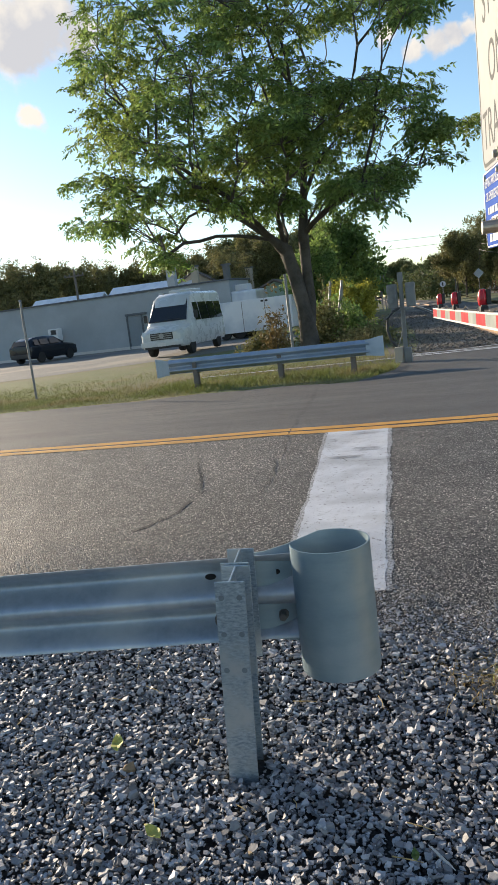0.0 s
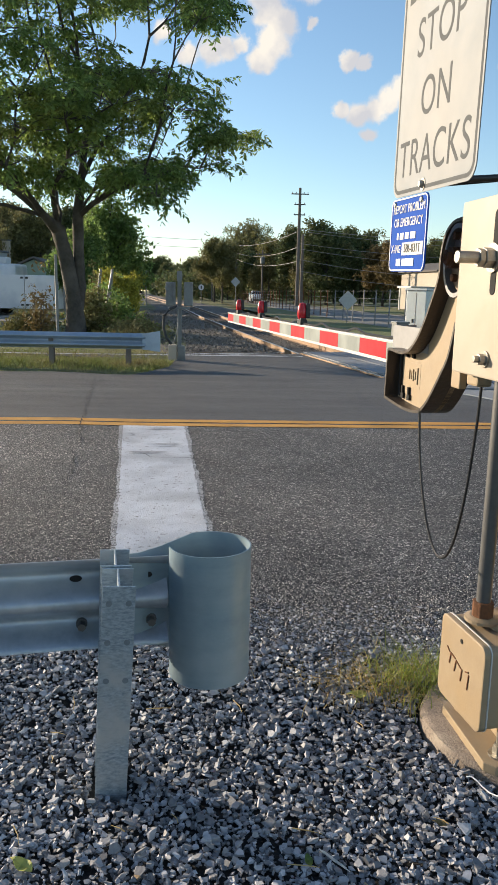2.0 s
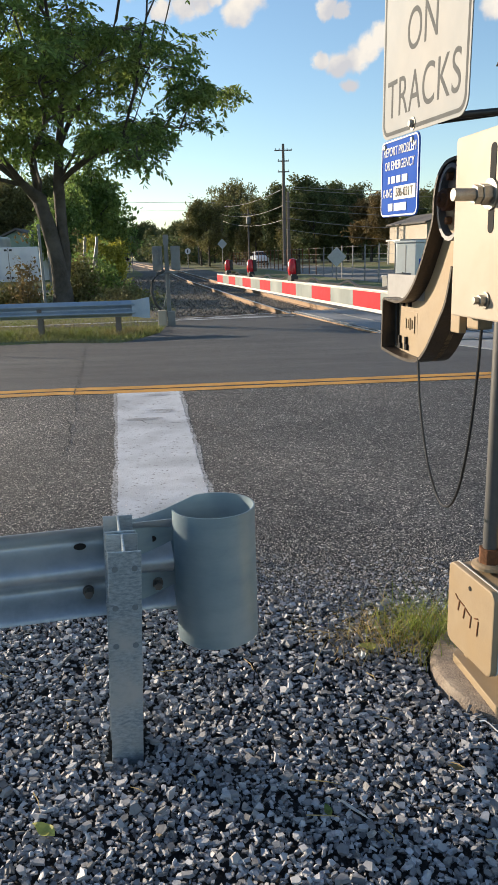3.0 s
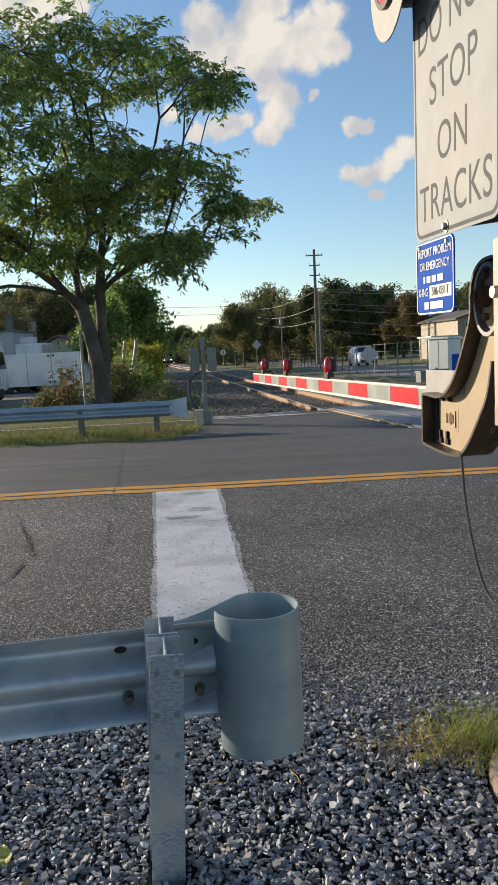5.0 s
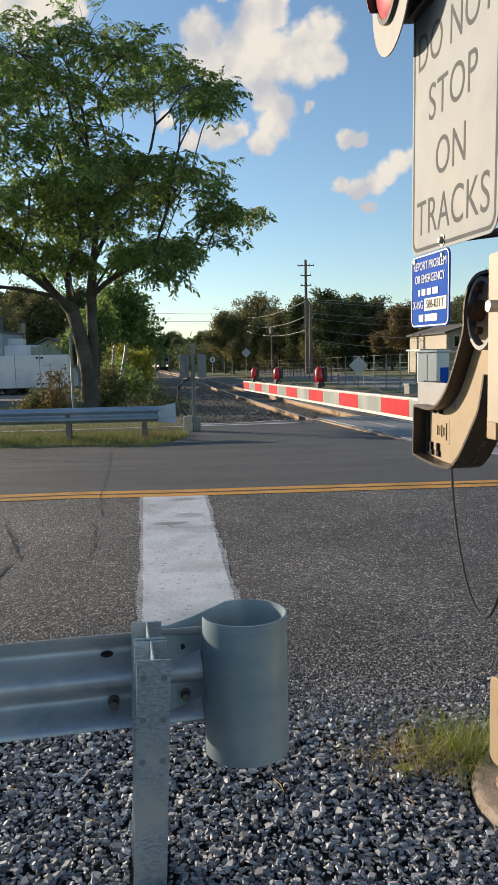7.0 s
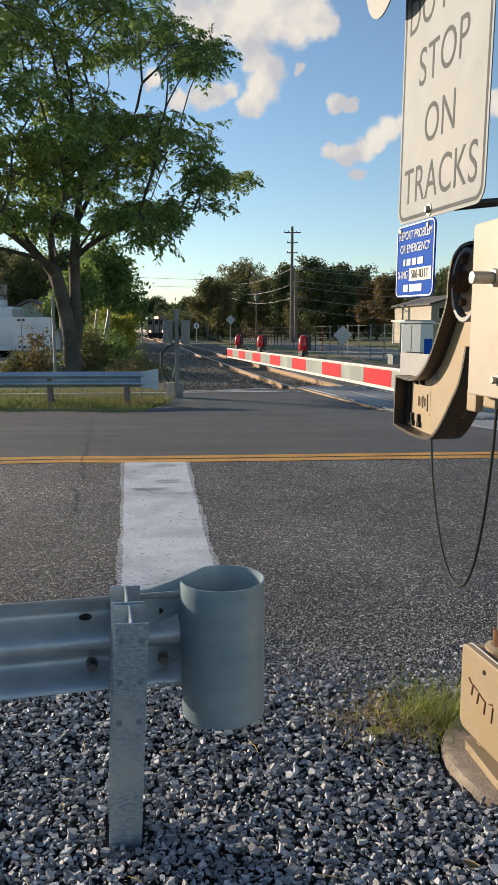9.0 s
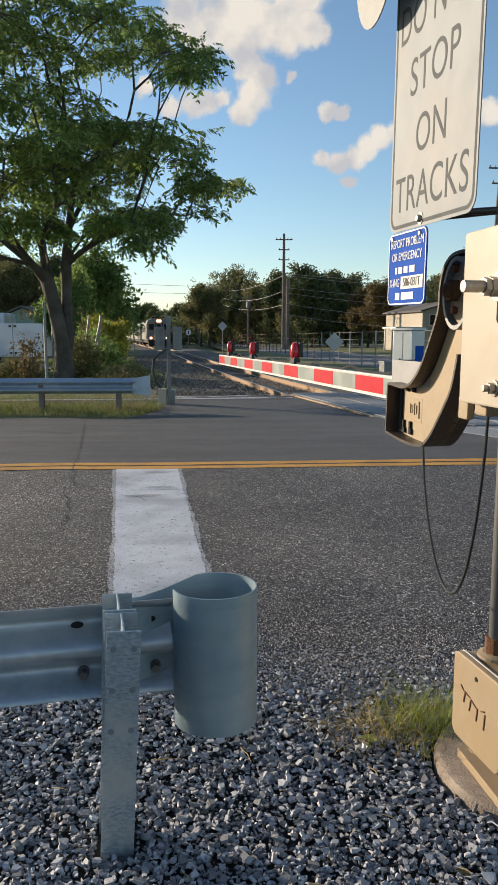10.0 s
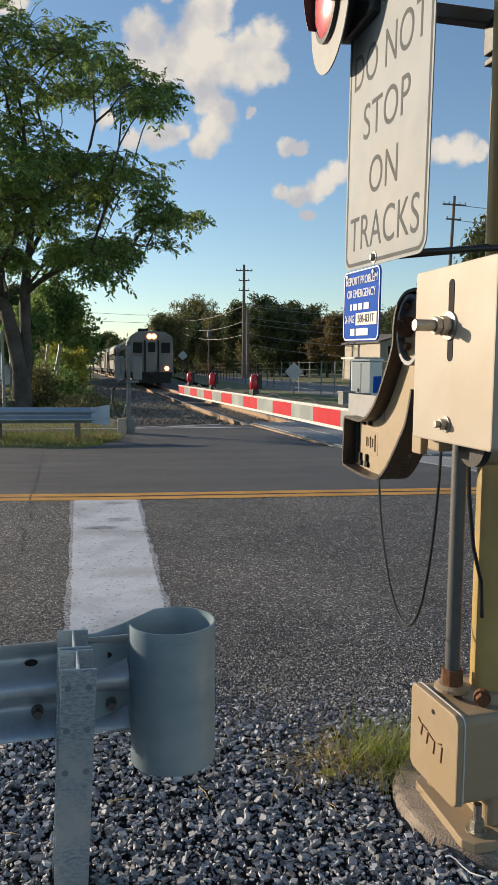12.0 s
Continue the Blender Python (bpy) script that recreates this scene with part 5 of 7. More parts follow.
def build_gate_arm():
    # the lowered arm, striped every 0.4 m from the tip
    d = Vector((-0.127, 1.0, -0.005)).normalized()
    tip = Vector((-0.54, 7.60, 0.985))
    L, step, hh = 6.10, 0.4, 0.098
    base = tip - d * L
    yaw = math.degrees(math.atan2(-d.x, d.y))
    g = thing("gate_arm", "lowered crossing gate arm with red and grey stripes", "gate arm", Matrix.Translation(base) @ pose(0, 0, 0, math.degrees(math.asin(d.z)), 0, 0) @ pose(0, 0, 0, 0, 0, yaw))
    part("beam", Shape().box(0, L / 2, 0, 0.022, L, hh), "arm_white", g, "white arm beam", bevel=0.003)
    n = int(L / step)
    for k in range(n):
        y1 = L - k * step - 0.004
        s = Shape().box(0, y1 - step / 2, 0.001, 0.030, step - 0.003, hh - 0.020)
        part("stripe", s, "red_stripe" if k % 2 == 0 else "grey_stripe", g, "red reflective stripe" if k % 2 == 0 else "grey reflective stripe", bevel=0.001)
    for z, w in ((hh / 2, 0.034), (-hh / 2, 0.034)):
        part("edge", Shape().box(0, L / 2, z, w, L, 0.010), "arm_white", g, "white edge moulding", bevel=0.002)
    # red lamps on the top edge
    for k, y in enumerate((L - 0.70, L - 1.95, L - 3.47)):
        s = Shape().box(0, 0, 0.018, 0.05, 0.10, 0.036).box(0, 0.05, 0.05, 0.03, 0.02, 0.05).box(0, -0.03, 0.03, 0.04, 0.03, 0.03)
        lm = part("warning_lamp", s, "black", g, "black lamp base", bevel=0.004)
        lm.matrix_basis = pose(0, y, hh / 2 + 0.005)
        part("lens", Shape().lathe([(0.024, 0), (0.032, 0.010), (0.036, 0.04), (0.032, 0.085), (0.020, 0.110), (0.0001, 0.116)], 16), "red_lens", lm, "red lamp lens", smooth=True).matrix_basis = pose(0, 0, 0.036)
        part("band", Shape().box(0.012, 0.0, 0.06, 0.03, 0.078, 0.10), "black", lm, "black lamp back", bevel=0.006).matrix_basis = pose(0.02, 0.0, 0.036)
    pts = [(0.0, L - 0.4 - 0.06 * i, hh / 2 + 0.012 + 0.022 * max(0, math.sin(i * 0.55)) ** 2) for i in range(int((L - 0.6) / 0.06))]
    part("cable", Shape().tube(pts, 0.007, 6), "black", g, "black lamp cable lying on the arm", smooth=True)


build_gate_arm()


def build_loose_cable():
    # the cable that hangs from the mechanism in a loop
    pts = [(-0.012, 1.40, 0.89)]
    a, b = Vector((-0.012, 1.40, 0.88)), Vector((0.02, 0.92, 1.05))
    for k in range(1, 31):
        u = k / 30
        p = a.lerp(b, u)
        sag = -0.52 * (4 * u * (1 - u)) ** 0.72
        pts.append((p.x + 0.02 * math.sin(u * 3.1), p.y, p.z + sag))
    c = tagged(part("cable", Shape().tube(pts, 0.0042, 8), "black", smooth=True), "thin black cable hanging in a loop from the gate", "cable")
    pts = [(0.10, 0.92, 1.02), (0.11, 0.93, 0.9), (0.15, 0.98, 0.74), (0.20, 1.03, 0.62), (0.22, 1.06, 0.5)]
    tagged(part("cable", Shape().tube(pts, 0.006, 8), "black", smooth=True), "black cable along the signal mast", "cable")


build_loose_cable()


def build_tuft():
    """The grass tuft beside the foundation, and leaf litter on the stones."""
    rng = np.random.default_rng(8)
    t = thing("grass_tuft", "half-dry grass tuft at the concrete foundation", "grass", pose(0.06, 1.55, GRAVEL))
    for name, mt, n, cx, spread, hmax in (("foliage", "tuft", 560, 0.03, 0.10, 0.19), ("dry_foliage", "straw", 620, -0.08, 0.18, 0.13)):
        vs, fs = [], []
        for k in range(n):
            x, y = rng.normal(cx, spread), rng.normal(0, 0.09)
            a, h, lean = rng.uniform(0, 6.28), rng.uniform(0.4, 1) * hmax, rng.uniform(0.3, 1.6 if mt == "straw" else 1.0)
            d, w = np.array([math.cos(a), math.sin(a)]), rng.uniform(0.0012, 0.0026)
            q = np.array([-d[1], d[0]]) * w
            base = len(vs)
            for u in (0, 0.4, 0.75, 1.0):
                px, py, pz = x + d[0] * h * lean * u * u, y + d[1] * h * lean * u * u, 0.01 + h * (u - 0.35 * lean * u * u * 0.8)
                k2 = 1 - 0.85 * u
                vs += [(px - q[0] * k2, py - q[1] * k2, pz), (px + q[0] * k2, py + q[1] * k2, pz)]
            fs += [(base + 2 * i, base + 2 * i + 1, base + 2 * i + 3, base + 2 * i + 2) for i in range(3)]
        stuff(name, vs, fs, mt, t, "green blades" if mt == "tuft" else "straw-coloured dry blades")
    for x, y, rz, mt, sc in ((-1.512, 1.042, 20, "leaf_fallen", 0.046), (-1.20, 0.62, 60, "leaf_fallen", 0.038), (-0.166, 1.443, 100, "leaf_fallen", 0.044), (-0.45, 0.62, 10, "leaf", 0.022), (-0.52, 1.75, 30, "leaf_rust", 0.028), (-0.06, 0.75, 70, "leaf_rust", 0.022), (-0.60, 2.25, 80, "leaf_rust", 0.03)):
        s = Shape()
        mid = [(0, -1.0 + 0.2 * i, 0.10 * math.sin(i)) for i in range(11)]
        wd = [0.0, 0.24, 0.38, 0.46, 0.48, 0.45, 0.38, 0.28, 0.17, 0.07, 0.0]
        s.sheet([(-w, p[1], p[2] + 0.3 * w) for p, w in zip(mid, wd)], mid)
        s.sheet(mid, [(w, p[1], p[2] + 0.3 * w) for p, w in zip(mid, wd)])
        ob = tagged(part("leaf", s, mt, solid=0.02), "fallen autumn leaf on the gravel", "leaf", "fallen leaves")
        ob.matrix_basis = pose(x, y, GRAVEL + 0.047, 12, -8, rz) @ Matrix.Scale(sc, 4)
    rng2 = random.Random(5)
    for k in range(34):
        x, y, a, ln = rng2.uniform(-2.0, 0.2), rng2.uniform(0.3, 1.8), rng2.uniform(0, 6.28), rng2.uniform(0.04, 0.11)
        p = Vector((x, y, GRAVEL + 0.045))
        d = Vector((math.cos(a), math.sin(a), rng2.uniform(-0.2, 0.2)))
        s = Shape().tube([p, p + d * ln * 0.5 + Vector((0.006, -0.004, 0.004)), p + d * ln], [0.0018, 0.0016, 0.0008], 5)
        tagged(part("twig", s, "straw"), "dry straw stalk on the gravel", "twig", "stalks on the gravel")

    # litter on the stones
    for p, q, r0 in (((-0.42, 0.65), (-0.35, 0.57), 0.0045), ((-0.045, 0.51), (-0.035, 0.39), 0.010)):
        a, b = Vector((*p, GRAVEL + 0.052)), Vector((*q, GRAVEL + 0.050))
        s = Shape()
        for k in range(3):
            o = Vector((rng2.uniform(-1, 1), rng2.uniform(-1, 1), rng2.uniform(-0.5, 0.5))) * r0
            s.tube([a.lerp(b, 0.1 * k) + o, a.lerp(b, 0.5) + o * 0.6, a.lerp(b, 1.0 - 0.12 * k) + o], [r0 * 0.4, r0 * 0.7, r0 * 0.3], 6)
        tagged(part("wood_splinter", s, "pale_stone"), "pale weathered wood splinter on the gravel", "stick", "splinters on the gravel")
    rows = [[(-0.225 + 0.011 * k, 1.375 + 0.018 * j + 0.006 * math.sin(k * 2.1), GRAVEL + 0.046 + 0.009 * math.sin(k * 1.9 + j * 1.4)) for k in range(5)] for j in range(3)]
    s = Shape().sheet(rows[0], rows[1]).sheet(rows[1], rows[2])
    tagged(part("wrapper", s, "arm_white", solid=0.0006), "crumpled white scrap among the stones", "litter")
    pts = [(0.085 + 0.012 * k, 0.95 - 0.016 * k + 0.012 * math.sin(k * 0.9), GRAVEL + 0.050 + 0.006 * math.sin(k * 1.3)) for k in range(8)]
    tagged(part("wire", Shape().tube(pts, 0.0022, 6), "white", smooth=True), "thin white wire scrap at the foundation", "wire")


build_tuft()


# ---- railway ----
def build_track():
    bed = thing("railway", "single railway track on ballast with rust-brown rails", "railway", kind="structure")
    ys = [17.6 + 2.0 * i for i in range(30)] + [80 + 10 * i for i in range(46)]
    s = Shape()
    rows = []
    for y in ys:
        c = track_x(y)
        b = FAR + 0.05 - sunk(y)
        rows.append([(c - (2.55 if y < 22 else 3.3), y, FAR - 0.03), (c - 1.5, y, FAR + 0.0), (c - 0.95, y, b), (c + 0.95, y, b), (c + 1.7, y, FAR - 0.05), (c + 3.6, y, FAR - 0.03)])
    for p, q in zip(rows, rows[1:]):
        s.sheet(p, q)
    part("ballast", s, "far_ballast", bed, "grey ballast bed")
    s = Shape()
    pts = [(-2.0, 17.4, FAR + 0.015), (0.55, 17.4, FAR + 0.015), (-4.5, 62, FAR + 0.015), (-6.2, 62, FAR + 0.015), (-4.4, 36, FAR + 0.015)]
    s.add(pts, [(0, 1, 2, 3, 4)])
    part("service_strip", s, "far_ballast", bed, "gravel strip beside the track")
    # loose ballast lumps beside the nearer track
    rng = np.random.default_rng(12)
    n = 9000
    y = 17.6 + 40 * rng.uniform(0, 1, n) ** 1.7
    off = rng.uniform(-4.0, 1.9, n) - 0.02 * (y - 17)
    x = np.array([track_x(v) for v in y]) + off
    zs = FAR + 0.035 - np.where(off > -1.2, 0.9, 0.0) * np.array([sunk(v) for v in y])
    tv, tf = stone_shape(rng)
    v, f = scatter(tv, tf, np.stack([x, y, zs], 1), turns(n, rng), rng.uniform(0.045, 0.09, n))
    stuff("ballast_stones", v, f, "ballast_brown", bed, "loose ballast stones")
    rail_prof = [(-0.07, 0), (0.07, 0), (0.07, 0.012), (0.012, 0.03), (0.012, 0.115), (0.036, 0.125), (0.036, 0.155), (-0.036, 0.155), (-0.036, 0.125), (-0.012, 0.115), (-0.012, 0.03), (-0.07, 0.012)]
    ys2 = [4.0 + 0.5 * i for i in range(27)] + [17.4, 17.6, 24, 30, 36, 42, 48, 54] + [60 + 10 * i for i in range(48)]
    for off in (-0.71, 0.71):
        s, hd = Shape(), Shape()
        rows, tops = [], []
        for y in ys2:
            zb = FAR + 0.05 - sunk(y) if y > 17.5 else max(road_z(y), FAR + 0.01) - 0.156
            rows.append([(track_x(y) + off + px, y, zb + pz) for px, pz in rail_prof + rail_prof[:1]])
            tops.append([(track_x(y) + off - 0.0355, y, zb + 0.1585), (track_x(y) + off + 0.0355, y, zb + 0.1585)])
        for p, q in zip(rows, rows[1:]):
            s.sheet(p, q)
        for p, q in zip(tops, tops[1:]):
            hd.sheet(p, q)
        r = part("rail", s, "rail_steel", bed, "rust-brown steel rail")
        part("rail_head", hd, "rail_head", r, "polished rail head")
    me = Shape().box(0, 0, 0, 2.3, 0.22, 0.14).mesh("tie", M["tie"], bevel=0.01)
    for k in range(120):
        y = 17.9 + 0.53 * k
        ob = new("tie", me)
        ob.parent = bed
        ob.matrix_basis = pose(track_x(y), y, FAR - 0.015 - sunk(y), 0, 0, 5.7 + 1.2 * math.sin(k * 1.7))


build_track()


def build_relay_case():
    g = thing("signal_case", "grey signal cases on a post beyond the road", "signal case", pose(-1.46, 15.25, FAR))
    part("post", Shape().box(0, 0, 0.90, 0.085, 0.085, 1.86), "box_grey", g, "grey square post", bevel=0.008)
    part("post_cap", Shape().box(0, -0.02, 1.80, 0.11, 0.05, 0.20), "box_grey", g, bevel=0.006)
    for x, w in ((-0.19, 0.20), (0.19, 0.19)):
        b = part("case", Shape().box(x, 0.02, 1.42, w, 0.26, 0.50), "box_grey", g, "grey steel case", bevel=0.02)
        for z in (1.55, 1.33) if x < 0 else ():
            part("lamp_back", Shape().tube([(x - 0.04, -0.11, z), (x - 0.04, -0.19, z)], 0.065, 16), "box_grey", b, "round lamp back", smooth=True)
        part("latch", Shape().box(x + 0.07, -0.12, 1.42, 0.02, 0.02, 0.10), "pole_grey", b)
    part("base_box", Shape().box(-0.15, 0, 0.16, 0.18, 0.22, 0.36), "siding_cream", g, "tan base box", bevel=0.015)
    part("base_box", Shape().box(0.05, -0.02, 0.12, 0.15, 0.20, 0.40), "box_grey", g, "grey base box", bevel=0.015)
    pts = [(-0.05, -0.1, 1.16), (-0.20, -0.14, 1.10), (-0.32, -0.14, 0.95), (-0.34, -0.12, 0.72), (-0.28, -0.1, 0.50), (-0.17, -0.06, 0.36)]
    part("cable", Shape().tube(pts, 0.030, 8), "wire", g, "bent black conduit", smooth=True)
    part("cable", Shape().tube([(-0.02, -0.12, 1.16), (-0.03, -0.12, 0.7), (-0.10, -0.1, 0.45), (-0.15, -0.05, 0.36)], 0.010, 6), "pale_wire", g, smooth=True)
    part("tray", Shape().box(0.0, -0.1, 1.13, 0.46, 0.06, 0.05), "box_grey", g, bevel=0.01)


build_relay_case()


# ---- trees ----
def sprig_template(rng):
    """A pinnate leaf, 1 long: leaflets in loose pairs, each turned and hung a little differently."""
    v, f = [], []
    for k in range(6):
        u = 0.20 + 0.15 * k
        for sgn in (-1, 1):
            if rng.uniform() < 0.08:
                continue
            L, w = rng.uniform(0.30, 0.42), rng.uniform(0.055, 0.085)
            a = radians(rng.uniform(40, 75))
            droop = rng.uniform(0.05, 0.9)
            d = np.array([math.cos(a), sgn * math.sin(a), -droop])
            d /= np.linalg.norm(d)
            q = np.cross(d, rng.normal(0, 0.6, 3) + np.array([0, 0, 1.0]))
            q /= np.linalg.norm(q)
            p = np.array([u, 0, -0.30 * u * u])
            b = len(v)
            v += [p, p + d * L * 0.42 + q * w, p + d * L, p + d * L * 0.42 - q * w]
            f.append((b, b + 1, b + 2, b + 3))
    b = len(v)
    v += [np.array(x) for x in ((0, -0.006, 0), (0, 0.006, 0), (1.0, 0.004, -0.3), (1.0, -0.004, -0.3))]
    f.append((b, b + 1, b + 2, b + 3))
    return np.array(v), np.array(f)


def clump_template(rng, n=9):
    """A loose spray of broad leaves, about 1 across."""
    v, f = [], []
    for k in range(n):
        c = rng.normal(0, 0.26, 3)
        r = turns(1, rng)[0]
        L, w = rng.uniform(0.16, 0.28), rng.uniform(0.07, 0.13)
        q = np.array([(-L, 0, 0), (0, -w, 0.04), (L, 0, 0), (0, w, 0.04)]) @ r.T + c
        b = len(v)
        v += list(q)
        f.append((b, b + 1, b + 2, b + 3))
    return np.array(v), np.array(f)


class Tree:
    """Grows limbs by branching, and gathers the places of leaves."""

    def __init__(self, seed):
        self.r, self.s, self.tips, self.room = random.Random(seed), Shape(), [], None

    def limb(self, p, d, length, rad, level, up=0.12, wander=0.20):
        r, pts, rr = self.r, [p.copy()], [rad]
        n = max(3, int(length / (0.45 if level < 2 else 0.25)))
        for i in range(n):
            d = (d + Vector((r.gauss(0, wander), r.gauss(0, wander), r.gauss(0, wander * 0.7) + up)) * (0.5 if level == 0 else 0.55)).normalized()
            p = p + d * (length / n)
            pts.append(p.copy())
            rr.append(rad * (1 - (0.90 if level == 0 else 0.72) * (i + 1) / n))
        if self.room and level and not self.room(pts[-1]):
            return None
        self.s.tube(pts, rr, 9 if level == 0 else (6 if level == 1 else 4), cap=False)
        return pts, rr, d

    def grow(self, p, d, length, rad, level, depth, up=0.12, spread=0.8, fork=(4, 6)):
        got = self.limb(p, d, length, rad, level, up)
        if got is None:
            return
        pts, rr, dd = got
        if level >= depth:
            self.tips += [(q, dd) for q in pts[1:]]
            return
        n = self.r.randint(*fork)
        for k in range(n):
            u = 0.28 + 0.72 * (k + self.r.random()) / n
            i = min(int(u * (len(pts) - 1)), len(pts) - 2)
            base = (pts[i + 1] - pts[i]).normalized()
            a = Vector((self.r.gauss(0, 1), self.r.gauss(0, 1), self.r.gauss(0, 0.6)))
            a = (a - a.dot(base) * base).normalized()
            nd = (base + a * spread * self.r.uniform(0.6, 1.25)).normalized()
            self.grow(pts[i], nd, length * self.r.uniform(0.42, 0.66), rr[i] * 0.62, level + 1, depth, up * 0.6, spread, fork)


# masses of leaves in the big tree: across, up, half width, half height
BOUGHS = [(-6.2, 11.1, 1.2, 0.5), (-4.4, 11.9, 1.6, 0.6), (-2.2, 12.2, 1.7, 0.6), (-0.2, 12.0, 1.7, 0.6), (1.4, 11.5, 1.4, 0.6), (3.0, 10.6, 1.2, 0.5), (4.1, 10.0, 0.7, 0.35),
          (-5.6, 9.6, 1.5, 0.6), (-3.5, 10.3, 1.7, 0.6), (-1.3, 10.7, 1.7, 0.6), (0.6, 10.2, 1.5, 0.6), (-0.4, 9.0, 1.6, 0.55), (-2.5, 8.8, 1.7, 0.6), (-6.3, 8.2, 1.1, 0.5), (-4.5, 8.6, 1.3, 0.5),
          (2.5, 7.9, 1.4, 0.5), (3.6, 6.9, 1.4, 0.5), (4.7, 6.1, 0.9, 0.35), (3.4, 5.5, 1.1, 0.4), (2.8, 4.8, 0.6, 0.3), (1.6, 6.7, 1.3, 0.5), (1.0, 8.0, 1.2, 0.5),
          (-4.6, 7.3, 1.6, 0.55), (-6.3, 6.4, 1.2, 0.45), (-3.0, 6.6, 1.4, 0.5), (-5.3, 5.3, 1.4, 0.45), (-6.8, 4.9, 0.9, 0.35), (-3.7, 5.1, 1.2, 0.4), (-5.0, 4.1, 0.8, 0.35),
          (-1.6, 7.5, 1.4, 0.5), (-0.2, 7.4, 1.3, 0.5), (-1.3, 5.9, 1.1, 0.4), (-0.6, 4.9, 0.9, 0.4), (0.7, 5.7, 1.0, 0.4), (-2.3, 5.5, 1.0, 0.4), (-0.6, 6.6, 1.1, 0.4), (1.4, 4.7, 0.6, 0.3)]


def build_main_tree():
    t = thing("tree", "broad leafy green tree with a forked dark trunk", "tree", pose(-5.15, 23.4, FAR))
    r = random.Random(17)
    pos, up = [], []

    def node(p, parent):
        pos.append(Vector(p))
        up.append(parent)
        return len(pos) - 1

    def chain(pts, parent):
        for p in pts:
            parent = node(p, parent)
        return parent

    root = node((0.0, 0, -0.3), -1)
    fork = chain([(0.0, 0, 0.5), (-0.08, 0, 1.4), (-0.25, 0, 2.4), (-0.48, 0, 3.3)], root)
    chain([(-0.62, 0.1, 4.2), (-0.70, 0.2, 5.4), (-0.75, 0.1, 6.6), (-0.9, 0, 7.8)], fork)
    chain([(-1.0, -0.1, 3.8), (-1.7, -0.2, 4.4), (-2.6, -0.2, 5.0)], fork)
    chain([(0.14, 0.2, 1.5), (0.10, 0.2, 2.6), (0.12, 0.15, 3.7), (0.25, 0.1, 4.8), (0.45, 0.0, 6.0), (0.6, 0.0, 7.0)], 1)
    pads = []
    for x, z, w, h in BOUGHS:
        for k in range(3):
            deep = 4.6 * max(0.25, 1 - ((x + 1.2) / 7.5) ** 2 - ((z - 8.0) / 6.5) ** 2) ** 0.5
            y = (k - 1 + r.uniform(-0.35, 0.35)) * 0.75 * deep
            s = 1 + y / 26
            pads.append((Vector((x * s + r.gauss(0, 0.30) * w - 0.18 * y, y, (z - 0.09 * max(z - 6.0, 0)) * s - 0.06 * y + r.gauss(0, 0.26))), w, h))
    pads.sort(key=lambda p: (p[0] - Vector((-0.3, 0, 4.0))).length)
    run = {0: 0.0}

    def reach(i):
        if i not in run:
            run[i] = reach(up[i]) + (pos[i] - pos[up[i]]).length
        return run[i]

    ends = []
    for c, w, h in pads:
        best, cost = None, 1e9
        for i, q in enumerate(pos):
            if q.z < 3.0:
                continue
            d = c - q
            flat = math.hypot(d.x, d.y)
            k = d.length + 0.50 * reach(i) + 1.6 * max(0.0, 0.45 * flat - d.z)
            if k < cost:
                best, cost = i, k
        q = pos[best]
        d = c - q
        n = max(2, int(d.length / 0.55))
        side = Vector((r.gauss(0, 1), r.gauss(0, 1), r.gauss(0, 0.5))) * 0.05 * d.length
        parent = best
        for i in range(1, n + 1):
            u = i / n
            p = q + d * u + side * math.sin(math.pi * u) + Vector((0, 0, 0.10 * d.length * math.sin(math.pi * u)))
            if i < n:
                p += Vector((r.gauss(0, 0.05), r.gauss(0, 0.05), r.gauss(0, 0.05)))
            parent = node(p, parent)
        ends.append((parent, c, w, h))
    # limbs are as thick as what they carry
    load = [0.0] * len(pos)
    for e, *_ in ends:
        i = e
        while i >= 0:
            load[i] += 1
            i = up[i]
    rad = [0.0215 * max(v, 0.4) ** 0.56 for v in load]
    s = Shape()
    heavy = {}
    for i in range(len(pos)):
        if up[i] >= 0 and (up[i] not in heavy or load[i] > load[heavy[up[i]]]):
            heavy[up[i]] = i
    starts = [0] + [i for i in range(1, len(pos)) if heavy[up[i]] != i]
    for i in starts:
        pts, rr = ([pos[up[i]]], [min(rad[up[i]], rad[i] * 1.25)]) if i else ([], [])
        while True:
            pts.append(pos[i])
            rr.append(rad[i] * (1.35 if i == 0 else 1.0))
            if i not in heavy:
                break
            i = heavy[i]
        if len(pts) > 1:
            s.tube(pts, rr, 12 if rr[0] > 0.12 else 6, cap=False)
    # twigs spread flat in each mass of leaves, with a rosette of long leaves at their ends
    tips = []
    for e, c, w, h in ends:
        for k in range(int((7 + 5 * w) * (0.68 if c.x < -4.0 else 0.80))):
            a, q = r.uniform(0, 2 * math.pi), r.uniform(0.25, 1.0) ** 0.6
            o = Vector((math.cos(a) * w * q, math.sin(a) * w * q * 0.9, 1.5 * h * r.uniform(-0.8, 1.0) * (1.15 - q * q)))
            b = c + o * r.uniform(0.0, 0.35)
            p = c + o
            m = b.lerp(p, 0.55) + Vector((r.gauss(0, 0.05), r.gauss(0, 0.05), 0.10))
            s.tube([b, m, p], [0.014, 0.010, 0.005], 4, cap=False)
            tips += [(p, (p - m).normalized()), (m, (p - m).normalized())] if r.random() < 0.75 else [(p, (p - m).normalized())]
    part("trunk", s, "bark", t, "dark forked trunk and limbs", smooth=True)
    rng = np.random.default_rng(5)
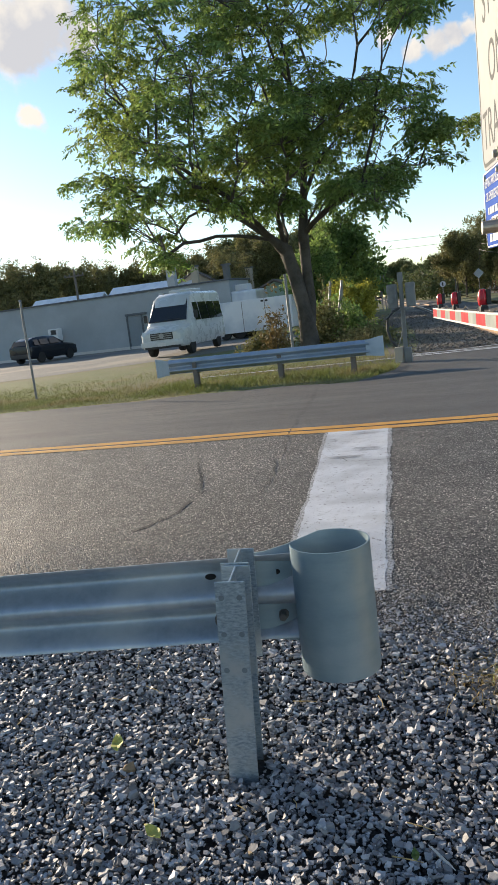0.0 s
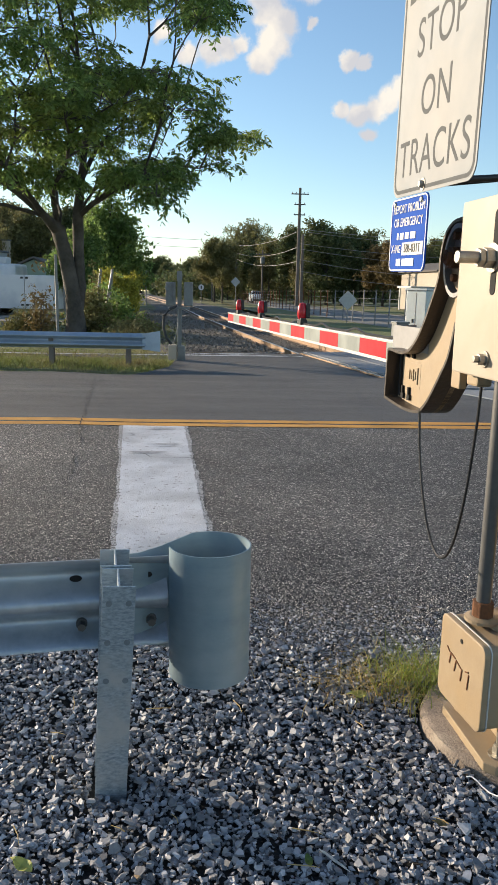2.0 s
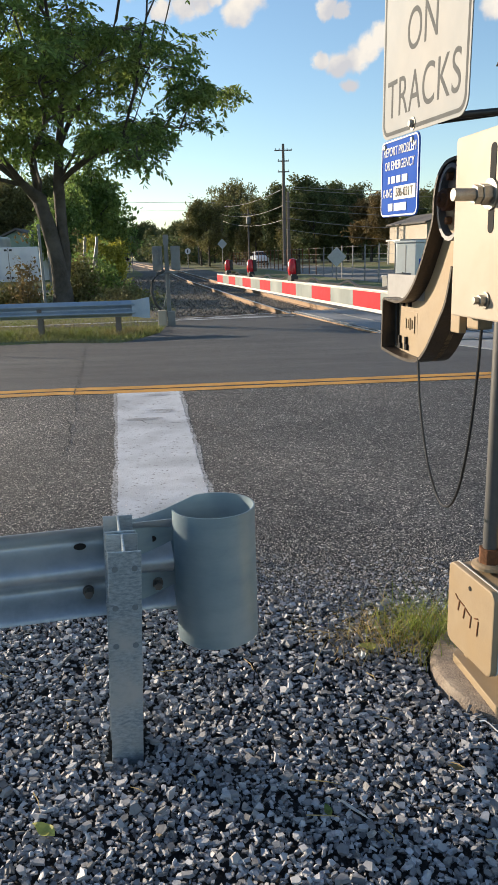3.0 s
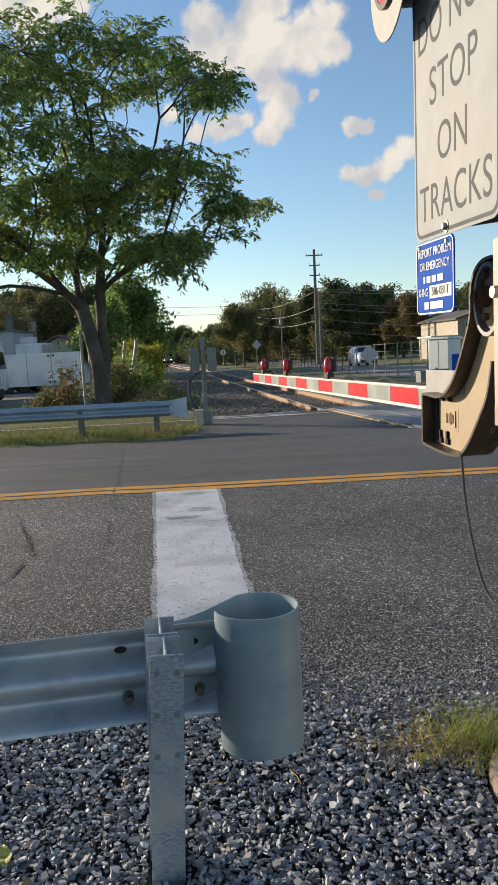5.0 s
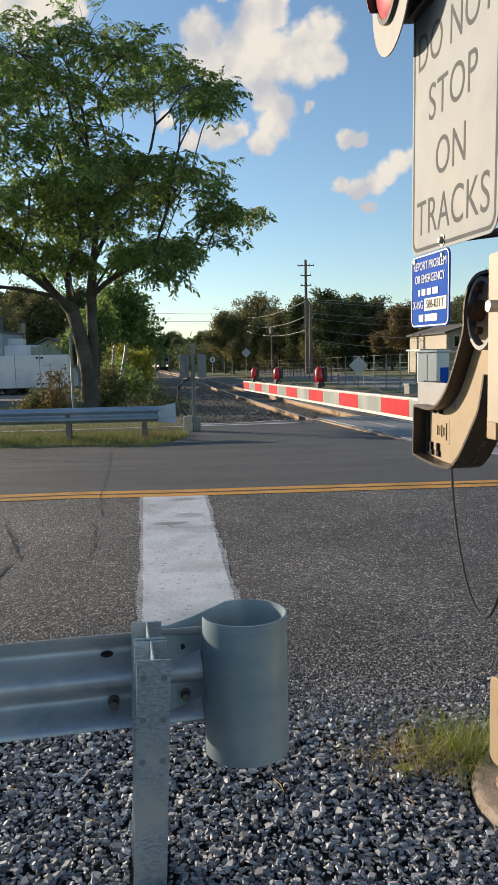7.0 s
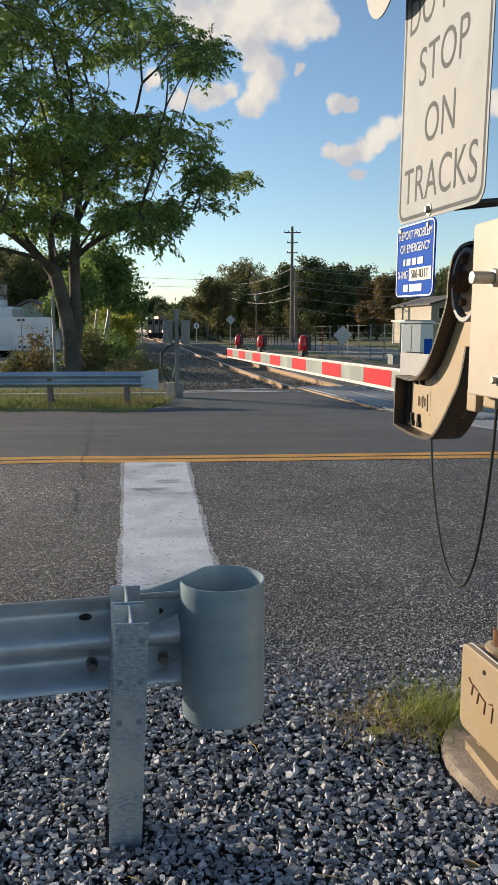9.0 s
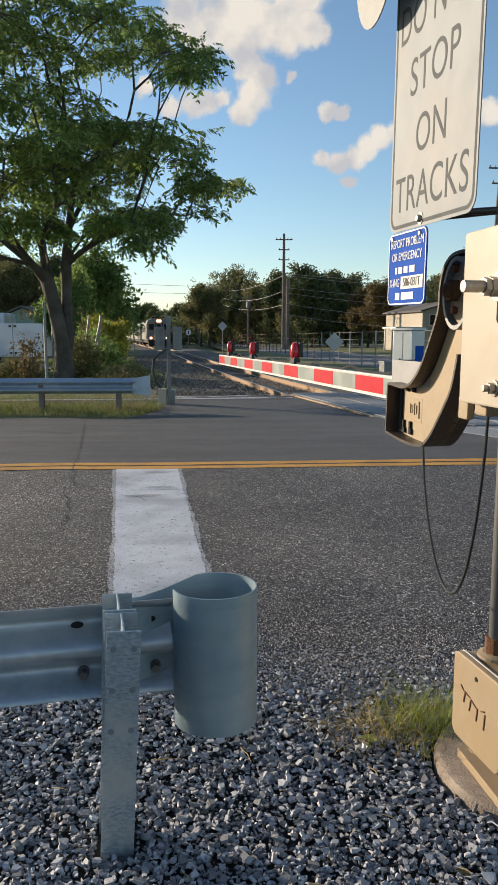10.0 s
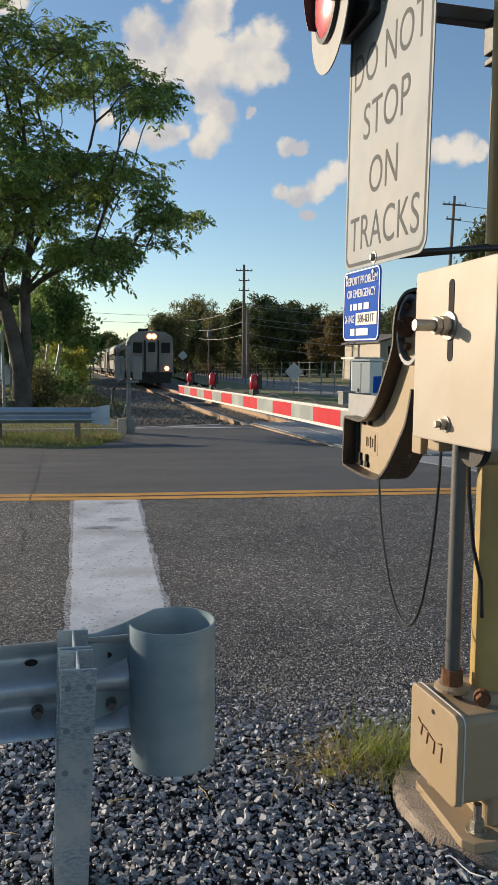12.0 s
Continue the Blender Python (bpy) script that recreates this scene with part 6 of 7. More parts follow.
    P = np.repeat(np.array([tuple(p) for p, d in tips]), 4, 0)
    D = np.repeat(np.array([tuple(d) for p, d in tips]), 4, 0)
    n = len(P)
    a = rng.uniform(0, 2 * math.pi, n)
    d = np.stack([np.cos(a), np.sin(a), rng.normal(-0.10, 0.28, n)], 1) + 0.7 * D
    d /= np.linalg.norm(d, axis=1)[:, None]
    side = np.cross(d, np.array([0, 0, 1.0]) + rng.normal(0, 0.30, (n, 3)))
    side /= np.linalg.norm(side, axis=1)[:, None]
    rot = np.stack([d, side, np.cross(d, side)], 2)
    rot[:, :, 2] *= np.sign(rot[:, 2, 2])[:, None]
    P = P + rng.normal(0, 0.05, P.shape)
    size = rng.uniform(0.34, 0.58, n)
    vs, fs, base = [], [], 0
    for k in range(6):
        tv, tf = sprig_template(rng)
        v, f = scatter(tv, tf, P[k::6], rot[k::6], size[k::6])
        vs.append(v)
        fs.append(f + base)
        base += len(v)
    stuff("crown", np.concatenate(vs), np.concatenate(fs), "leaf", t, "crown of feathery green leaves", kind="")


build_main_tree()


def tree_kind(name, seed, height, width, leaf, label, bare=0.28, n=1500, leafsize=0.55, trunk=0.17):
    """A middle-distance tree, at the origin."""
    t = thing(name, label, "tree")
    g, rng = Tree(seed), np.random.default_rng(seed)
    base = height * bare
    g.s.tube([(0, 0, -0.4), (0.03, 0, base * 0.5), (0, 0.05, base), (0.1, 0, height * 0.75)], [trunk * 1.25, trunk, trunk * 0.85, trunk * 0.2], 8, cap=False)
    for k in range(11):
        a, u = k * 2.4 + g.r.random(), k / 10
        p = Vector((0, 0, base + (height * 0.6 - base) * u))
        g.grow(p, Vector((math.cos(a), math.sin(a), 0.45 + 0.7 * u)).normalized(), width * g.r.uniform(0.62, 1.0) * (1 - 0.25 * u), trunk * 0.45, 1, 2, 0.10, 0.85, (3, 5))
    part("trunk", g.s, "bark", t)
    P = np.array([tuple(q) for q, d in g.tips])
    P = P[rng.integers(0, len(P), n)] + rng.normal(0, 0.055 * width + 0.10, (n, 3))
    P = P[P[:, 2] > base * 0.75]
    vs, fs, base_n = [], [], 0
    for k in range(3):
        tv, tf = clump_template(rng)
        q = P[k::3]
        v, f = scatter(tv, tf, q, turns(len(q), rng), rng.uniform(0.7, 1.3, len(q)) * leafsize)
        vs.append(v)
        fs.append(f + base_n)
        base_n += len(v)
    stuff("crown", np.concatenate(vs), np.concatenate(fs), leaf, t, "", kind="")
    return t


def build_trees():
    dark = tree_kind("tree", 31, 11.5, 4.6, "leaf_dark", "tall dark green tree in the distance", 0.08, 2700, 0.75)
    olive = tree_kind("tree", 32, 10.5, 4.4, "leaf_olive", "olive green tree turning with autumn", 0.10, 2300, 0.75)
    thin = tree_kind("tree", 33, 11.5, 4.0, "leaf_olive", "half-bare tree with thin autumn leaves", 0.25, 950, 0.55)
    rust = tree_kind("tree", 34, 9.0, 4.0, "leaf_rust", "russet autumn tree in the distance", 0.2, 1800, 0.75)
    side = tree_kind("tree", 35, 7.2, 2.7, "leaf", "green tree beside the railway", 0.16, 1150, 0.55, 0.13)
    yel = tree_kind("tree", 36, 3.0, 1.2, "leaf_yellow", "small yellow-green shrub tree beside the railway", 0.1, 1000, 0.34, 0.05)
    E = (-0.75, -1.05)

    def at(az, d, s=1.0, turn=0.0):
        return pose(E[0] + d * math.sin(radians(az)), E[1] + d * math.cos(radians(az)), FAR - 0.05, 0, 0, turn) @ Matrix.Scale(s, 4)

    spots = [(side, -8.1, 47, 1.08), (side, -9.9, 43, 0.9), (side, -7.8, 58, 1.12), (side, -9.3, 70, 1.15), (yel, -7.0, 36, 0.9), (yel, -6.6, 44, 0.9), 
             (dark, -9.0, 105, 0.9), (dark, -9.6, 90, 0.85), (dark, -8.8, 125, 1.0), (dark, -8.2, 160, 0.95),
             (dark, -7.6, 230, 0.95), (dark, -7.1, 560, 2.5), (dark, -6.5, 575, 2.4), (dark, -5.9, 560, 2.5), (dark, -5.3, 570, 2.3), (dark, -4.8, 560, 2.4), (dark, -4.3, 555, 2.5), (dark, -3.8, 560, 2.3), (side, -7.9, 66, 1.0), (side, -8.0, 80, 1.15), (dark, -3.6, 215, 0.85), (dark, -3.2, 225, 0.9), (dark, -2.3, 205, 0.85), (dark, -1.5, 190, 0.9), (dark, -0.7, 200, 1.0), (dark, -8.6, 260, 1.0), (olive, -2.8, 240, 0.9),
             (olive, 0.6, 120, 1.05), (thin, 1.9, 142, 1.42), (thin, 3.1, 140, 1.45), (olive, 4.1, 125, 1.05), (dark, 2.6, 135, 0.95), (dark, 1.0, 140, 0.9), (dark, 4.9, 128, 0.9), (thin, 0.0, 130, 0.9),
             (dark, 6.2, 112, 1.0), (olive, 7.3, 108, 1.0), (dark, 8.4, 104, 1.06), (dark, 9.6, 106, 1.05), (dark, 10.9, 110, 1.0), (olive, 9.0, 120, 1.1), (rust, 12.6, 100, 1.0), (rust, 13.9, 96, 0.95), (dark, 12.0, 125, 0.9), (olive, 15.5, 100, 0.9), (dark, 17.0, 92, 0.85),
             (dark, 19.0, 85, 0.8), (dark, 20.6, 74, 0.95), (dark, 22.0, 72, 1.05), (dark, 24.7, 70, 1.4), (olive, 26.4, 72, 1.35), (rust, 26.0, 74, 1.0),
             (olive, -12.6, 74, 0.95), (dark, -14.0, 82, 1.0), (olive, -15.6, 78, 1.0), (dark, -17.0, 88, 0.95), (olive, -18.6, 86, 0.95), (thin, -16.2, 70, 0.75), (dark, -11.2, 90, 1.0), (olive, -13.2, 78, 0.85),
             (thin, -20.2, 92, 1.0), (olive, -21.6, 96, 0.95), (dark, -23.2, 98, 0.9), (olive, -25.0, 95, 0.95), (thin, -26.6, 92, 0.95), (olive, -28.4, 90, 0.95), (olive, -30.5, 86, 1.0), (thin, -32.2, 84, 1.0), (olive, -34.4, 84, 0.95), (dark, -36.5, 86, 0.95), (olive, -39.0, 90, 0.8)]
    r = random.Random(2)
    used = set()
    for src, az, d, s in spots:
        m = at(az, d, s * r.uniform(0.95, 1.06), r.uniform(0, 360))
        if src not in used:
            used.add(src)
            src.matrix_basis = m
        else:
            c = copy_thing(src, Matrix())
            c.matrix_basis = m
    # the far wood, too dense to count
    rng = np.random.default_rng(77)
    n = 9000
    az, d = rng.uniform(-45, 45, n), rng.uniform(245, 330, n)
    h = (6.0 + 2.2 * np.sin(az * 1.9) + 1.4 * np.sin(az * 4.7 + 1)) * rng.uniform(0.0, 1, n) ** 0.7
    a = np.radians(az)
    P = np.stack([E[0] + d * np.sin(a), E[1] + d * np.cos(a), FAR + h + 0.3], 1)
    gap = np.abs(np.degrees(a) + 5.55) < 1.0
    P[gap, :2] = np.array(E) + (P[gap, :2] - np.array(E)) * (545.0 / d[gap])[:, None]
    P[gap, 2] = FAR + (P[gap, 2] - FAR) * 2.6
    tv, tf = clump_template(rng)
    v, f = scatter(tv, tf, P, turns(len(P), rng), rng.uniform(2.5, 4.5, len(P)))
    n = 2600
    az, d = np.radians(rng.uniform(-3.8, 27, n)), rng.uniform(152, 176, n)
    Q = np.stack([E[0] + d * np.sin(az), E[1] + d * np.cos(az), FAR + rng.uniform(0.2, 5.0, n)], 1)
    v2, f2 = scatter(tv, tf, Q, turns(n, rng), rng.uniform(1.2, 2.4, n))
    v, f = np.concatenate([v, v2]), np.concatenate([f, f2 + len(v)])
    stuff("far_wood", v, f, "leaf_dark", None, "dark woodland on the horizon", "woodland")


build_trees()


def build_shrubs():
    rng = np.random.default_rng(41)
    for x, y, sx, sy, h, mt, n, label in ((-4.35, 26.0, 1.0, 1.7, 0.95, "leaf", 620, "green roadside bush beside the railway"), (-6.35, 23.6, 0.5, 0.5, 1.6, "leaf_rust", 60, "reddish thin climber on a fence post"), (-5.7, 33, 1.2, 3.5, 1.1, "leaf", 1000, "green bush beside the railway"),
                                          (-3.3, 23.5, 0.8, 3.4, 0.30, "leaf_olive", 420, "low weeds along the railway bank"), (-4.7, 31.5, 0.9, 4.2, 0.40, "leaf_olive", 480, "low weeds along the railway bank"), (-4.75, 24.4, 0.8, 0.7, 1.2, "leaf_olive", 300, "dark bush at the foot of the tree"), (-7.0, 24.5, 0.9, 0.5, 0.45, "leaf_olive", 160, "low weeds beside the lot"), (-7.2, 45, 1.4, 4.0, 1.4, "leaf_olive", 800, "olive bush beside the railway")):
        P = rng.normal(0, 1, (n, 3)) * np.array([sx, sy, h]) * 0.42
        P[:, 2] = np.abs(P[:, 2]) * 1.3 + 0.05
        P[:, :2] *= (1.15 - 0.35 * P[:, 2:] / h)
        tv, tf = clump_template(rng, 11)
        v, f = scatter(tv, tf, P, turns(n, rng), rng.uniform(0.22, 0.42, n))
        b = thing("bush", label, "bush", pose(x, y, FAR))
        stuff("foliage", v, f, mt, b, kind="")
        s = Shape()
        for k in range(5):
            a = k * 1.3
            s.tube([(0.1 * math.cos(a), 0.1 * math.sin(a), -0.1), (0.35 * sx * math.cos(a), 0.35 * sy * math.sin(a), h * 0.8)], [0.02, 0.006], 5)
        part("stems", s, "bark", b)
    # rough grass along the far verge
    n = 60000
    x = rng.uniform(-20, -1.5, n)
    y = 12.0 + 0.25 * np.sin(1.9 * x) + 0.16 * np.sin(5.3 * x + 1) + 0.45 * rng.uniform(0, 1, n) ** 2 + np.abs(rng.normal(0, 3.2, n))
    keep = (x < -2.3) | (y > 12.1 + 1.9 * (x + 2.3) / 0.8)
    x, y = x[keep & (x < -1.6)], y[keep & (x < -1.6)]
    n = len(x)
    hmax = 0.028 + 0.10 * np.exp(-((y - 14.0) / 0.6) ** 2) * (x > -6.6) + 0.03 * (y > 13)
    a = rng.uniform(0, 6.28, n)
    h = hmax * rng.uniform(0.4, 1.1, n)
    ln = rng.uniform(0.5, 1.8, n) * h
    w = rng.uniform(0.006, 0.012, n)
    ca, sa = np.cos(a), np.sin(a)
    z = np.full(n, FAR + 0.0)
    p0, p1 = np.stack([x - sa * w, y + ca * w, z], 1), np.stack([x + sa * w, y - ca * w, z], 1)
    p2 = np.stack([x + ca * ln, y + sa * ln, z + h], 1)
    v = np.stack([p0, p1, p2], 1).reshape(-1, 3)
    stuff("grass", v, np.arange(3 * n).reshape(-1, 3), "grass", None, "rough grass along the far verge", "grass")


build_shrubs()


# ---- poles, wires, fence, roadside signs ----
def build_poles():
    def pole(x, y, h, label, arms=2, r=0.15, lean=0.0):
        p = thing("utility_pole", label, "utility pole", pose(x, y, FAR, 0, lean, 0), "utility poles")
        part("shaft", Shape().tube([(0, 0, -1), (0, 0, h)], [r, r * 0.62], 12), "wood_pole", p, smooth=True)
        for k in range(arms):
            z = h - 0.7 - 1.15 * k
            part("crossarm", Shape().box(0, -0.12, z, 2.0 if k == 0 else 1.3, 0.10, 0.12), "wood_pole", p, bevel=0.01)
            for x0 in (-0.9, -0.45, 0.45, 0.9) if k == 0 else (-0.55, 0.55):
                part("insulator", Shape().lathe([(0.03, 0), (0.05, 0.05), (0.03, 0.1), (0.045, 0.14), (0.0001, 0.18)], 8, pose(x0, -0.12, z + 0.06)), "pole_grey", p)
        return p

    pole(9.02, 88.5, 13.4, "tall weathered wooden utility pole", 3, 0.24)
    pole(9.62, 89.5, 8.3, "shorter stub pole beside a utility pole", 0, 0.24)
    pole(6.2, 110, 7.6, "distant utility pole with a transformer", 1, 0.17)
    pole(-1.2, 150, 9.0, "distant wooden utility pole", 1)
    pole(-3.4, 170, 9.0, "distant wooden utility pole", 1)
    pole(2.8, 125, 9.6, "distant wooden utility pole", 1)
    pole(27.5, 88, 8.5, "wooden utility pole beside the houses", 1)
    pole(22.45, 59, 15.3, "tall wooden utility pole with two crossarms", 2, 0.19, 2.0)
    pole(-34.0, 62, 7.3, "wooden utility pole behind the grey building", 1)
    pole(-11.6, 105, 7.0, "distant pole beside the railway", 1)
    t = thing("transformer", "grey drum transformer on a distant pole", "transformer", pose(6.2, 109.7, FAR + 5.6))
    part("drum", Shape().lathe([(0.3, 0), (0.33, 0.1), (0.33, 0.85), (0.28, 0.95), (0.0001, 1.0)], 16), "box_grey", t)
    # spans of wire
    spans = [((9.02, 88.5, 8.6), (60, 78, 8.5), 1.3), ((9.9, 88.5, 8.3), (60, 80, 8.0), 1.5), ((9.02, 88.5, 7.0), (58, 74, 6.6), 1.6), ((9.02, 88.5, 6.4), (58, 74, 6.0), 1.9), ((9.02, 88.5, 5.2), (40, 70, 4.6), 1.6),
             ((9.02, 88.5, 3.9), (45, 72, 3.6), 1.7), ((9.02, 88.5, 8.4), (2.8, 125, 8.8), 0.6), ((9.02, 88.5, 6.6), (2.8, 125, 7.6), 0.8), ((9.02, 88.5, 5.0), (2.8, 125, 6.6), 0.8), ((2.8, 125, 8.9), (-1.2, 150, 8.4), 0.5), ((2.8, 125, 7.6), (-1.2, 150, 7.4), 0.5),
             ((-1.2, 150, 8.4), (-3.4, 170, 8.4), 0.4), ((-60, 130, 14.5), (2.8, 125, 9.4), 1.0), ((-60, 128, 12.0), (2.8, 125, 8.2), 0.8), ((22.9, 59, 14.4), (60, 62, 15.5), 0.9), ((22.9, 59, 13.2), (60, 62, 14), 0.9)]
    for p, q, sag in spans:
        p, q = Vector(p), Vector(q)
        pts = [p.lerp(q, k / 14) - Vector((0, 0, sag * 4 * (k / 14) * (1 - k / 14))) for k in range(15)]
        tagged(part("overhead_wire", Shape().tube(pts, 0.028, 5), "pale_wire", smooth=True), "overhead wire slung between the utility poles", "wire", "overhead wires")
    # fence along the railway
    f = thing("fence", "long wire fence on thin steel posts beside the railway", "fence")
    ps = []
    y = 21.0
    while y < 128:
        x = 8.75 - 0.040 * y
        ps.append((x, y))
        part("post", Shape().tube([(x, y, FAR - 0.2), (x, y, FAR + 1.75)], 0.035, 8), "rust" if y > 48 else "pole_grey", f)
        y += 2.55
    for z in (0.25, 0.6, 0.95, 1.3, 1.68):
        part("wire", Shape().tube([(x, y, FAR + z) for x, y in ps], 0.008, 4), "pale_wire", f)
    # a roadside pole at the edge of the lot, fence posts by the tree
    w = thing("sign_post", "thin grey steel post at the lot's edge", "post", pose(-10.25, 14.75, FAR))
    part("shaft", Shape().tube([(0, 0, -0.2), (0, 0, 2.35)], 0.028, 10), "pole_grey", w)
    part("cap", Shape().lathe([(0.034, 0), (0.034, 0.03), (0.0001, 0.045)], 10), "pole_grey", w).matrix_basis = pose(0, 0, 2.35)
    for x, y, h, lean, lbl in ((-5.55, 22.5, 2.5, 0, "thin weathered post before the tree"), (-4.95, 25.6, 2.2, 8, "leaning weathered fence post"), (-4.72, 25.8, 2.1, 12, "leaning weathered fence post"), (-4.5, 26.0, 2.2, 5, "leaning weathered fence post"), (-8.25, 37.5, 2.3, 0, "weathered post beside the trailer"), (-7.4, 74, 4.0, 0, "pale post beside the railway"), (-7.9, 76, 3.6, 0, "pale post beside the railway")):
        q = thing("fence_post", lbl, "post", pose(x, y, FAR, 0, lean, 0), "weathered posts")
        part("shaft", Shape().tube([(0, 0, -0.2), (0, 0, h)], 0.045, 8), "pole_grey", q)
    # diamond signs seen from behind, and a round one
    for x, y, z, sz, lbl in ((6.30, 38.6, 1.18, 0.72, "back of a diamond warning sign on a post"), (1.6, 83, 2.6, 0.76, "back of a distant diamond warning sign")):
        g = thing("traffic_sign", lbl, "sign", pose(x, y, FAR))
        part("post", Shape().tube([(0, 0.03, -0.2), (0, 0.03, z + 0.5)], 0.03, 8), "pole_grey", g)
        ob = part("plate", Shape().prism(rounded(sz, sz, 0.05), 0.006), "sign_back", g, "bare aluminium sign back")
        ob.matrix_basis = pose(0, 0, z, 90, 0, 0) @ pose(0, 0, 0, 0, 0, 45)
    g = thing("traffic_sign", "small round white sign beside the railway", "sign", pose(-2.4, 96, FAR))
    part("post", Shape().tube([(0, 0.03, -0.2), (0, 0.03, 2.2)], 0.04, 8), "pole_grey", g)
    part("plate", Shape().prism([(0.36 * math.cos(k * math.pi / 12), 0.36 * math.sin(k * math.pi / 12)) for k in range(24)], 0.02), "white", g).matrix_basis = pose(0, 0, 2.0, 90, 0, 0)
    part("bar", Shape().box(0, -0.02, 2.0, 0.12, 0.012, 0.42), "black", g)


build_poles()


# ---- vehicles ----
def wheel(parent, x, y, r, w, m=None):
    base = (m or Matrix()) @ pose(x, y, r, 0, 90, 0)
    t = part("wheel", Shape().lathe([(r * 0.62, -w / 2), (r * 0.95, -w / 2), (r, -w / 3), (r, w / 3), (r * 0.95, w / 2), (r * 0.62, w / 2)], 24), "tyre", parent, "black tyre", smooth=True)
    t.matrix_basis = base
    s = Shape().lathe([(r * 0.63, -w * 0.42), (r * 0.5, -w * 0.30), (r * 0.18, -w * 0.34), (0.0001, -w * 0.34)], 20).lathe([(r * 0.63, w * 0.42), (r * 0.5, w * 0.30), (r * 0.18, w * 0.34), (0.0001, w * 0.34)], 20)
    part("rim", s, "rim", t, "grey wheel rim", smooth=True)


def body_shell(sections):
    """A body of cross sections (y, half width at sill, half width at roof, z low, z shoulder, z top), skinned."""
    s = Shape()
    rings = []
    for y, a, b, z0, z1, z2 in sections:
        c = a - (a - b) * 0.15
        rings.append([(-a * 0.94, y, z0), (-a, y, z0 + 0.12), (-a, y, z1), (-c, y, z1 + 0.04), (-b, y, z2 - 0.10), (-b * 0.82, y, z2), (b * 0.82, y, z2), (b, y, z2 - 0.10), (c, y, z1 + 0.04), (a, y, z1), (a, y, z0 + 0.12), (a * 0.94, y, z0)])
    n = 12
    for i, (p, q) in enumerate(zip(rings, rings[1:])):
        s.add(p + q, [(k, (k + 1) % n, n + (k + 1) % n, n + k) for k in range(n)])
    s.add(rings[0], [tuple(range(n))])
    s.add(rings[-1], [tuple(reversed(range(n)))])
    return s


def quad_panel(pts, thick=0.012):
    """A thin slab on four corners."""
    a, b, c, d = [Vector(p) for p in pts]
    n = (b - a).cross(d - a).normalized() * thick
    return Shape().add([a, b, c, d, a + n, b + n, c + n, d + n], [(0, 3, 2, 1), (4, 5, 6, 7), (0, 1, 5, 4), (1, 2, 6, 5), (2, 3, 7, 6), (3, 0, 4, 7)])


def build_van():
    """A high-roof passenger van, its nose towards -y."""
    v = thing("van", "white high-roof passenger van parked on the lot", "van", pose(-12.15, 27.7, FAR + 0.06, 0, 0, 1))
    part("body", body_shell([(0.0, 0.84, 0.80, 0.42, 0.86, 0.98), (0.10, 0.93, 0.86, 0.38, 0.95, 1.08), (0.75, 0.98, 0.88, 0.36, 1.12, 1.26), (0.95, 0.99, 0.86, 0.36, 1.2, 1.42), (1.75, 0.99, 0.84, 0.36, 1.25, 2.45), (2.2, 0.99, 0.84, 0.36, 1.25, 2.60), (5.75, 0.99, 0.86, 0.38, 1.25, 2.62), (5.95, 0.96, 0.84, 0.42, 1.25, 2.54)]), "van_white", v, "white van body", bevel=0.02, smooth=True)
    part("windscreen", quad_panel([(-0.84, 0.95, 1.43), (0.84, 0.95, 1.43), (0.74, 1.70, 2.31), (-0.74, 1.70, 2.31)], 0.03), "car_glass", v, "dark windscreen")
    for sx in (-1, 1):
        for y0, y1 in ((1.75, 2.35), (2.50, 3.60), (3.68, 4.70), (4.78, 5.70)):
            q = [(sx * 0.985, y0, 1.36), (sx * 0.985, y1, 1.36), (sx * 0.875, y1, 2.12), (sx * 0.875, y0, 2.12)]
            part("window", quad_panel(q if sx > 0 else q[::-1], 0.022), "car_glass", v, "dark side window")
        part("mirror", Shape().box(sx * 1.14, 1.35, 1.62, 0.16, 0.12, 0.32), "plastic", v, "black door mirror", bevel=0.03)
        part("headlight", quad_panel([(sx * 0.52, 0.02, 0.82), (sx * 0.90, 0.10, 0.86), (sx * 0.88, 0.20, 1.10), (sx * 0.58, 0.10, 1.02)][:: (1 if sx > 0 else -1)], 0.03), "clear_lamp", v, "clear headlight")
        for y in (1.05, 4.75):
            wheel(v, sx * 0.86, y, 0.34, 0.24)
    g = part("grille", Shape().box(0, -0.005, 0.86, 0.98, 0.05, 0.28), "plastic", v, "dark grille with bright bars", bevel=0.01)
    s = Shape()
    for z in (0.78, 0.86, 0.94):
        s.box(0, -0.035, z, 0.90, 0.02, 0.03)
    s.lathe([(0.0001, 0), (0.10, 0), (0.10, 0.02), (0.0001, 0.02)], 20, pose(0, -0.03, 0.88, 90, 0, 0))
    part("grille_bar", s, "rim", g, "bright grille bars")
    part("bumper", Shape().box(0, 0.02, 0.56, 1.88, 0.22, 0.22), "van_white", v, "white bumper", bevel=0.05)
    part("lower_grille", Shape().box(0, 0.03, 0.43, 1.55, 0.20, 0.13), "plastic", v, "dark lower air intake", bevel=0.03)
    part("plate", Shape().box(0, -0.10, 0.52, 0.36, 0.012, 0.13), "white", v, "pale number plate with plain bars")
    part("wiper", Shape().box(0.2, 0.96, 1.50, 0.7, 0.02, 0.02), "plastic", v)
    part("roof_unit", Shape().box(0, 3.6, 2.68, 1.1, 1.3, 0.16), "van_white", v, "white roof unit", bevel=0.05)


build_van()


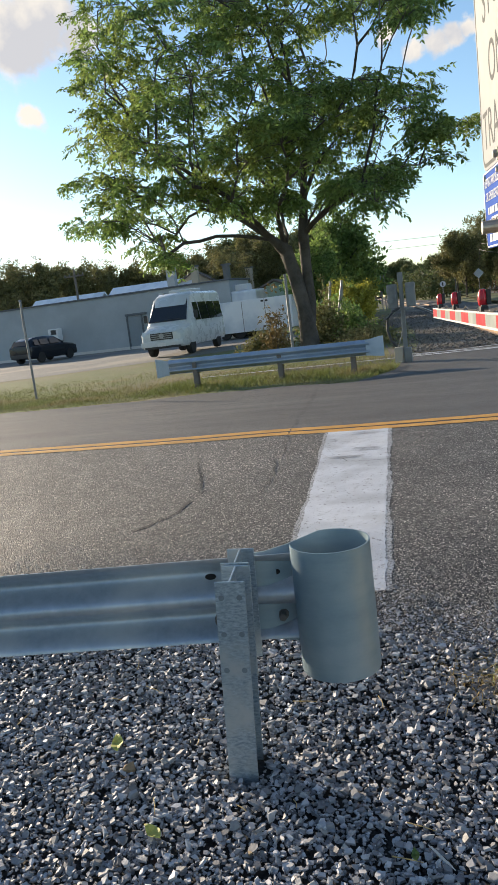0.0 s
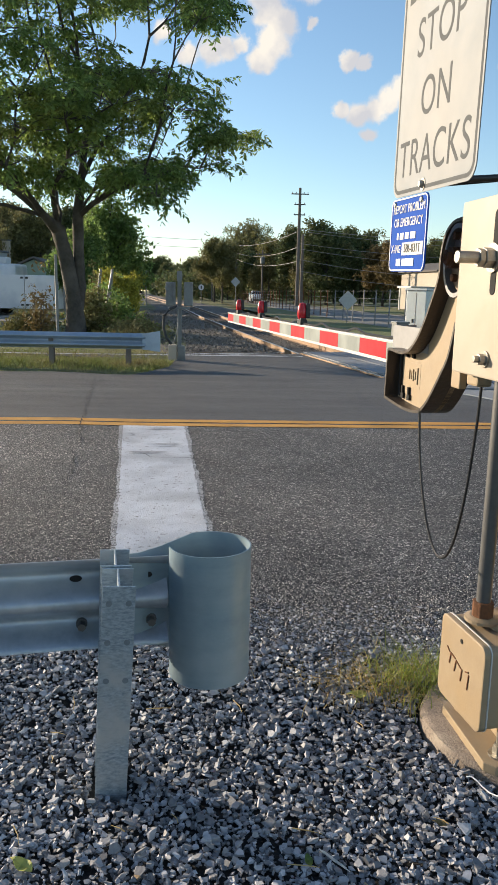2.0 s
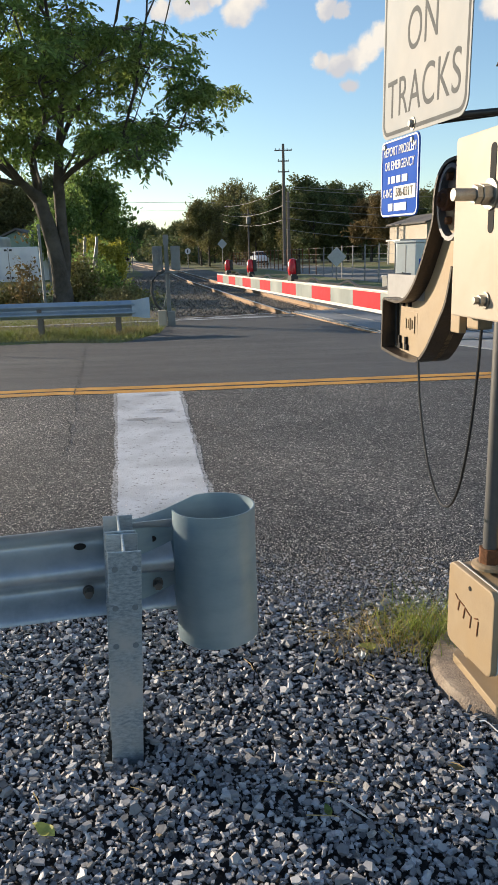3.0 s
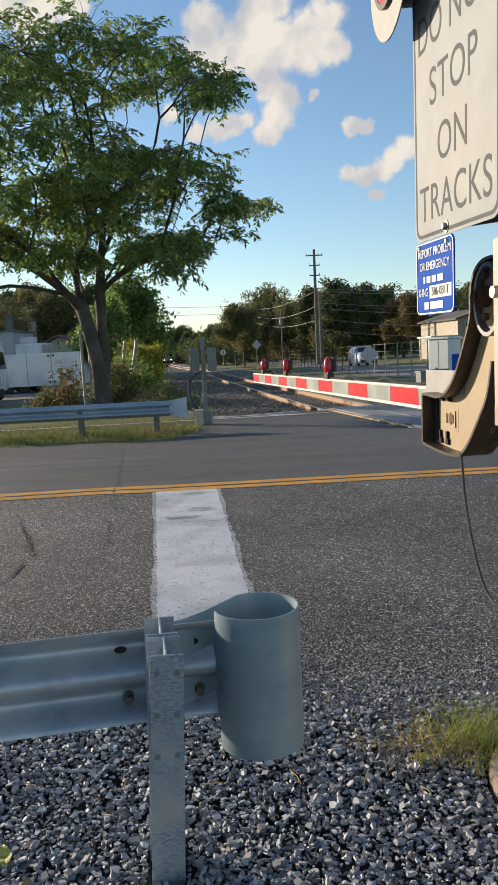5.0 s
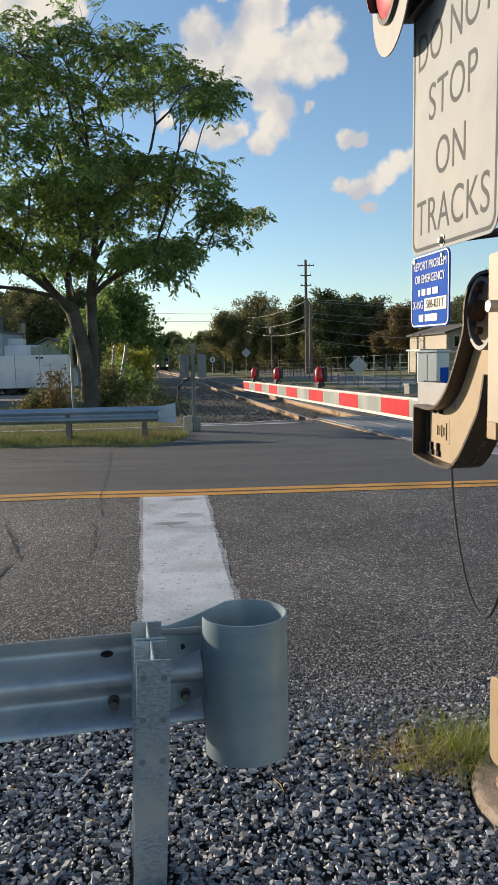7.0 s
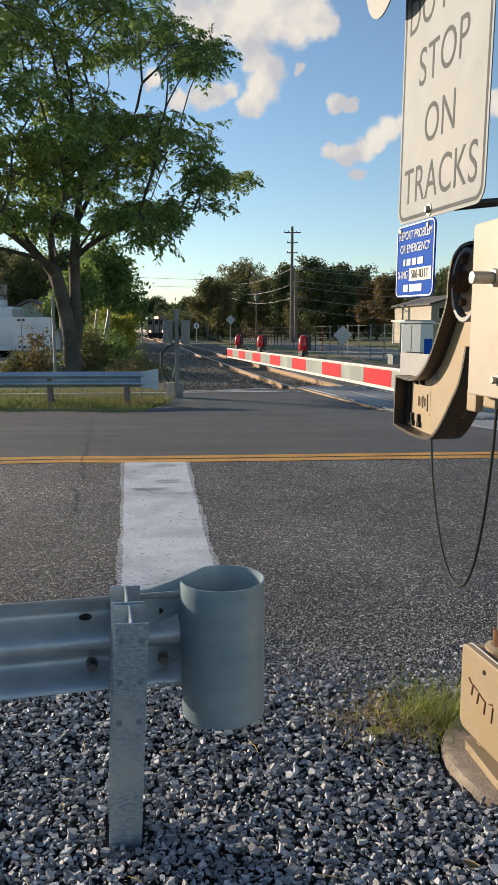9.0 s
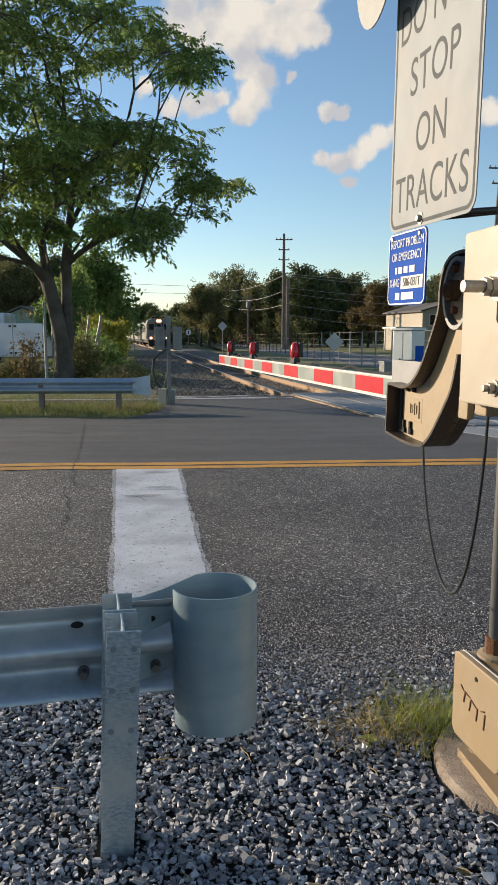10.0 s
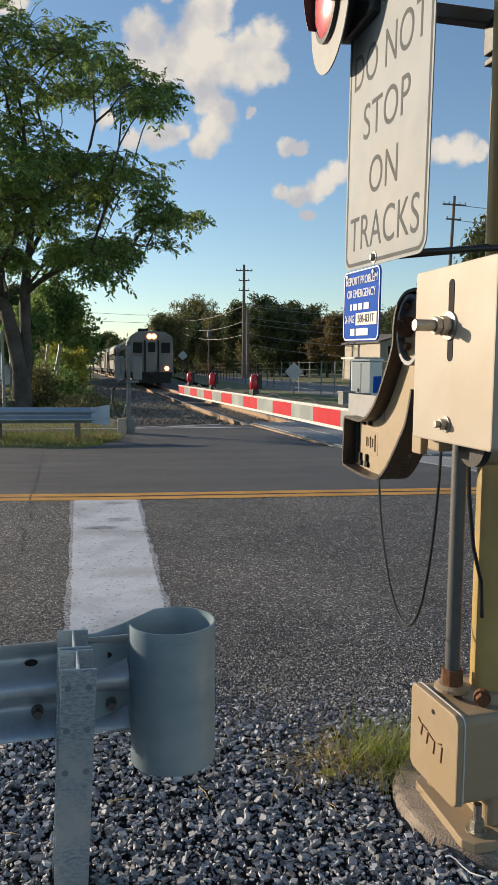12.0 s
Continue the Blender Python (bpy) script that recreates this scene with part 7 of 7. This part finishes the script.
def build_car(name, label, m, paint, h=1.5, tall=False):
    c = thing(name, label, "car", m)
    k = h / 1.5
    part("body", body_shell([(0.0, 0.74, 0.66, 0.34 * k, 0.62 * k, 0.74 * k), (0.12, 0.84, 0.72, 0.26, 0.74 * k, 0.88 * k), (0.95, 0.87, 0.72, 0.22, 0.86 * k, 0.99 * k), (1.25, 0.87, 0.70, 0.22, 0.90 * k, 1.06 * k), (1.85, 0.87, 0.62, 0.22, 0.93 * k, 1.46 * k), (2.6, 0.87, 0.62, 0.22, 0.94 * k, 1.5 * k), (3.5, 0.87, 0.62, 0.24, 0.96 * k, 1.46 * k), (3.95, 0.85, 0.62, 0.30, 0.96 * k, (1.30 if not tall else 1.44) * k), (4.15, 0.80, 0.66, 0.36, 0.94 * k, 1.02 * k)]), paint, c, bevel=0.015, smooth=True)
    part("windscreen", quad_panel([(-0.70, 1.27, 1.08 * k), (0.70, 1.27, 1.08 * k), (0.56, 1.80, 1.40 * k), (-0.56, 1.80, 1.40 * k)], 0.035), "car_glass", c, "dark windscreen")
    part("rear_window", quad_panel([(0.62, 4.10, 1.06 * k), (-0.62, 4.10, 1.06 * k), (-0.54, 3.96, 1.30 * k), (0.54, 3.96, 1.30 * k)], 0.03), "car_glass", c, "dark rear window")
    for sx in (-1, 1):
        for y0, y1 in ((1.55, 2.45), (2.55, 3.30), (3.38, 3.80)):
            q = [(sx * 0.845, y0, 1.02 * k), (sx * 0.845, y1, 1.02 * k), (sx * 0.70, y1 - 0.05, 1.34 * k), (sx * 0.70, y0 + 0.28 * (y0 < 2), 1.34 * k)]
            part("window", quad_panel(q if sx > 0 else q[::-1], 0.02), "car_glass", c, "dark side window")
        part("tail_lamp", Shape().box(sx * 0.68, 4.08, 0.86 * k, 0.22, 0.10, 0.20), "tail", c, "red tail lamp", bevel=0.03)
        part("headlight", Shape().box(sx * 0.62, 0.05, 0.64 * k, 0.30, 0.10, 0.14), "clear_lamp", c, "clear headlight", bevel=0.03)
        part("mirror", Shape().box(sx * 0.96, 1.55, 1.02 * k, 0.16, 0.10, 0.12), paint, c, bevel=0.03)
        for y in (0.80, 3.35):
            wheel(c, sx * 0.78, y, 0.31 * k, 0.20)
    part("bumper", Shape().box(0, 4.10, 0.45, 1.5, 0.14, 0.24), "plastic", c, "dark bumper", bevel=0.04)
    part("bumper", Shape().box(0, 0.06, 0.42, 1.5, 0.16, 0.24), "plastic", c, "dark bumper", bevel=0.04)
    return c


build_car("hatchback", "dark hatchback parked before the grey building", pose(-24.0, 40.9, FAR + 0.06, 0, 0, 170), "car_dark")
suv = build_car("suv", "white sport utility car driving along the side street", pose(8.8, 43, FAR), "van_white", 1.72, True)


# ---- buildings ----
def build_buildings():
    b = thing("building", "long low grey painted building with a flat roof", "building", pose(-13.5, 42.5, FAR, 0, 0, 174))
    part("wall", Shape().box(14, -1.6, 1.75, 28, 3.2, 3.5), "wall_grey", b, "smooth grey painted wall", bevel=0.02)
    part("coping", Shape().box(14, -1.6, 3.55, 28.2, 3.4, 0.10), "trim_grey", b, "thin metal coping", bevel=0.02)
    part("plinth", Shape().box(14, 0.03, 0.10, 28.05, 0.10, 0.22), "arm_white", b, "pale wall foot")
    d = part("door", Shape().box(6.75, 0.02, 1.05, 0.95, 0.06, 2.05), "door_grey", b, "grey steel door", bevel=0.01)
    s = Shape().box(6.21, 0.03, 1.08, 0.10, 0.10, 2.16).box(7.29, 0.03, 1.08, 0.10, 0.10, 2.16).box(6.6, 0.04, 2.20, 1.55, 0.14, 0.14)
    part("door_frame", s, "trim_grey", d, "dark door frame")
    part("lamp", Shape().box(4.6, 0.1, 3.2, 0.3, 0.2, 0.14), "arm_white", b, "wall lamp", bevel=0.02)
    u = thing("air_unit", "white boxy wall unit beside the dark car", "unit", pose(-25.9, 43.4, FAR + 1.15, 0, 0, 174))
    part("case", Shape().box(0, 0.30, 0.40, 0.75, 0.5, 0.75), "white", u, bevel=0.03)
    part("opening", Shape().box(-0.05, 0.56, 0.55, 0.4, 0.02, 0.3), "plastic", u, "dark opening")
    part("bracket", Shape().box(0, 0.25, -0.03, 0.7, 0.5, 0.08), "pole_grey", u)
    for x, y, w, h, mt, lbl in ((-19.0, 47.5, 0.55, 5.5, "wall_grey", "tall grey square stack behind the building"), (-16.0, 50.5, 0.42, 4.9, "trim_grey", "slim dark chimney behind the building"), (-18.6, 66, 0.55, 5.4, "siding_cream", "brick chimney behind the trailer"), (-22.4, 62, 0.55, 5.9, "siding_cream", "pale square chimney behind the trees")):
        c = thing("chimney", lbl, "chimney", pose(x, y, FAR))
        part("stack", Shape().box(0, 0, h / 2, w, w, h), mt, c, bevel=0.02)
        part("cap", Shape().box(0, 0, h + 0.05, w + 0.14, w + 0.14, 0.1), "trim_grey", c)

    def house(x, y, rz, w, l, eave, ridge, wall, label, roof="roof"):
        h = thing("house", label, "house", pose(x, y, FAR, 0, 0, rz))
        prof = [(-w / 2, 0), (w / 2, 0), (w / 2, eave), (0, ridge), (-w / 2, eave)]
        part("wall", Shape().prism(prof, l, pose(0, 0, 0, 90, 0, 0)), wall, h)
        s = Shape()
        for sg in (-1, 1):
            dx, dz = w / 2 + 0.35, ridge - eave + (ridge - eave) * 0.7 / w
            p = [(0, -l / 2 - 0.3, ridge + 0.06), (sg * dx, -l / 2 - 0.3, ridge + 0.06 - dz), (sg * dx, l / 2 + 0.3, ridge + 0.06 - dz), (0, l / 2 + 0.3, ridge + 0.06)]
            s.add(p + [(a, b_, c + 0.14) for a, b_, c in p], [(0, 1, 2, 3), (7, 6, 5, 4), (0, 4, 5, 1), (1, 5, 6, 2), (2, 6, 7, 3), (3, 7, 4, 0)])
        part("roof", s, roof, h, "shingle roof")
        return h

    def window(h, x, z, w, ht, y):
        o = part("window", Shape().box(x, y, z, w, 0.06, ht), "car_glass", h, "dark window pane")
        s = Shape()
        for sx in (-1, 1):
            s.box(x + sx * (w / 2 + 0.05), y - 0.01, z, 0.10, 0.1, ht + 0.2)
            s.box(x, y - 0.01, z + sx * (ht / 2 + 0.05), w, 0.1, 0.10)
        part("frame", s, "arm_white", o, "white window frame")

    h = house(-14.0, 60.0, 0, 7.5, 8, 1.9, 3.55, "siding_green", "pale green gabled house behind the trailer")
    window(h, 1.6, 2.45, 0.85, 0.55, -4.03)
    part("opening", Shape().box(0.9, -4.02, 0.95, 3.6, 0.06, 1.2), "plastic", h, "dark carport opening")
    house(-24.0, 68.0, 12, 7, 9, 3.4, 5.6, "siding_cream", "house with a brown roof behind the lot")
    house(-27.0, 64.0, 90, 7, 8, 3.0, 5.0, "trailer", "house with a pale roof behind the grey building", "trailer")
    house(-37.0, 66.0, 90, 7, 7, 2.8, 4.9, "trailer", "house with a pale roof behind the grey building", "trailer")
    h = house(24.2, 80.0, 10, 6.4, 9, 4.0, 4.9, "siding_cream", "cream two-storey house beyond the fence")
    for x in (-2.1, -1.0):
        window(h, x, 3.15, 0.55, 1.0, -4.53)
    window(h, 1.4, 3.15, 0.8, 1.0, -4.53)
    window(h, 1.4, 1.4, 0.9, 1.2, -4.53)
    s = Shape().box(-4.6, -3.0, 2.35, 3.2, 3.4, 0.16)
    part("porch_roof", s, "arm_white", h, "flat porch roof", bevel=0.03)
    for x, y in ((-6.0, -4.5), (-5.0, -4.5), (-3.9, -4.5), (-6.0, -1.6)):
        part("porch_post", Shape().box(x, y, 1.14, 0.14, 0.14, 2.28), "arm_white", h)
    part("porch_rail", Shape().box(-4.9, -4.5, 0.85, 2.3, 0.06, 0.08), "arm_white", h)
    house(30.0, 97.0, 20, 8, 10, 3.0, 5.0, "siding_cream", "pale house among the far trees")
    # enclosed trailer and camper beside it
    t = thing("trailer", "white enclosed trailer parked beyond the grass", "trailer", pose(-9.15, 39.4, FAR + 0.05, 0, 0, 176))
    part("body", Shape().box(2.6, -1.1, 1.22, 5.2, 2.2, 1.75), "trailer", t, "white panelled trailer body", bevel=0.04)
    for x in (1.55, 2.9):
        part("seam", Shape().box(x, 0.006, 1.22, 0.03, 0.012, 1.70), "pole_grey", t)
    s = Shape()
    for z in (0.55, 1.95):
        for x in (1.42, 1.68):
            s.box(x, 0.02, z, 0.14, 0.03, 0.10)
    part("hinge", s, "plastic", t, "dark door hinges")
    for x in (3.2, 4.1):
        wheel(t, 0, 0, 0.33, 0.22, pose(x, -0.2, 0, 0, 0, 90))
        wheel(t, 0, 0, 0.33, 0.22, pose(x, -2.0, 0, 0, 0, 90))
    c = thing("camper", "white camper with a roof unit behind the trailer", "camper", pose(-12.2, 42.6, FAR + 0.05, 0, 0, 176))
    part("body", Shape().box(2.0, -1.1, 1.55, 4.6, 2.2, 2.4), "trailer", c, bevel=0.15)
    part("roof_unit", Shape().box(0.9, -1.1, 2.95, 0.9, 0.8, 0.38), "white", c, "white roof unit", bevel=0.08)
    part("window", Shape().box(2.4, 0.01, 1.9, 1.2, 0.04, 0.55), "car_glass", c, "dark window")
    for x in (0.8, 3.4):
        wheel(c, 0, 0, 0.33, 0.22, pose(x, -0.2, 0, 0, 0, 90))
    # equipment cabinets beside the crossing
    k = thing("cabinet", "pale aluminium signal cabinet with a small blue notice", "cabinet", pose(4.95, 19.4, FAR, 0, 0, -52))
    part("case", Shape().box(0, 0, 0.95, 0.66, 0.55, 1.35), "cabinet", k, "pale aluminium case", bevel=0.02)
    part("roof", Shape().box(0, 0, 1.655, 0.74, 0.63, 0.06), "cabinet", k, bevel=0.015)
    part("door_seam", Shape().box(0.0, -0.277, 0.95, 0.02, 0.006, 1.25), "pole_grey", k)
    part("notice", Shape().box(0.335, 0.05, 0.98, 0.012, 0.36, 0.46), "blue", k, "small blue notice")
    part("plinth", Shape().box(0, 0, 0.13, 0.70, 0.60, 0.30), "concrete", k)
    part("latch", Shape().box(-0.08, -0.285, 0.82, 0.03, 0.02, 0.10), "plastic", k)
    k2 = thing("cabinet", "low grey equipment box beside a cabinet", "cabinet", pose(4.28, 19.0, FAR, 0, 0, 6))
    part("case", Shape().box(0, 0, 0.38, 0.34, 0.40, 0.76), "box_grey", k2, bevel=0.02)
    part("lid", Shape().box(0, 0, 0.78, 0.38, 0.44, 0.05), "box_grey", k2, bevel=0.01)


build_buildings()


# ---- the train ----
CAR = 25.5


def build_coach(front):
    """A stainless coach, nose at the origin and body towards +y."""
    t = thing("cab_car" if front else "coach", "stainless steel passenger train cab car with lit headlights" if front else "stainless steel passenger coach behind the cab car", "train", group="train cars")
    L, hw = CAR - 0.6, 1.52
    prof = [(-hw, 1.05), (hw, 1.05), (hw + 0.03, 2.4), (hw, 3.25), (hw - 0.14, 3.58), (hw - 0.55, 3.82), (0, 3.90), (-hw + 0.55, 3.82), (-hw + 0.14, 3.58), (-hw, 3.25), (-hw - 0.03, 2.4)]
    part("body", Shape().prism(prof, L, pose(0, L / 2 + 0.1, 0, 90, 0, 0)), "train_steel", t, "stainless steel car body", bevel=0.03)
    part("underframe", Shape().box(0, L / 2 + 0.1, 0.85, 2.6, L - 0.4, 0.45), "train_dark", t, "dark underframe", bevel=0.02)
    for sx in (-1, 1):
        for k in range(9):
            part("window", Shape().box(sx * (hw + 0.02), 4.9 + 1.95 * k, 2.42, 0.05, 1.45, 0.72), "train_glass", t, "dark passenger window", bevel=0.01)
        for y in (2.2, CAR - 3.2):
            part("door", Shape().box(sx * (hw + 0.02), y, 2.15, 0.05, 0.95, 2.0), "train_dark" if y < 3 else "train_steel", t, "side door")
        part("fluting", Shape().box(sx * (hw + 0.015), L / 2, 1.45, 0.03, L - 1.0, 0.06).box(sx * (hw + 0.015), L / 2, 1.65, 0.03, L - 1.0, 0.06), "train_steel", t)
    for y in (3.6, CAR - 4.2):
        b = part("bogie", Shape().box(0, y, 0.55, 2.3, 2.6, 0.5), "train_dark", t, "dark bogie", bevel=0.05)
        for dy in (-1.1, 1.1):
            for sx in (-0.75, 0.75):
                part("wheel", Shape().lathe([(0.0001, -0.07), (0.44, -0.07), (0.46, 0.07), (0.0001, 0.07)], 20, pose(sx, y + dy, 0.47, 0, 90, 0)), "train_dark", b)
    if front:
        part("nose", Shape().prism([(-hw + 0.06, 1.0), (hw - 0.06, 1.0), (hw - 0.03, 3.22), (hw - 0.18, 3.52), (0.9, 3.76), (-0.9, 3.76), (-hw + 0.18, 3.52), (-hw + 0.03, 3.22)], 0.22, pose(0, 0.04, 0, 90, 0, 0)), "train_steel", t, "flat cab end", bevel=0.03)
        for x, w in ((-0.98, 0.62), (0.98, 0.62)):
            part("cab_window", Shape().box(x, -0.085, 2.72, w, 0.05, 0.72), "train_glass", t, "dark cab window", bevel=0.02)
        d = part("end_door", Shape().box(0, -0.10, 2.15, 0.80, 0.08, 2.15), "train_steel", t, "end door", bevel=0.02)
        part("door_window", Shape().box(0, -0.15, 2.75, 0.50, 0.03, 0.66), "train_glass", d, "dark door window")
        for x in (-0.47, 0.47):
            part("collision_post", Shape().box(x, -0.13, 2.1, 0.10, 0.14, 2.3), "train_dark", t, "dark end post")
        part("pilot", Shape().prism([(-1.3, 0.25), (1.3, 0.25), (1.42, 1.02), (-1.42, 1.02)], 0.40, pose(0, 0.05, 0, 90, 0, 0)), "train_dark", t, "dark pilot plate", bevel=0.03)
        part("coupler", Shape().box(0, -0.35, 0.85, 0.26, 0.7, 0.26), "train_dark", t, "coupler", bevel=0.04)
        hl = part("headlight_case", Shape().box(0, -0.10, 3.50, 0.62, 0.14, 0.30), "train_dark", t, "dark headlight case", bevel=0.03)
        # the outer ring glows only to draw each headlight's orange halo
        for x in (-0.15, 0.15):
            part("headlight", Shape().lathe([(0.0001, 0.04), (0.09, 0.03), (0.11, 0.0)], 16, pose(x, -0.175, 3.50, 90, 0, 0)), "headlight", hl, "glowing headlight")
            part("halo_ring", Shape().lathe([(0.11, 0.0), (0.20, 0.02), (0.21, 0.0)], 16, pose(x, -0.172, 3.50, 90, 0, 0)), "halo_ring", hl, "glowing ring in place of the lamp's orange halo")
        # ditch lights get the same added halo ring
        for x in (-1.05, 1.05):
            dl = part("ditch_light", Shape().lathe([(0.0001, 0.05), (0.08, 0.04), (0.10, 0.0)], 16, pose(x, -0.17, 1.28, 90, 0, 0)), "ditch_light", t, "glowing ditch light")
            part("halo_ring", Shape().lathe([(0.10, 0.0), (0.17, 0.02), (0.18, 0.0)], 16, pose(x, -0.168, 1.28, 90, 0, 0)), "halo_ring", dl, "glowing ring in place of the lamp's orange halo")
        part("roof_pod", Shape().box(-0.5, 1.2, 3.98, 0.7, 0.9, 0.20), "train_dark", t, "roof equipment", bevel=0.03)
        part("horn", Shape().box(0.55, 0.8, 3.95, 0.3, 0.5, 0.16), "train_dark", t, bevel=0.03)
    return t


TRAIN = [(0.0, 372.0), (2.5, 297.0), (4.0, 253.0), (5.5, 210.0), (6.5, 184.0), (7.5, 159.0), (8.5, 135.0), (9.5, 111.0), (10.5, 87.0), (11.25, 69.5), (12.0, 52.0)]


def build_train():
    cab = build_coach(True)
    mid = build_coach(False)
    cars = [cab, mid, copy_thing(mid, Matrix()), copy_thing(mid, Matrix())]
    return cars


train = build_train()


SUV = [(0.0, 5.2, 142.0), (1.5, 5.4, 118.0), (3.7, 8.0, 84.0), (5.5, 12.3, 55.0), (5.9, 13.6, 47.0), (7.0, 15.0, 27.0), (9.0, 16.0, -8.0), (12.0, 17.0, -60.0)]


def motions():
    walk(suv, [(t, pose(x, y, FAR + 0.02, 0, 0, 6.0)) for t, x, y in SUV])
    for k, car in enumerate(train):
        rows = []
        for t, y0 in TRAIN:
            y = y0 + CAR * k
            yb = y + 18.0
            xa, xb = track_x(y), track_x(yb)
            rows.append((t, pose(xa, y, FAR + 0.20 - sunk(y), 0, 0, math.degrees(math.atan2(xa - xb, yb - y)))))
        walk(car, rows)


motions()
